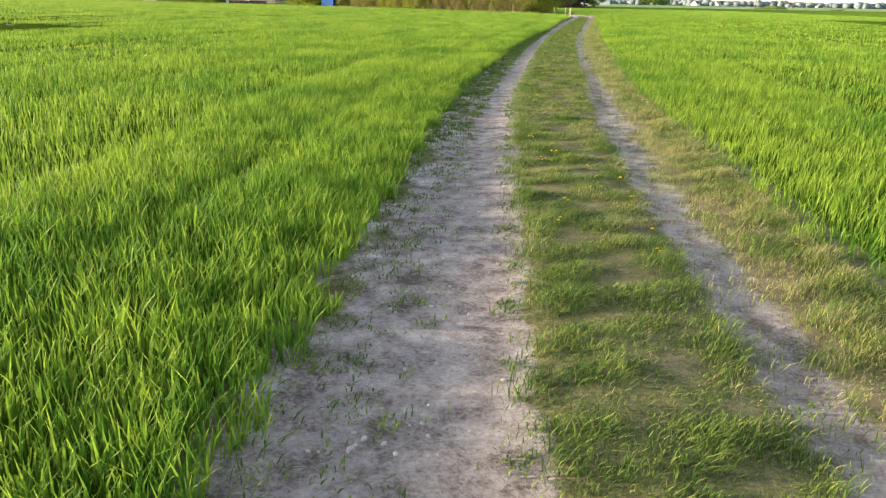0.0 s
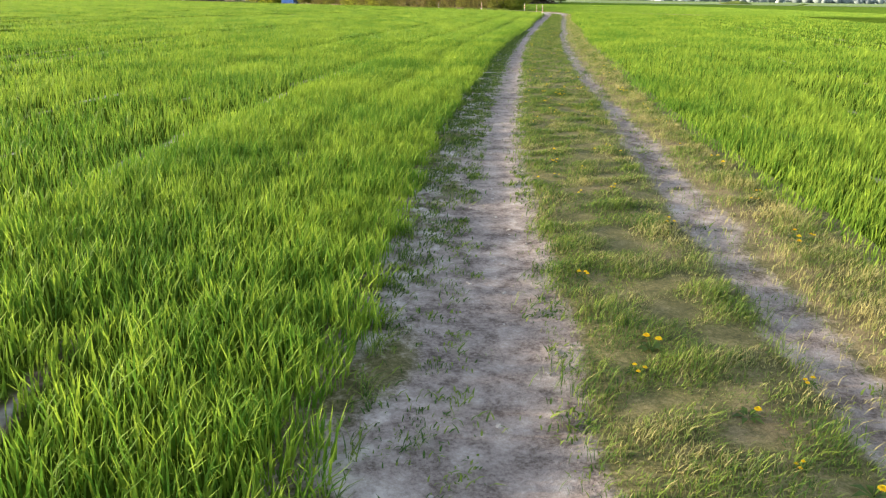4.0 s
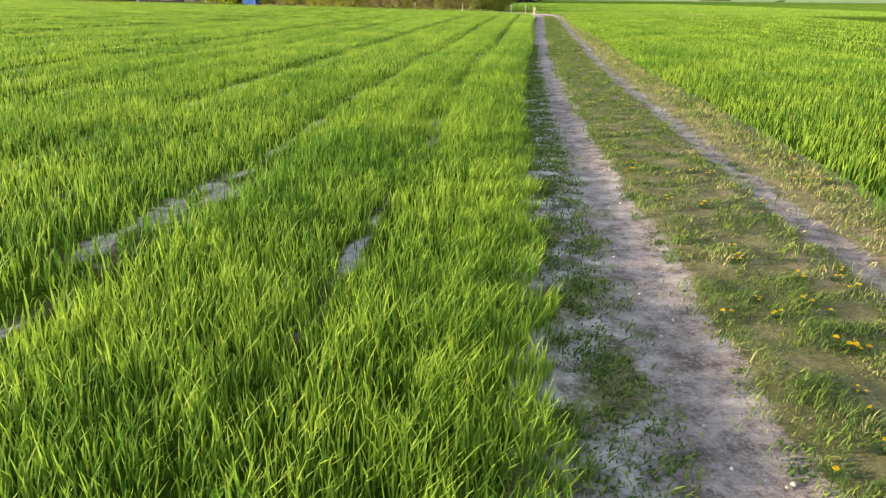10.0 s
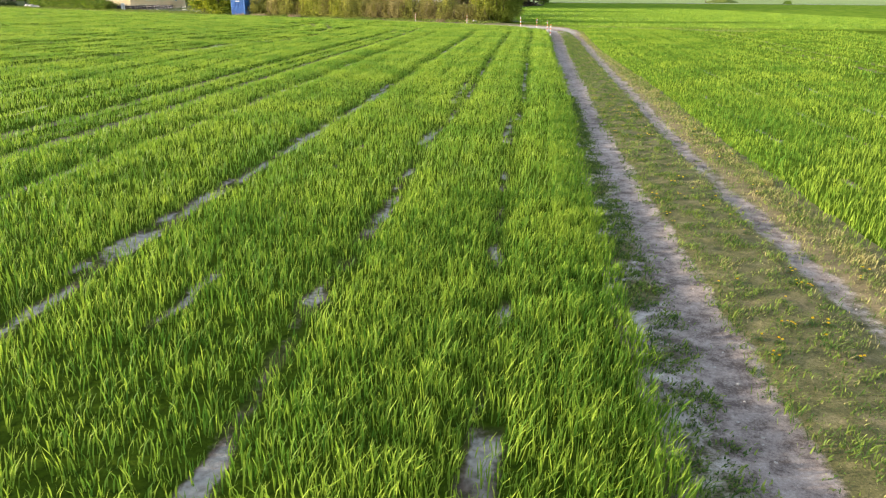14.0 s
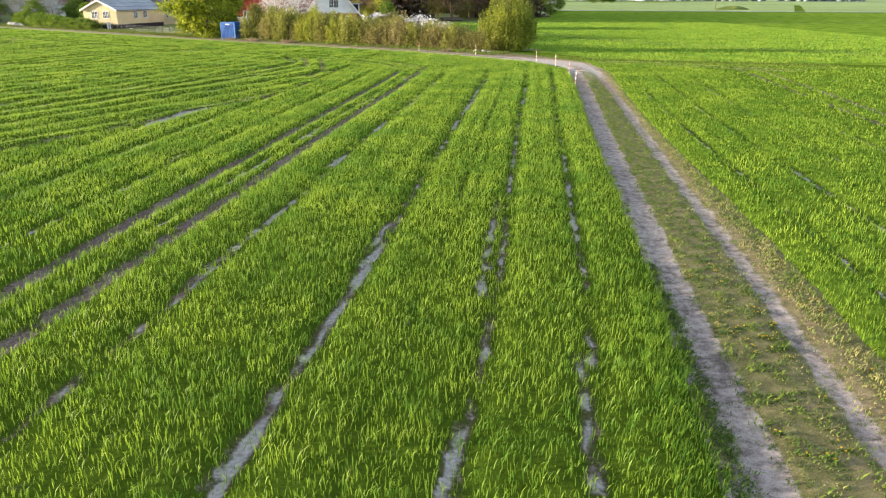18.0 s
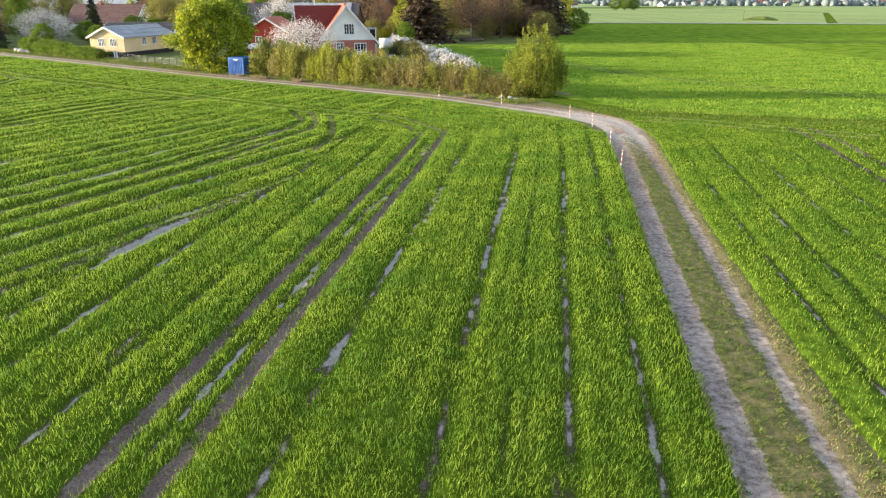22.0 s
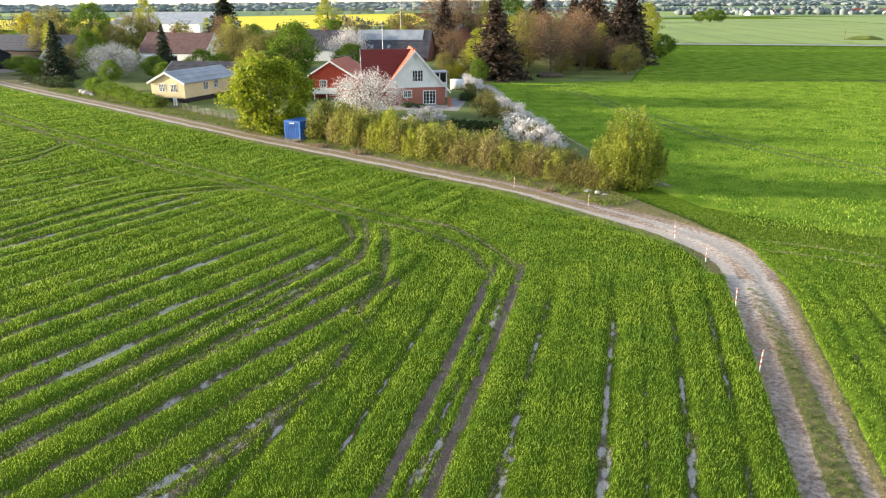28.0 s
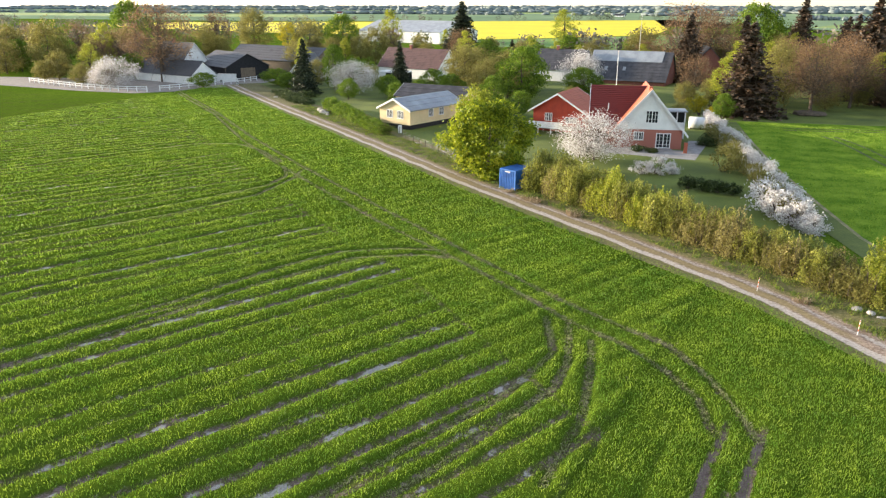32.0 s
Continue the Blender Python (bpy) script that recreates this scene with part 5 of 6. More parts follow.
# ---- hedge, trees and bushes ----
def build_plants():
    hedges = [shoot_bush("hedge_bush", "yellow-green budding hedge bush beside the lane", "hedge", 2.7, 1.7, 900, 56, 48, 0.13, Matrix(), "lane hedge", 0.42),
              shoot_bush("hedge_bush", "brownish budding hedge bush beside the lane", "hedgebrown", 2.7, 1.75, 901, 56, 34, 0.12, Matrix(), "lane hedge", 0.42),
              shoot_bush("hedge_bush", "fresh green leafing hedge bush beside the lane", "willow", 2.9, 1.5, 902, 60, 56, 0.14, Matrix(), "lane hedge", 0.42),
              shoot_bush("hedge_bush", "olive leafing hedge bush beside the lane", "olive", 2.6, 1.8, 903, 56, 44, 0.13, Matrix(), "lane hedge", 0.42)]
    r = np.random.default_rng(55)
    used = [False] * 4
    a, b = np.array([-20.9, 140.2]), np.array([10.6, 116.2])
    n = 30
    for row in range(3):
        for k in range(n):
            f = (k + 0.33 * row) / (n - 1)
            p = a + (b - a) * f + np.array([0.6, 0.77]) * (row * 1.25) + r.normal(size=2) * 0.28
            kind = int(r.choice([0, 0, 0, 0, 1, 3, 3])) if k not in (8, 9, 12, 13) or row == 2 else 2
            s = (1.38 - 0.66 * f) * r.uniform(0.82, 1.14) * (0.97 if kind == 2 else 1.0)
            m = spot(p[0], p[1], r.uniform(0, 360), 0.85 + 0.25 * (s - 0.7), s * (1.0, 1.1, 1.0)[row])
            if used[kind]:
                copy_thing(hedges[kind], m)
            else:
                hedges[kind].matrix_basis = m
                used[kind] = True
    tree("maple_tree", "large dense yellow-green maple beside the blue container", "tree", "maple", 9.5, 5.0, 910, base=0.0, clumps=130, per=110, leafsize=0.3, tight=0.1, tips=14, hollow=0.72, m=spot(-27.7, 145.4))
    tree("willow_tree", "pale yellow-green drooping willow beside the maple", "tree", "willow", 10.2, 2.6, 911, base=0.02, clumps=120, per=60, leafsize=0.2, tight=0.13, tips=9, m=spot(-31.4, 152.0))
    shoot_bush("willow_bush", "tall wispy light-green willow bush at the field corner", "cornerbush", 7.4, 3.5, 912, 250, 150, 0.13, spot(12.8, 117.2))
    # blossom
    bl = tree("blossom_tree", "white blossoming cherry tree", "tree", "blossom", 6.2, 5.2, 913, base=0.04, clumps=190, per=48, leafsize=0.14, tight=0.11, tips=110, sub=6, girth=0.13, m=spot(-17.2, 159.5), group="blossom trees")
    for x, y, s, t in ((-85.2, 218.5, 1.15, 40), (-147.5, 206.5, 1.15, 100), (-35.3, 240, 0.95, 170)):
        copy_thing(bl, spot(x, y, t, s, s * (1.6 if x == -35.3 else 1.0)))
    wb = bush("blossom_bush", "white flowering shrub along the garden edge", "blossom", 1.8, 1.3, 914, clumps=34, per=26, leafsize=0.13, group="blossom shrubs")
    wb.matrix_basis = spot(7.4, 133.6)
    ob2 = bush("garden_edge_bush", "grey-brown budding shrub along the garden edge", "olive", 2.0, 1.4, 915, clumps=34, per=22, leafsize=0.13, group="garden edge shrubs")
    ob2.matrix_basis = spot(3.6, 146.5)
    for k in range(44):
        f = k / 43
        x, y = 7.0 - 11.7 * f + r.normal() * 0.3, 136.5 + 64 * f
        copy_thing(wb, spot(x + 0.5, y, r.uniform(0, 360), r.uniform(0.9, 1.2), r.uniform(0.85, 1.3)))
        if k % 2 == 0 and f < 0.8:
            copy_thing(ob2, spot(x - 1.3, y + 1.0, r.uniform(0, 360), r.uniform(0.9, 1.2), r.uniform(0.8, 1.4)))
    for x, y, s in ((3.9, 139.8, 2.0), (5.0, 137.6, 1.75), (6.3, 135.3, 1.45), (7.6, 133.2, 1.1), (-8.2, 154, 1.3), (-10.2, 153.2, 1.0), (-6.6, 154.6, 0.9)):
        copy_thing(wb, spot(x, y, r.uniform(0, 360), s, s * 0.9))
    copy_thing(ob2, spot(-0.6, 158.5, 30, 1.5, 1.9))
    # clipped garden hedges
    eh = bush("clipped_hedge", "dark clipped evergreen garden hedge", "evergreen", 1.5, 1.1, 916, clumps=40, per=30, leafsize=0.13, group="clipped hedges", category="hedge")
    eh.matrix_basis = spot(-4.3, 147.6)
    for x, y, s in ((-2.7, 147.1, 1.0), (-1.1, 146.6, 1.0), (0.5, 146.1, 0.95)):
        copy_thing(eh, spot(x, y, r.uniform(0, 360), s))
    ch = bush("clipped_bush", "clipped green hedge bush before the yellow bungalow", "green", 2.1, 1.5, 917, clumps=46, per=34, leafsize=0.16, group="bungalow hedge", category="hedge")
    ch.matrix_basis = spot(-75.8, 190.3)
    for k in range(13):
        f = k / 12
        copy_thing(ch, spot(-74.5 + 21.5 * f, 189 - 21.5 * f, r.uniform(0, 360), r.uniform(0.95, 1.25), r.uniform(1.0, 1.3) * (1 - 0.35 * f)))
    for k in range(6):
        copy_thing(ob2, spot(-62 + 1.9 * k, 177.2 - 1.9 * k, r.uniform(0, 360), 0.9, 0.9))
    lc = bush("juniper", "low spreading dark green juniper", "evergreen", 1.1, 2.0, 918, clumps=40, per=30, leafsize=0.2, group="junipers")
    lc.matrix_basis = spot(-95.5, 204.5)
    for x, y, s in ((-92, 201.5, 1.2), (-89.5, 199, 1.0), (-86.5, 197, 1.1), (-99, 207.5, 1.0), (-84, 195, 0.9), (-91, 206, 1.1), (-3.2, 177, 0.9), (-2.2, 181, 1.0), (-12.5, 168.6, 0.6), (-10.6, 168.2, 0.5)):
        copy_thing(lc, spot(x, y, r.uniform(0, 360), s))
    # spruces
    sp = spruce("tall dark green spruce with drooping branches", "spruce", 14.5, 4.2, 920, group="spruces")
    sp.matrix_basis = spot(-94.6, 211.5, 0, 1.0, 0.86)
    for x, y, s, z in ((-83, 240, 0.85, 0.88), (-98.5, 330, 2.5, 1.7), (-69.9, 300, 0.85, 0.75), (40, 258, 0.7, 1.1)):
        copy_thing(sp, spot(x, y, r.uniform(0, 360), s, z))
    rs = spruce("tall rust-brown spruce beside the field", "redspruce", 15.5, 4.5, 921, group="rusty spruces")
    rs.matrix_basis = spot(31.5, 239, 0, 1.4, 1.15)
    for x, y, s, z in ((1.8, 213.5, 1.3, 0.95), (36, 252, 1.5, 1.25), (27, 250, 1.4, 1.2), (16, 300, 1.2, 1.25), (25, 285, 1.0, 0.9)):
        copy_thing(rs, spot(x, y, r.uniform(0, 360), s, z))
    # budding broadleaf trees
    co = tree("budding_tree", "tall budding tree with coppery twigs", "tree", "copper", 15, 5.8, 930, base=0.16, clumps=150, per=30, leafsize=0.2, tight=0.12, tips=60, sub=10, girth=0.3, sides=5, hollow=0.35, group="coppery budding trees")
    co.matrix_basis = spot(13.6, 218.5)
    for x, y, s, z in ((-14.1, 286, 1.75, 1.45), (-8.8, 236, 0.75, 0.68), (-146, 222, 1.7, 1.5), (-189, 302, 1.2, 1.25), (-227, 240, 0.95, 0.85), (-6, 296, 1.4, 1.35), (22, 232, 0.9, 0.95)):
        copy_thing(co, spot(x, y, r.uniform(0, 360), s, z))
    ol = tree("leafing_tree", "olive-green tree coming into leaf", "tree", "olive", 11, 5.0, 931, base=0.05, clumps=150, per=44, leafsize=0.26, tight=0.11, tips=26, sub=3, girth=0.2, sides=5, hollow=0.4, group="olive leafing trees")
    ol.matrix_basis = spot(-62.5, 233)
    for x, y, s, z in ((-62, 240, 0.95, 0.9), (-55, 244, 1.0, 0.85), (-51.1, 216, 0.75, 0.85), (7.8, 227, 0.75, 1.25), (31, 223, 0.75, 0.6), (-191, 226, 1.3, 1.45), (-183, 236, 1.1, 1.05), (-148, 302, 1.3, 1.4), (-205, 222, 1.0, 0.95), (-172, 222, 0.75, 0.65), (-201, 342, 1.5, 1.75), (20, 246, 0.7, 0.95),
                       (-47, 232, 0.7, 0.7), (-215, 232, 1.3, 1.3), (-128, 262, 0.9, 0.9), (-120, 300, 1.2, 1.2), (-178, 212, 0.6, 0.5), (-30, 320, 1.3, 1.2), (-160, 208, 0.6, 0.5), (-152, 208, 0.55, 0.42)):
        copy_thing(ol, spot(x, y, r.uniform(0, 360), s, z))
    gr = tree("green_tree", "full bright green maple", "tree", "green", 12, 5.4, 932, base=0.08, clumps=150, per=46, leafsize=0.32, tight=0.1, tips=12, hollow=0.6, group="green trees")
    gr.matrix_basis = spot(-43, 216)
    for x, y, s, z in ((-93.2, 223, 0.55, 0.88), (-230, 300, 1.5, 1.85), (4.2, 322, 1.5, 1.75), (49.4, 273, 0.75, 0.56), (-33, 232, 0.8, 0.55), (-160, 226, 0.8, 0.6), (-150, 330, 1.3, 1.4), (-126, 214, 0.55, 0.32), (-112, 226, 0.7, 0.36), (-104, 219, 0.6, 0.34)):
        copy_thing(gr, spot(x, y, r.uniform(0, 360), s, z))
    yl = tree("golden_tree", "yellow-green poplar in young leaf", "tree", "yellowbush", 14, 4.0, 933, base=0.1, clumps=110, per=40, leafsize=0.3, tight=0.11, tips=14, sub=2, group="golden trees")
    yl.matrix_basis = spot(-169.5, 321)
    wl = tree("pale_tree", "pale green birch in young leaf", "tree", "willow", 14, 3.4, 934, base=0.1, clumps=110, per=36, leafsize=0.26, tight=0.12, tips=16, sub=2, group="pale leafing trees")
    wl.matrix_basis = spot(46, 273)
    for x, y, s, z in ((-2.2, 223, 0.9, 0.72), (-116.3, 246, 0.6, 0.8), (-79.2, 421, 1.9, 1.3), (-164.8, 216, 0.9, 0.72), (5.5, 236, 0.8, 0.9), (-135, 345, 1.4, 1.3), (28, 243, 0.8, 0.75)):
        copy_thing(wl, spot(x, y, r.uniform(0, 360), s, z))
    # the belt of trees round the farm and behind the gardens
    for k in range(46):
        x, y = r.uniform(-340, -158), r.uniform(214, 300)
        if x > -190 and y < 245 and y > 208 and x > -165:
            continue
        kind = (ol, co, ol, gr, wl, co)[k % 6]
        s = r.uniform(0.7, 1.25)
        copy_thing(kind, spot(x, y, r.uniform(0, 360), s, s * r.uniform(0.8, 1.1)))
    for k in range(34):
        x, y = r.uniform(-150, -20), r.uniform(288, 360)
        kind = (ol, wl, co, gr, ol)[k % 5]
        s = r.uniform(0.6, 1.0)
        copy_thing(kind, spot(x, y, r.uniform(0, 360), s, s * 0.9))
    for k in range(16):
        x, y = r.uniform(-14, 46), r.uniform(262, 318)
        kind = (co, ol, rs, wl)[k % 4]
        s = r.uniform(0.75, 1.1)
        copy_thing(kind, spot(x, y, r.uniform(0, 360), s))
    for x, y, s, z in ((-60, 218, 0.55, 0.45), (-66, 222, 0.6, 0.5), (-74, 214, 0.5, 0.42), (-80, 206, 0.42, 0.4), (-38, 196, 0.42, 0.4), (-42, 190, 0.38, 0.36), (-20, 200, 0.45, 0.42), (-103, 232, 0.6, 0.6), (-68, 205, 0.4, 0.36), (-64, 209, 0.42, 0.4), (-9, 200, 0.35, 0.32), (-2, 206, 0.35, 0.4), (-46, 205, 0.5, 0.55)):
        copy_thing((gr, ol)[int(abs(x)) % 2], spot(x, y, r.uniform(0, 360), s, z))
    for x, y, s, z, k in ((4.5, 232, 0.8, 0.8, 0), (10, 240, 0.9, 0.95, 1), (17, 226, 0.55, 0.5, 0), (24, 236, 0.75, 0.75, 0), (29, 232, 0.6, 0.55, 1), (35, 244, 0.7, 0.6, 0), (40, 262, 0.8, 0.6, 0), (18, 238, 0.8, 0.85, 1), (1, 246, 0.9, 0.9, 0), (-4, 228, 0.6, 0.55, 0), (12, 254, 1.0, 1.0, 0), (24, 262, 1.0, 1.0, 1), (33, 264, 0.9, 0.85, 0), (-10, 224, 0.5, 0.45, 0),
                          (-30, 205, 0.5, 0.45, 0), (-57, 228, 0.7, 0.6, 0), (-48, 222, 0.6, 0.55, 0), (-88, 232, 0.6, 0.5, 0), (-100, 222, 0.6, 0.45, 0), (-106, 230, 0.6, 0.55, 0)):
        copy_thing((ol, co)[k], spot(x, y, r.uniform(0, 360), s, z))
    for x, y, s, z in ((165, 633, 1.0, 0.85), (158, 637, 0.85, 0.7), (173, 638, 0.9, 0.75)):
        copy_thing(gr, spot(x, y, r.uniform(0, 360), s, z))
    fo = bush("forsythia", "yellow flowering forsythia bush behind the house", "yellowbush", 3.2, 2.2, 940, clumps=50, per=30, leafsize=0.2, m=spot(-7, 214))
    copy_thing(fo, spot(-3.4, 209, 40, 0.7))


build_plants()


# ---- sheets of lawn, yard and farther fields ----
def sheet(name, outline, z, material, label, category, kind="structure"):
    bm = bmesh.new()
    bm.faces.new([bm.verts.new((x, y, z)) for x, y in outline])
    bmesh.ops.triangulate(bm, faces=bm.faces)
    bmesh.ops.recalc_face_normals(bm, faces=bm.faces)
    ob = part(name, bm, None, material)
    return tagged(ob, label, category, kind=kind)


M_LAWN = mat("lawn", (0.16, 0.20, 0.035), 0.9, var=(0.08, 0.11, 0.022), scale=0.15, fine=6, bump=0.3)
M_LUSH = mat("lush_field", (0.25, 0.35, 0.042), 1.0, var=(0.085, 0.175, 0.016), scale=0.35, fine=5.0, spread=0.17, bump=1.0, detail=12, spec=0.0)
M_STRIP = mat("shorn_grass", (0.15, 0.18, 0.04), 0.9, var=(0.08, 0.11, 0.025), scale=0.3, fine=5, bump=0.4)
M_TRODDEN = mat("trodden_earth", (0.36, 0.29, 0.17), 0.95, var=(0.16, 0.17, 0.06), scale=0.7, fine=5, bump=0.3)
M_RAPE = mat("rape_blossom", (0.85, 0.68, 0.01), 0.9, var=(0.72, 0.60, 0.015), scale=0.02, fine=0.8, bump=0.3)
M_PALEF = mat("pale_green_field", (0.29, 0.38, 0.10), 0.9, var=(0.21, 0.30, 0.075), scale=0.015, fine=0.6, bump=0.2)
M_MIDF = mat("green_field", (0.15, 0.28, 0.05), 0.9, var=(0.10, 0.22, 0.035), scale=0.015, fine=0.6, bump=0.2)
# distance haze is put into this pale green base colour
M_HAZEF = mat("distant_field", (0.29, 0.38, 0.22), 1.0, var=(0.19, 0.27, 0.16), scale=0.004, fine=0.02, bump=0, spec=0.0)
M_YARD = mat("yard_gravel", (0.34, 0.30, 0.27), 0.95, var=(0.24, 0.21, 0.185), scale=0.6, fine=12, bump=0.3)
M_ROAD = mat("pale_asphalt", (0.42, 0.41, 0.41), 0.9, var=(0.34, 0.33, 0.33), scale=0.2, fine=6, bump=0.1)

sheet("lawn", [(-122, 226), (-84, 193), (-52, 166.5), (-21, 140), (9, 117), (9.8, 124), (8.0, 134), (-3.5, 203), (29.5, 208.5), (34.5, 228), (43.5, 256), (49.5, 274), (58, 330), (-60, 335), (-130, 290)], 0.012, M_LAWN, "mown garden lawn with darker patches", "lawn")
sheet("lush_field", [(10.6, 134.5), (14.3, 117.8), (17.5, 110.5), (26, 103.5), (60, 93), (200, 40), (420, 40), (420, 250), (70.5, 333), (50, 274), (44, 256), (35, 228), (30, 208.3), (-1.2, 204)], 0.02, M_LUSH, "lush green cereal field east of the garden", "field")
sheet("grass_strip", [(8.8, 134.4), (14.0, 117.6), (16.4, 117.0), (12.7, 130), (11.4, 133.6), (9.0, 145), (5.3, 164.5), (0.6, 203.5), (-2.2, 203.5)], 0.03, M_STRIP, "shorn grass strip along the garden edge", "grass")
sheet("footpath", [(16.4, 117.0), (12.7, 130), (11.4, 133.6), (9.0, 145), (5.3, 164.5), (1.2, 194), (1.55, 194), (5.65, 164.5), (9.4, 145), (11.8, 133.6), (13.1, 130), (16.9, 117.0)], 0.036, M_TRODDEN, "narrow trodden strip of dry earth along the field edge", "path")
sheet("patio", [(-17, 165.5), (-4.4, 164.5), (-3.2, 180), (-6.2, 180), (-6.3, 170.9), (-17, 170.9)], 0.03, M_PAVING, "grey paved terrace in front of the brick house", "patio")
sheet("yard", [(-124, 224.5), (-119, 229), (-117, 240), (-132, 240), (-160, 225), (-215, 212), (-215, 199), (-175, 198.5), (-150, 196.5), (-133, 197.5), (-126, 205), (-122, 217)], 0.026, M_YARD, "dusty farmyard and road", "yard")
sheet("country_road", [(58, 345), (420, 262), (900, 150), (900, 156), (420, 268.5), (58, 351)], 0.05, M_ROAD, "pale country road across the fields", "road")
sheet("striped_field", [(60, 352), (160, 329), (262, 520), (262, 720), (120, 745), (70, 500)], 0.04, M_PALEF, "young green field with tramlines beyond the road", "field")
sheet("pale_field", [(164, 328), (420, 270), (900, 160), (1200, 500), (700, 830), (266, 800), (266, 520)], 0.04, M_PALEF, "pale green field beyond the road", "field")
sheet("rape_field", [(-640, 640), (-153, 497), (-110, 545), (-57, 620), (-60, 760), (-117, 1200), (-330, 1010), (-640, 810)], 0.05, M_RAPE, "bright yellow flowering rape field", "field")
sheet("green_field", [(-153, 492), (-125, 430), (-40, 420), (40, 560), (-50, 615), (-106, 540)], 0.04, M_MIDF, "green field before the yellow rape", "field")
sheet("far_farmland", [(-4500, 900), (-650, 900), (-330, 1020), (-100, 1230), (80, 770), (300, 850), (1250, 520), (4500, 300), (4500, 4600), (-4500, 4600)], 0.045, M_HAZEF, "farmland towards the horizon in pale haze-tinted green", "field")
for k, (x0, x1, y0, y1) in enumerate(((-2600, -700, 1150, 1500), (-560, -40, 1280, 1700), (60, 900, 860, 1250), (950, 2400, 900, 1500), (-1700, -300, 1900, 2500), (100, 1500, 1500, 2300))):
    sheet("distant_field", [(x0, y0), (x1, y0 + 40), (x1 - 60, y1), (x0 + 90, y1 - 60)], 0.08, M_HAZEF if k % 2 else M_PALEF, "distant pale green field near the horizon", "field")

def build_lush_crop():
    """Tufts of cereal over the part of the lush field that lies nearest."""
    r = np.random.default_rng(2100)
    k = 150000
    x, y = r.uniform(0, 75, k), 100 + 125 * r.uniform(0, 1, k) ** 1.3
    edge = np.interp(y, [95, 117, 130, 134, 145, 165, 203, 210], [22, 17.2, 13.4, 12, 9.6, 6, 1.5, 1.5])
    keep = (x > edge) & (y > 106 - 0.33 * (x - 18)) & ((y < 203) | (x > 30 + (y - 208) * 0.28))
    rows = np.abs(((x * 0.97 + y * 0.24) / 1.4) % 1.0 - 0.5)
    keep &= r.uniform(0, 1, k) < 0.45 + 1.2 * rows
    x, y = x[keep], y[keep]
    k = len(x)
    a, b, w, h = r.uniform(0, 2 * np.pi, k), r.uniform(0, 2 * np.pi, k), r.uniform(0.03, 0.07, k), r.uniform(0.12, 0.22, k)
    V = np.empty((k, 3, 3), np.float32)
    V[:, 0] = np.stack([x - np.cos(a) * w, y - np.sin(a) * w, np.full(k, 0.015)], 1)
    V[:, 1] = np.stack([x + np.cos(a) * w, y + np.sin(a) * w, np.full(k, 0.015)], 1)
    V[:, 2] = np.stack([x + np.cos(b) * h * 0.4, y + np.sin(b) * h * 0.4, 0.015 + h], 1)
    tagged(new("lush_crop", mesh_np("lush_crop", V.reshape(-1, 3), np.arange(k * 3).reshape(k, 3), M_CROP_FAR)), "lush green cereal leaves east of the garden", "crop", kind="stuff")


build_lush_crop()


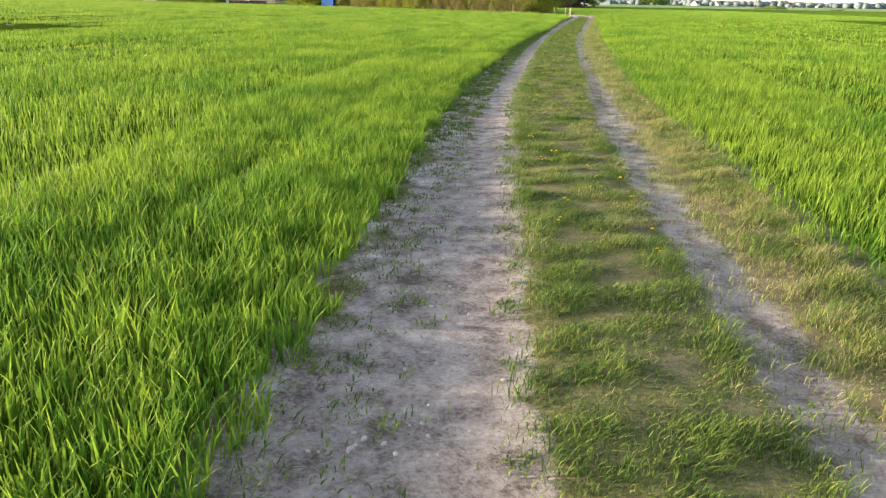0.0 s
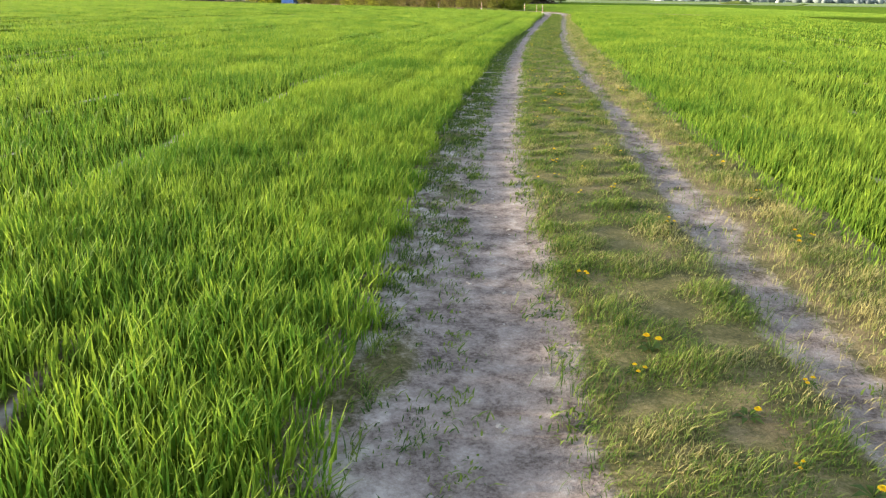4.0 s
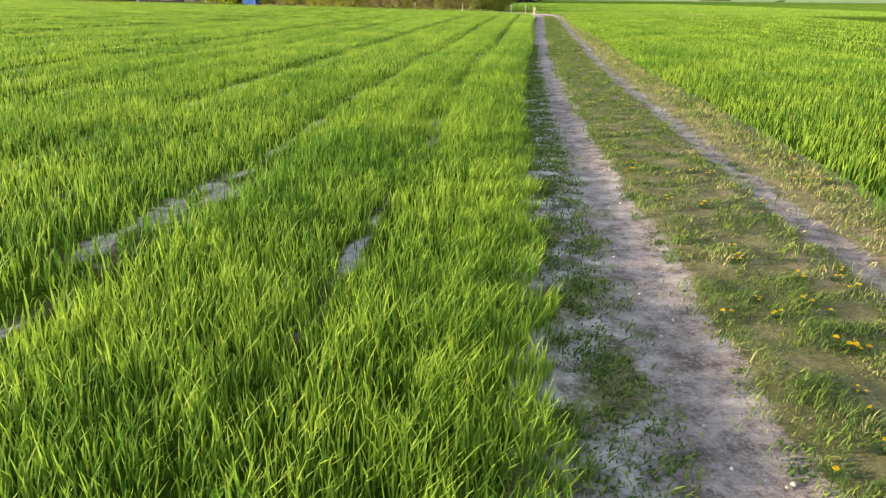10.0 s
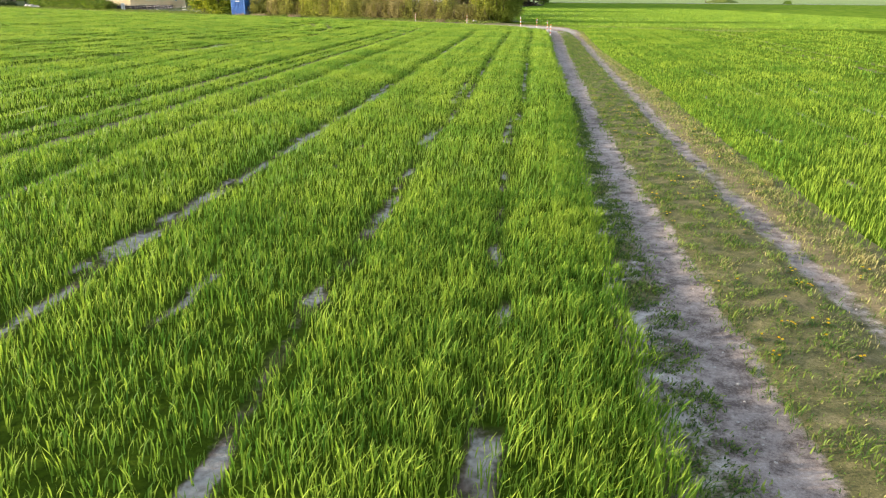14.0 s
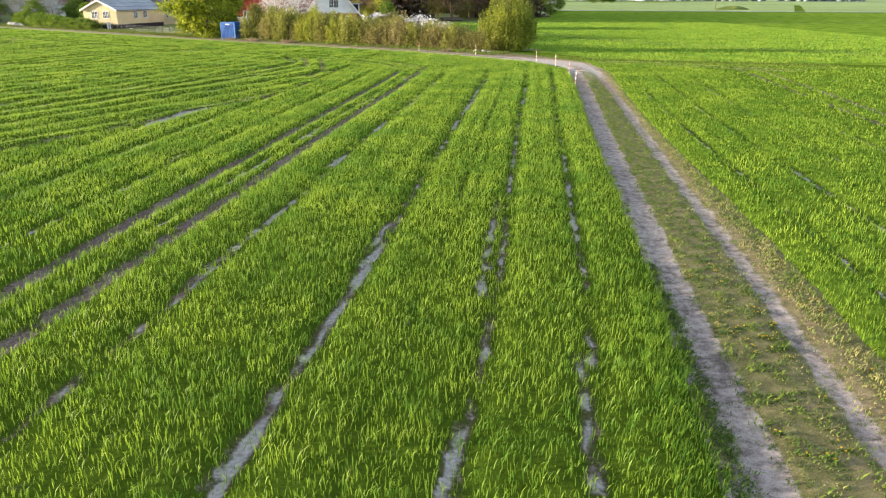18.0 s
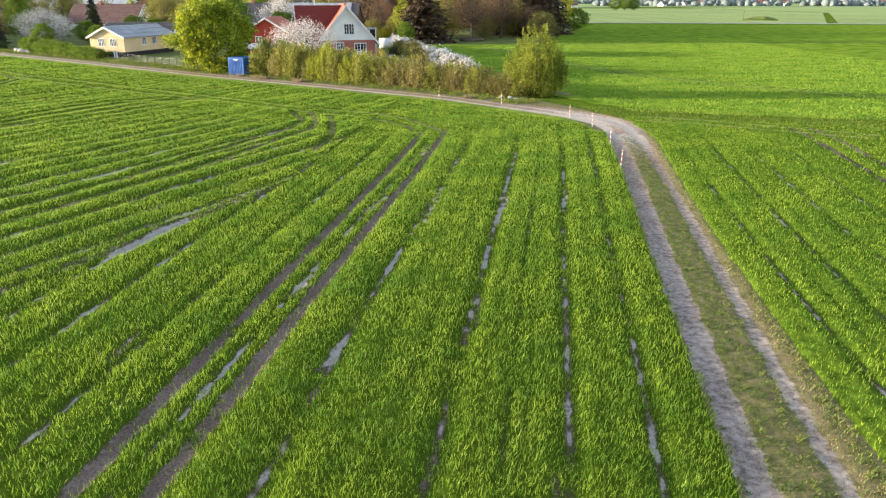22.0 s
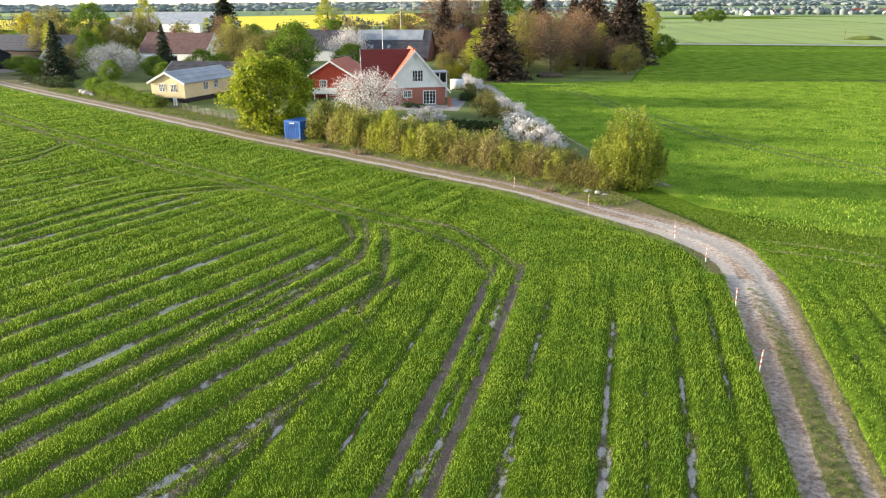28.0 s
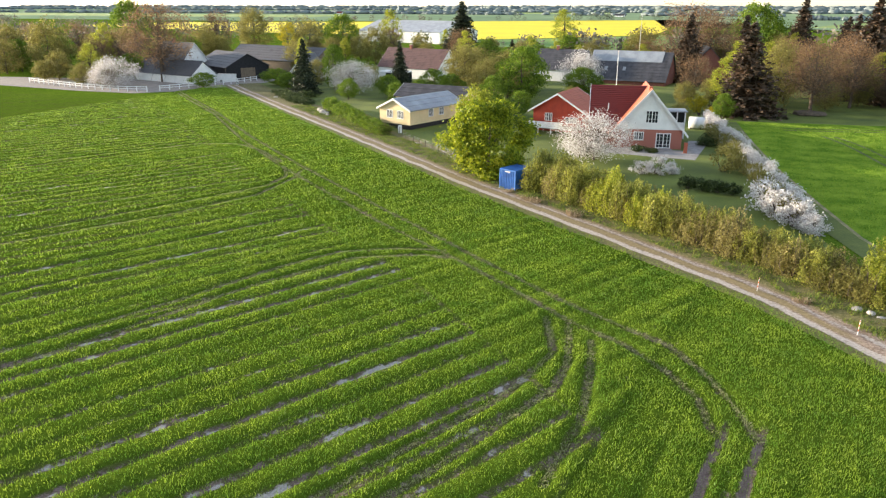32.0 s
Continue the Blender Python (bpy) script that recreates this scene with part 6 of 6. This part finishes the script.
# tramlines in the field beyond the road and across the lush field
def strips():
    runs = []
    for k in range(9):
        x = 78 + 19 * k
        runs += [[(x, 349 - 0.22 * (x - 60)), (x + 18, 700)], [(x + 2, 349 - 0.22 * (x - 60)), (x + 20.5, 700)]]
    runs += [[(13.5, 192), (16, 186), (20, 165), (26, 142), (36, 124), (60, 100)], [(15.3, 192), (18, 186), (22, 166), (28, 143), (38, 125.5), (62, 101.5)],
             [(8, 196), (60, 208), (200, 196)], [(8, 198.4), (60, 210.4), (200, 198.4)]]
    V, Q, base = [], [], 0
    for run in runs:
        p = along(run, 2.0)
        d = np.gradient(p, axis=0)
        d /= np.linalg.norm(d, axis=1)[:, None]
        nrm = np.stack([-d[:, 1], d[:, 0]], 1) * 0.22
        z = np.full(len(p), 0.075)
        V.append(np.concatenate([np.c_[p - nrm, z], np.c_[p + nrm, z]]))
        k = len(p)
        i = np.arange(k - 1)
        Q.append(np.stack([i, i + 1, i + 1 + k, i + k], 1) + base)
        base += 2 * k
    # leaves pressed flat by the wheels
    r = np.random.default_rng(95)
    sets = []
    for n_, run in enumerate(TURNS + CORNER_MARKS):
        p = along(run, 0.5)
        d = np.gradient(p, axis=0)
        d /= np.linalg.norm(d, axis=1)[:, None]
        idx = np.repeat(np.arange(len(p)), 42)
        off = r.normal(size=len(idx)) * 0.11
        xy = p[idx] + d[idx] * r.uniform(-0.3, 0.3, (len(idx), 1)) + np.stack([-d[idx][:, 1], d[idx][:, 0]], 1) * off[:, None]
        keep = r.uniform(0, 1, len(xy)) < np.clip(0.65 + 0.5 * waves(xy[:, 0], xy[:, 1], 91, 0.15), 0.15, 1)
        xy = xy[keep]
        far = np.interp(xy[:, 1], [80, 180], [1.0, 2.2])
        sets.append(blades(xy, (0.13 if run in CORNER_MARKS else 0.05) + 0.04 * r.uniform(size=len(xy)), 0.07 * far, 0.035 * far, 2.0, 970 + n_))
    m_flat = mat("pressed_leaf", (0.36, 0.35, 0.17), 0.8, var=(0.17, 0.20, 0.06), scale=0.6, fine=5, bump=0, island=0.7, translucent=0.2)
    tagged(new("pressed_crop", mesh_np("pressed_crop", *merge(sets), m_flat)), "pale cereal leaves pressed flat in tractor turning tracks", "crop", kind="stuff")
    m = mat("flattened_crop", (0.16, 0.18, 0.06), 0.95, var=(0.07, 0.09, 0.03), scale=0.3, fine=4, bump=0.3)
    tagged(new("wheel_tracks", mesh_np("wheel_tracks", np.concatenate(V), np.concatenate(Q), m)), "narrow tractor wheel tracks through the far crops", "tracks", kind="stuff")


strips()


# ---- stakes along the lane, stones ----
def build_stakes():
    first = None
    for k, (x, y) in enumerate(((2.6, 116.2), (8.4, 110.4), (13.35, 102.2), (14.15, 97.4), (13.75, 90.2), (12.5, 82.9))):
        m = Matrix.Translation((x, y, 0)) @ pose(0, 0, 0, 2.5 * math.sin(k * 2.1), 2.0 * math.cos(k * 1.7), 40 * k)
        if first:
            copy_thing(first, m)
            continue
        first = thing("marker_stake", m, "thin white marker stake with orange bands beside the lane", "stake", "lane stakes")
        z = -0.25
        for j, h in enumerate((0.6, 0.14, 0.18, 0.14, 0.18, 0.1)):
            v, f = tubes([(np.array([[0, 0, z], [0, 0, z + h * 0.5], [0, 0, z + h]]), [0.026] * 3)], 8)
            part("band" if j % 2 else "shaft", mesh_np("section", v, f, M_ORANGE if j % 2 else M_WHITE, smooth=True), first)
            z += h
        part("cap", box(-0.028, -0.028, z - 0.01, 0.028, 0.028, z + 0.02, 0.008), first, M_WHITE)


def stone_mesh(seed, s):
    bm = bmesh.new()
    bmesh.ops.create_icosphere(bm, subdivisions=2, radius=1.0)
    r = np.random.default_rng(seed)
    ph = r.uniform(0, 6, 6)
    for v in bm.verts:
        c = v.co
        k = 1 + 0.16 * math.sin(2.3 * c.x + ph[0]) + 0.14 * math.sin(2.9 * c.y + ph[1]) + 0.1 * math.sin(4.1 * c.z + ph[2]) + 0.05 * math.sin(7 * c.x + 5 * c.y + ph[3])
        v.co = Vector((c.x * s[0] * k, c.y * s[1] * k, max(c.z, -0.5) * s[2] * k))
    return bm


def build_stones():
    r = np.random.default_rng(5)
    for k, (x, y, a) in enumerate(((9.0, 114.9, 0.42), (9.75, 114.4, 0.36), (10.3, 114.0, 0.3), (-74.6, 185.6, 0.9), (-73.2, 184.2, 0.7), (-76.2, 187.2, 0.75), (-72, 183, 0.5), (-97, 203, 0.5))):
        ob = part("boulder", stone_mesh(70 + k, (a, a * 0.8, a * 0.6)), None, M_STONE, m=spot(x, y, r.uniform(0, 360), z=a * 0.2))
        tagged(ob, "rounded pale field boulder lying on the grass", "boulder", "field boulders")
    # small white flints in the ruts
    for k in range(190):
        y = 2.4 + 31 * r.uniform() ** 1.4
        x = r.uniform(smooth_at(y, T_A) + 0.1, smooth_at(y, T_B) - 0.1) if k % 3 else r.uniform(smooth_at(y, T_C), smooth_at(y, T_D) + 0.3)
        a = r.uniform(0.006, 0.017)
        if k == 0:
            x, y, a = 3.52, 13.1, 0.05
        ob = part("pebble", stone_mesh(100 + k % 6, (a, a * 0.8, a * 0.6)), None, M_STONE, m=spot(float(x), float(y), r.uniform(0, 360), z=0.022))
        tagged(ob, "small pale pebble on the sandy track", "pebble", "track pebbles")


def build_dandelions():
    m_green = mat("dandelion_green", (0.085, 0.15, 0.02), 0.6, scale=8, bump=0, translucent=0.3)
    kinds = []
    for k in range(3):
        r = np.random.default_rng(1200 + k)
        ob = thing("dandelion", spot(0, 0), "yellow flowering dandelion with a flat green leaf rosette", "flower", "dandelions")
        tips = [np.array([r.normal() * 0.05, r.normal() * 0.05, r.uniform(0.06, 0.11)]) for _ in range(1 + k)]
        for t in tips:
            v, f = tubes([(np.array([[0, 0, 0], t * [0.4, 0.4, 0.6], t]), [0.0035, 0.003, 0.0028])], 5)
            st = part("stem", mesh_np("stem", v, f, m_green, smooth=True), ob)
            V, Fq = [], []
            n = 18
            for ring, (rad, up) in enumerate(((0.026, 0.0), (0.019, 0.008), (0.011, 0.012))):
                for a in np.linspace(0, 2 * np.pi, n, endpoint=False) + ring * 0.3:
                    d, s = np.array([math.cos(a), math.sin(a), 0]), np.array([-math.sin(a), math.cos(a), 0])
                    b = len(V)
                    V += [t + [0, 0, up * 0.4], t + d * rad * 0.7 - s * rad * 0.22 + [0, 0, up + 0.003], t + d * rad + [0, 0, up], t + d * rad * 0.7 + s * rad * 0.22 + [0, 0, up + 0.003]]
                    Fq.append([b, b + 1, b + 2, b + 3])
            part("flower_head", mesh_np("flower_head", np.array(V), np.array(Fq), M_DANDELION), st)
        V, Fq = [], []
        for a in np.linspace(0, 2 * np.pi, 8, endpoint=False) + r.uniform(-0.2, 0.2, 8):
            L = r.uniform(0.07, 0.13)
            d, s = np.array([math.cos(a), math.sin(a), 0]), np.array([-math.sin(a), math.cos(a), 0])
            b = len(V)
            V += [np.array([0, 0, 0.005]), d * L * 0.55 - s * 0.018 + [0, 0, 0.035], d * L + [0, 0, 0.015], d * L * 0.55 + s * 0.018 + [0, 0, 0.035]]
            Fq.append([b, b + 1, b + 2, b + 3])
        part("leaf_rosette", mesh_np("leaf_rosette", np.array(V), np.array(Fq), m_green), ob)
        kinds.append(ob)
    r = np.random.default_rng(1300)
    placed = [False] * 3
    n = 0
    while n < 210:
        y = r.uniform(2.6, 48)
        b_, c, d, e = (float(smooth_at(y, k)) for k in (T_B, T_C, T_D, T_E))
        x = r.uniform(b_ + 0.06, c - 0.02) if r.uniform() < 0.7 else r.uniform(d + 0.25, e)
        clump = float(waves(np.array([x]), np.array([y]), 71, 0.16)[0])
        if clump < r.uniform(-0.9, 0.8) or (y < 9 and r.uniform() < 0.55):
            continue
        k = n % 3
        m = spot(x, y, r.uniform(0, 360), r.uniform(0.6, 1.05), z=0.045)
        if placed[k]:
            copy_thing(kinds[k], m)
        else:
            kinds[k].matrix_basis = m
            placed[k] = True
        n += 1


build_stakes()
build_stones()
build_dandelions()


# ---- fences, flagpole, small sheds ----
def rail_fence(points, label):
    ob = thing("rail_fence", Matrix(), label, "fence", "white paddock fences")
    p = along(points, 2.6)
    for a in p:
        part("post", box(a[0] - 0.09, a[1] - 0.09, -0.2, a[0] + 0.09, a[1] + 0.09, 1.35, 0.02), ob, M_WHITE)
    for a, b in zip(p[:-1], p[1:]):
        d = b - a
        n = math.hypot(*d)
        m = spot(a[0], a[1], math.degrees(math.atan2(d[1], d[0])))
        for z in (0.6, 1.1):
            part("rail", box(0.06, -0.115, z, n - 0.06, -0.07, z + 0.15), ob, M_WHITE, m=m)


def wire_fence():
    ob = thing("wire_fence", Matrix(), "grey wire mesh fence on thin posts along the lane", "fence")
    p = along([(-50.5, 169), (-46.4, 163.0), (-38, 156), (-31.0, 148.2)], 2.2)
    for k, a in enumerate(p):
        part("post", box(a[0] - 0.04, a[1] - 0.04, -0.2, a[0] + 0.04, a[1] + 0.04, 1.15), ob, M_TIMBER)
    for z in (0.25, 0.55, 0.85, 1.08):
        v, f = tubes([(np.c_[p, np.full(len(p), z)], np.full(len(p), 0.008))], 4)
        part("wire", mesh_np("wire", v, f, M_METAL), ob)
    g = thing("gate_post", spot(-50.9, 170.0, 40), "short white gate post at the fence end", "post")
    part("post", box(-0.3, -0.12, -0.1, 0.3, 0.12, 1.25, 0.03), g, M_WHITE)


def flagpole():
    for x, y, h in ((-19.2, 189, 12.6), (-29, 300, 17)):
        ob = thing("flagpole", spot(x, y), "white tapered flagpole without a flag", "flagpole", "flagpoles")
        v, f = tubes([(np.array([[0, 0, -0.2], [0, 0, h * 0.5], [0, 0, h]]), [0.09, 0.075, 0.045])], 8)
        part("pole", mesh_np("pole", v, f, M_WHITE, smooth=True), ob)
        part("knob", box(-0.1, -0.1, h, 0.1, 0.1, h + 0.2, 0.06), ob, M_WHITE)


rail_fence([(-178, 207), (-165, 203.5), (-150, 200), (-137, 199.3), (-131, 202)], "white two-rail paddock fence along the farm road")
rail_fence([(-131, 204), (-128, 212), (-124.5, 224), (-124, 236)], "white two-rail paddock fence beside the farmyard")
wire_fence()
flagpole()


# ---- farm and neighbour buildings ----
def build_farm():
    g = gable_house
    a = g("black_barn", "black boarded barn with grey roof", spot(-128.5, 236.5, 62), 13, 20, 3.6, 7.0, M_BLACKW, M_ROOFDARK, category="barn", courses=6)
    part("door", box(-2.2, -0.06, 0, 2.2, -0.01, 3.2), a, M_TIMBER)
    wl = thing("farm_wall", spot(-130, 228.5, 10), "white limewashed yard wall", "wall")
    part("wall", box(-8, -0.2, -0.1, 3, 0.2, 2.1, 0.04), wl, M_WHITE)
    part("coping", box(-8.1, -0.28, 2.1, 3.1, 0.28, 2.2), wl, M_STONE)
    b = g("stable", "white stable with mossy dark tiled roof", spot(-133, 223, 78), 8.0, 24, 2.4, 5.6, M_WHITE, M_ROOFDARK, category="barn", courses=8)
    for k in range(3):
        window(b, 6 + 6 * k, 1.1, 0.9, 0.8, 2, 1, at=Matrix.Translation((-4.25, 0, 0)) @ pose(0, 0, 0, 0, 0, -90))
    g("farmhouse", "white farmhouse with grey roof and chimneys behind the big tree", spot(-146, 236, 70), 9, 18, 4.0, 9.5, M_WHITE, M_ROOFDARK, chimney=True, verge=M_WHITE)
    g("long_barn", "long low barn with grey roof", spot(-118, 262, 75), 11, 40, 3.6, 7.4, M_TIMBER, M_ROOFDARK, category="barn", courses=6)
    n1 = g("white_house", "white gabled house with dark roof", spot(-112.5, 240, 18), 7, 13, 2.6, 6.8, M_WHITE, M_ROOFDARK, verge=M_WHITE)
    window(n1, 0, 3.4, 1.0, 1.1, 2, 2)
    bh = g("brown_roof_house", "long white house with brown tiled roof", spot(-76, 257.5, 74), 10, 22, 3.2, 8.0, M_WHITE, M_ROOFBROWN, verge=M_WHITE, courses=12, chimney=True)
    window(bh, 0, 4.3, 1.2, 1.3, 2, 2)
    cp = thing("carport", spot(-87, 243), "flat white-edged carport before the brown-roofed house", "carport")
    part("roof", box(-4, 0, 2.6, 4, 5, 2.95, 0.03), cp, M_WHITE)
    for px in (-3.8, 0, 3.8):
        part("post", box(px - 0.08, 0.1, -0.1, px + 0.08, 0.26, 2.6), cp, M_WHITE)
    part("back_wall", box(-3.9, 4.8, -0.1, 3.9, 5, 2.6), cp, M_BLACKW)
    w = g("warehouse", "large pale warehouse with grey sheet roof", spot(-146, 456, 72), 34, 62, 6.0, 11.5, M_WHITE, M_ROOFGREY, category="warehouse", courses=3, over=0.5)
    part("door", box(-2, -0.08, 0, 2.5, -0.02, 4.5), w, M_ROOFGREY)
    # dark barn behind the brick house
    d = g("slate_barn", "dark slate barn with pale ridge sheets", spot(-16.5, 268, 83), 14, 21, 1.3, 8.0, M_BRICK, M_ROOFDARK, category="barn", courses=10)
    part("ridge_sheet", prism([(-2.6, 5.75), (0, 8.35), (0, 8.15), (-2.6, 5.5)], "y", 2, 21.4), d, M_ROOFGREY, "pale blue-grey corrugated ridge sheet")
    part("rooflight", prism([(-4.9, 3.6), (-4.1, 4.4), (-4.1, 4.25), (-4.9, 3.45)], "y", 11, 11.8), d, M_ROOFGREY)
    part("rooflight", prism([(-4.9, 3.6), (-4.1, 4.4), (-4.1, 4.25), (-4.9, 3.45)], "y", 16, 16.8), d, M_ROOFGREY)
    g("grey_house", "house with dark grey roof behind the green trees", spot(-39, 268, 80), 10, 14, 3.4, 8.2, M_WHITE, M_ROOFDARK, chimney=True)
    g("brick_barn", "brown brick barn with ivy and dark roof", spot(-7.5, 276, 10), 10, 14, 4.0, 9.2, M_BRICK, M_ROOFDARK, category="barn")
    s = thing("garden_shed", spot(22.5, 244, 8), "small timber shed with pale sloping roof", "shed")
    part("wall", box(-2.1, 0, -0.1, 2.1, 2.6, 2.3), s, M_TIMBER)
    part("roof", prism([(-0.25, 2.62), (2.85, 2.3), (2.85, 2.42), (-0.25, 2.74)], "x", -2.35, 2.35), s, M_ROOFGREY)
    part("door", box(-0.4, -0.05, 0, 0.5, -0.01, 1.95), s, M_BLACKW)
    t = thing("oil_tank", spot(-5.8, 192.5), "white covered tank beside the conservatory", "tank")
    v, f = tubes([(np.array([[-1.3, 0, 1.0], [-1.25, 0, 1.0], [0, 0, 1.0], [1.25, 0, 1.0], [1.3, 0, 1.0]]), [0.05, 1.0, 1.05, 1.0, 0.05])], 16)
    part("body", mesh_np("body", v, f, M_WHITE, smooth=True), t)
    for px in (-0.8, 0.8):
        part("foot", box(px - 0.1, -0.7, -0.1, px + 0.1, 0.7, 0.35), t, M_PLINTH)
    c = thing("brick_pillar", spot(-6.0, 169.3), "low orange brick pillar on the terrace corner", "pillar")
    part("pillar", box(-0.25, -0.25, 0, 0.25, 0.25, 1.5, 0.03), c, M_ROOFORANGE)
    mound = part("root_mound", stone_mesh(200, (3.0, 2.2, 0.9)), None, M_BARK, m=spot(13.8, 218.3, z=0.2))
    tagged(mound, "brown mound of roots and cut branches round a tree", "mound")
    heap = part("field_mound", stone_mesh(201, (7, 4, 1.3)), None, M_LAWN, m=spot(152, 372, z=0.3))
    tagged(heap, "grassy mound with stones in the pale field", "mound")
    sg = thing("signpost", spot(143, 366), "slim post beside the field mound", "post")
    part("post", box(-0.12, -0.12, -0.1, 0.12, 0.12, 4.2, 0.03), sg, M_TIMBER)


build_farm()


# ---- the distance: woods, hamlets and wind turbines ----
def far_woods():
    # haze is mixed into both leaf colours, greyer than the near trees
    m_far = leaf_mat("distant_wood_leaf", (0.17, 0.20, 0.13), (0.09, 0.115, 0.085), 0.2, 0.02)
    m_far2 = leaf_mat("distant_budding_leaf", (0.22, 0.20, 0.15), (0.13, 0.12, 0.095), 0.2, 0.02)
    r = np.random.default_rng(77)
    sets = {0: [], 1: []}

    def line(x0, y0, x1, y1, n, h, w, which, leaf=0.95, per=150):
        for k in range(n):
            f = r.uniform()
            hh = h * r.uniform(0.5, 1.15)
            c = np.array([x0 + (x1 - x0) * f + r.normal() * w, y0 + (y1 - y0) * f + r.normal() * w, hh * 0.5])
            d = r.normal(size=(per, 3))
            d /= np.linalg.norm(d, axis=1)[:, None]
            p = c + d * np.array([hh * 0.55, hh * 0.55, hh * 0.5]) * r.uniform(0.5, 1, (per, 1))
            p[:, 2] = np.maximum(p[:, 2], 0.2)
            sets[which].append(leaf_quads(p, leaf * hh / 10, r))

    line(-800, 640, -260, 520, 40, 11, 12, 1)
    line(-330, 420, -225, 470, 22, 12, 14, 0)
    line(-640, 830, -330, 1030, 26, 9, 8, 1)
    line(-330, 1030, -90, 1240, 26, 10, 10, 0)
    line(-420, 300, -235, 262, 40, 13, 14, 0)
    line(-420, 350, -235, 330, 30, 13, 18, 1)
    line(-110, 380, -30, 400, 12, 8, 10, 1)
    line(-40, 330, 40, 335, 16, 13, 10, 1)
    line(-200, 380, -140, 372, 10, 9, 8, 0)
    # rounded wood masses farther out
    ang = np.linspace(0, 2 * np.pi, 7, endpoint=False)
    solid = []

    def mass(x0, y0, x1, y1, n, h, w, groups=9):
        heart = r.uniform(0, 1, groups)
        for k in range(n):
            f = np.clip(heart[k % groups] + r.normal() * 0.035, 0, 1) if r.uniform() < 0.8 else r.uniform()
            hh = h * r.uniform(0.5, 0.95)
            ww = hh * (r.uniform(0.45, 0.9) if y0 < 1400 else r.uniform(0.8, 2.0))
            cx, cy = x0 + (x1 - x0) * f + r.normal() * w, y0 + (y1 - y0) * f + r.normal() * w
            rings = [np.stack([cx + ww * q * np.cos(ang) * r.uniform(0.7, 1.3, 7), cy + ww * q * np.sin(ang) * r.uniform(0.7, 1.3, 7), z * hh * r.uniform(0.85, 1.12, 7)], 1) for q, z in ((0.7, 0.0), (1.0, 0.4), (0.75, 0.78), (0.15, 1.0))]
            i, j = np.meshgrid(np.arange(7), np.arange(3))
            q = np.stack([j * 7 + i, j * 7 + (i + 1) % 7, (j + 1) * 7 + (i + 1) % 7, (j + 1) * 7 + i], -1).reshape(-1, 4)
            solid.append((np.concatenate(rings), q))

    mass(230, 930, 520, 900, 150, 8, 10, 6)
    mass(540, 780, 1300, 560, 240, 8, 14, 9)
    mass(-2600, 1500, -600, 1750, 520, 9, 14, 14)
    mass(-700, 1720, 60, 1650, 150, 8, 12, 6)
    mass(100, 1300, 1200, 1150, 260, 8, 10, 8)
    mass(-900, 2300, 1700, 2350, 640, 11, 22, 14)
    mass(-4200, 2600, -900, 3000, 420, 13, 34, 14)
    mass(-1200, 3300, 3200, 3300, 800, 14, 36, 16)
    mass(-4500, 3900, 4200, 4100, 1500, 22, 50, 22)
    V, Q, base = [], [], 0
    for v, q in solid:
        V.append(v)
        Q.append(q + base)
        base += len(v)
    # blue-grey haze put into the base colour of the wood masses
    m_mass = mat("haze_tinted_far_wood", (0.22, 0.26, 0.25), 1.0, var=(0.15, 0.18, 0.18), scale=0.02, fine=0.3, bump=0.3, island=0.4, spec=0.0)
    tagged(new("horizon_woods", mesh_np("horizon_woods", np.concatenate(V), np.concatenate(Q), m_mass, smooth=True)), "woods along the horizon tinted blue-grey for haze", "woods", kind="stuff")
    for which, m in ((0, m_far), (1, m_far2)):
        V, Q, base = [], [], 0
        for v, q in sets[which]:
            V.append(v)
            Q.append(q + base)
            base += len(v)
        tagged(new("distant_woods", mesh_np("distant_woods", np.concatenate(V), np.concatenate(Q), m)), "distant hedgerows and woods tinted for haze along the horizon", "woods", kind="stuff")
    # hamlets
    for k in range(34):
        if k < 14:
            x, y = r.uniform(240, 760), r.uniform(880, 1000)
        elif k < 30:
            x, y = r.uniform(700, 1500), r.uniform(600, 900)
        else:
            x, y = r.uniform(-1500, 600), r.uniform(1250, 2100)
        roof = (M_ROOFDARK, M_ROOFRED, M_ROOFBROWN)[k % 3]
        gable_house("distant_house", "distant white farmhouse among trees", spot(x, y, r.uniform(0, 180)), 7, r.uniform(9, 18), 2.4, 5.6, M_WHITE, roof, courses=1)
    gable_house("distant_hall", "long low pinkish farm building beyond the road", spot(128, 640, 84), 14, 46, 4, 7, M_WHITE, M_ROOFBROWN, category="barn", courses=1)
    # wind turbines
    first = None
    for x, y, s in ((-1177, 2608, 1.0), (-1010, 2900, 1.0), (-820, 2500, 0.8), (-1500, 3000, 1.1), (-640, 3100, 1.0)):
        if first:
            copy_thing(first, spot(x, y, 20, s))
            continue
        first = thing("wind_turbine", spot(x, y, 20, s), "white three-bladed wind turbine on the horizon", "turbine", "wind turbines")
        v, f = tubes([(np.array([[0, 0, 0], [0, 0, 25], [0, 0, 50]]), [1.6, 1.3, 0.9])], 8)
        part("tower", mesh_np("tower", v, f, M_WHITE, smooth=True), first)
        part("nacelle", box(-1.2, -3, 49.5, 1.2, 2.5, 52, 0.4), first, M_WHITE)
        for a in (90, 210, 330):
            d = np.array([math.cos(radians(a)), 0, math.sin(radians(a))])
            o = np.array([0, -3.3, 51])
            v, f = tubes([(np.array([o, o + d * 6, o + d * 22]), [0.5, 1.0, 0.15])], 5)
            part("blade", mesh_np("blade", v, f, M_WHITE, smooth=True), first)


far_woods()
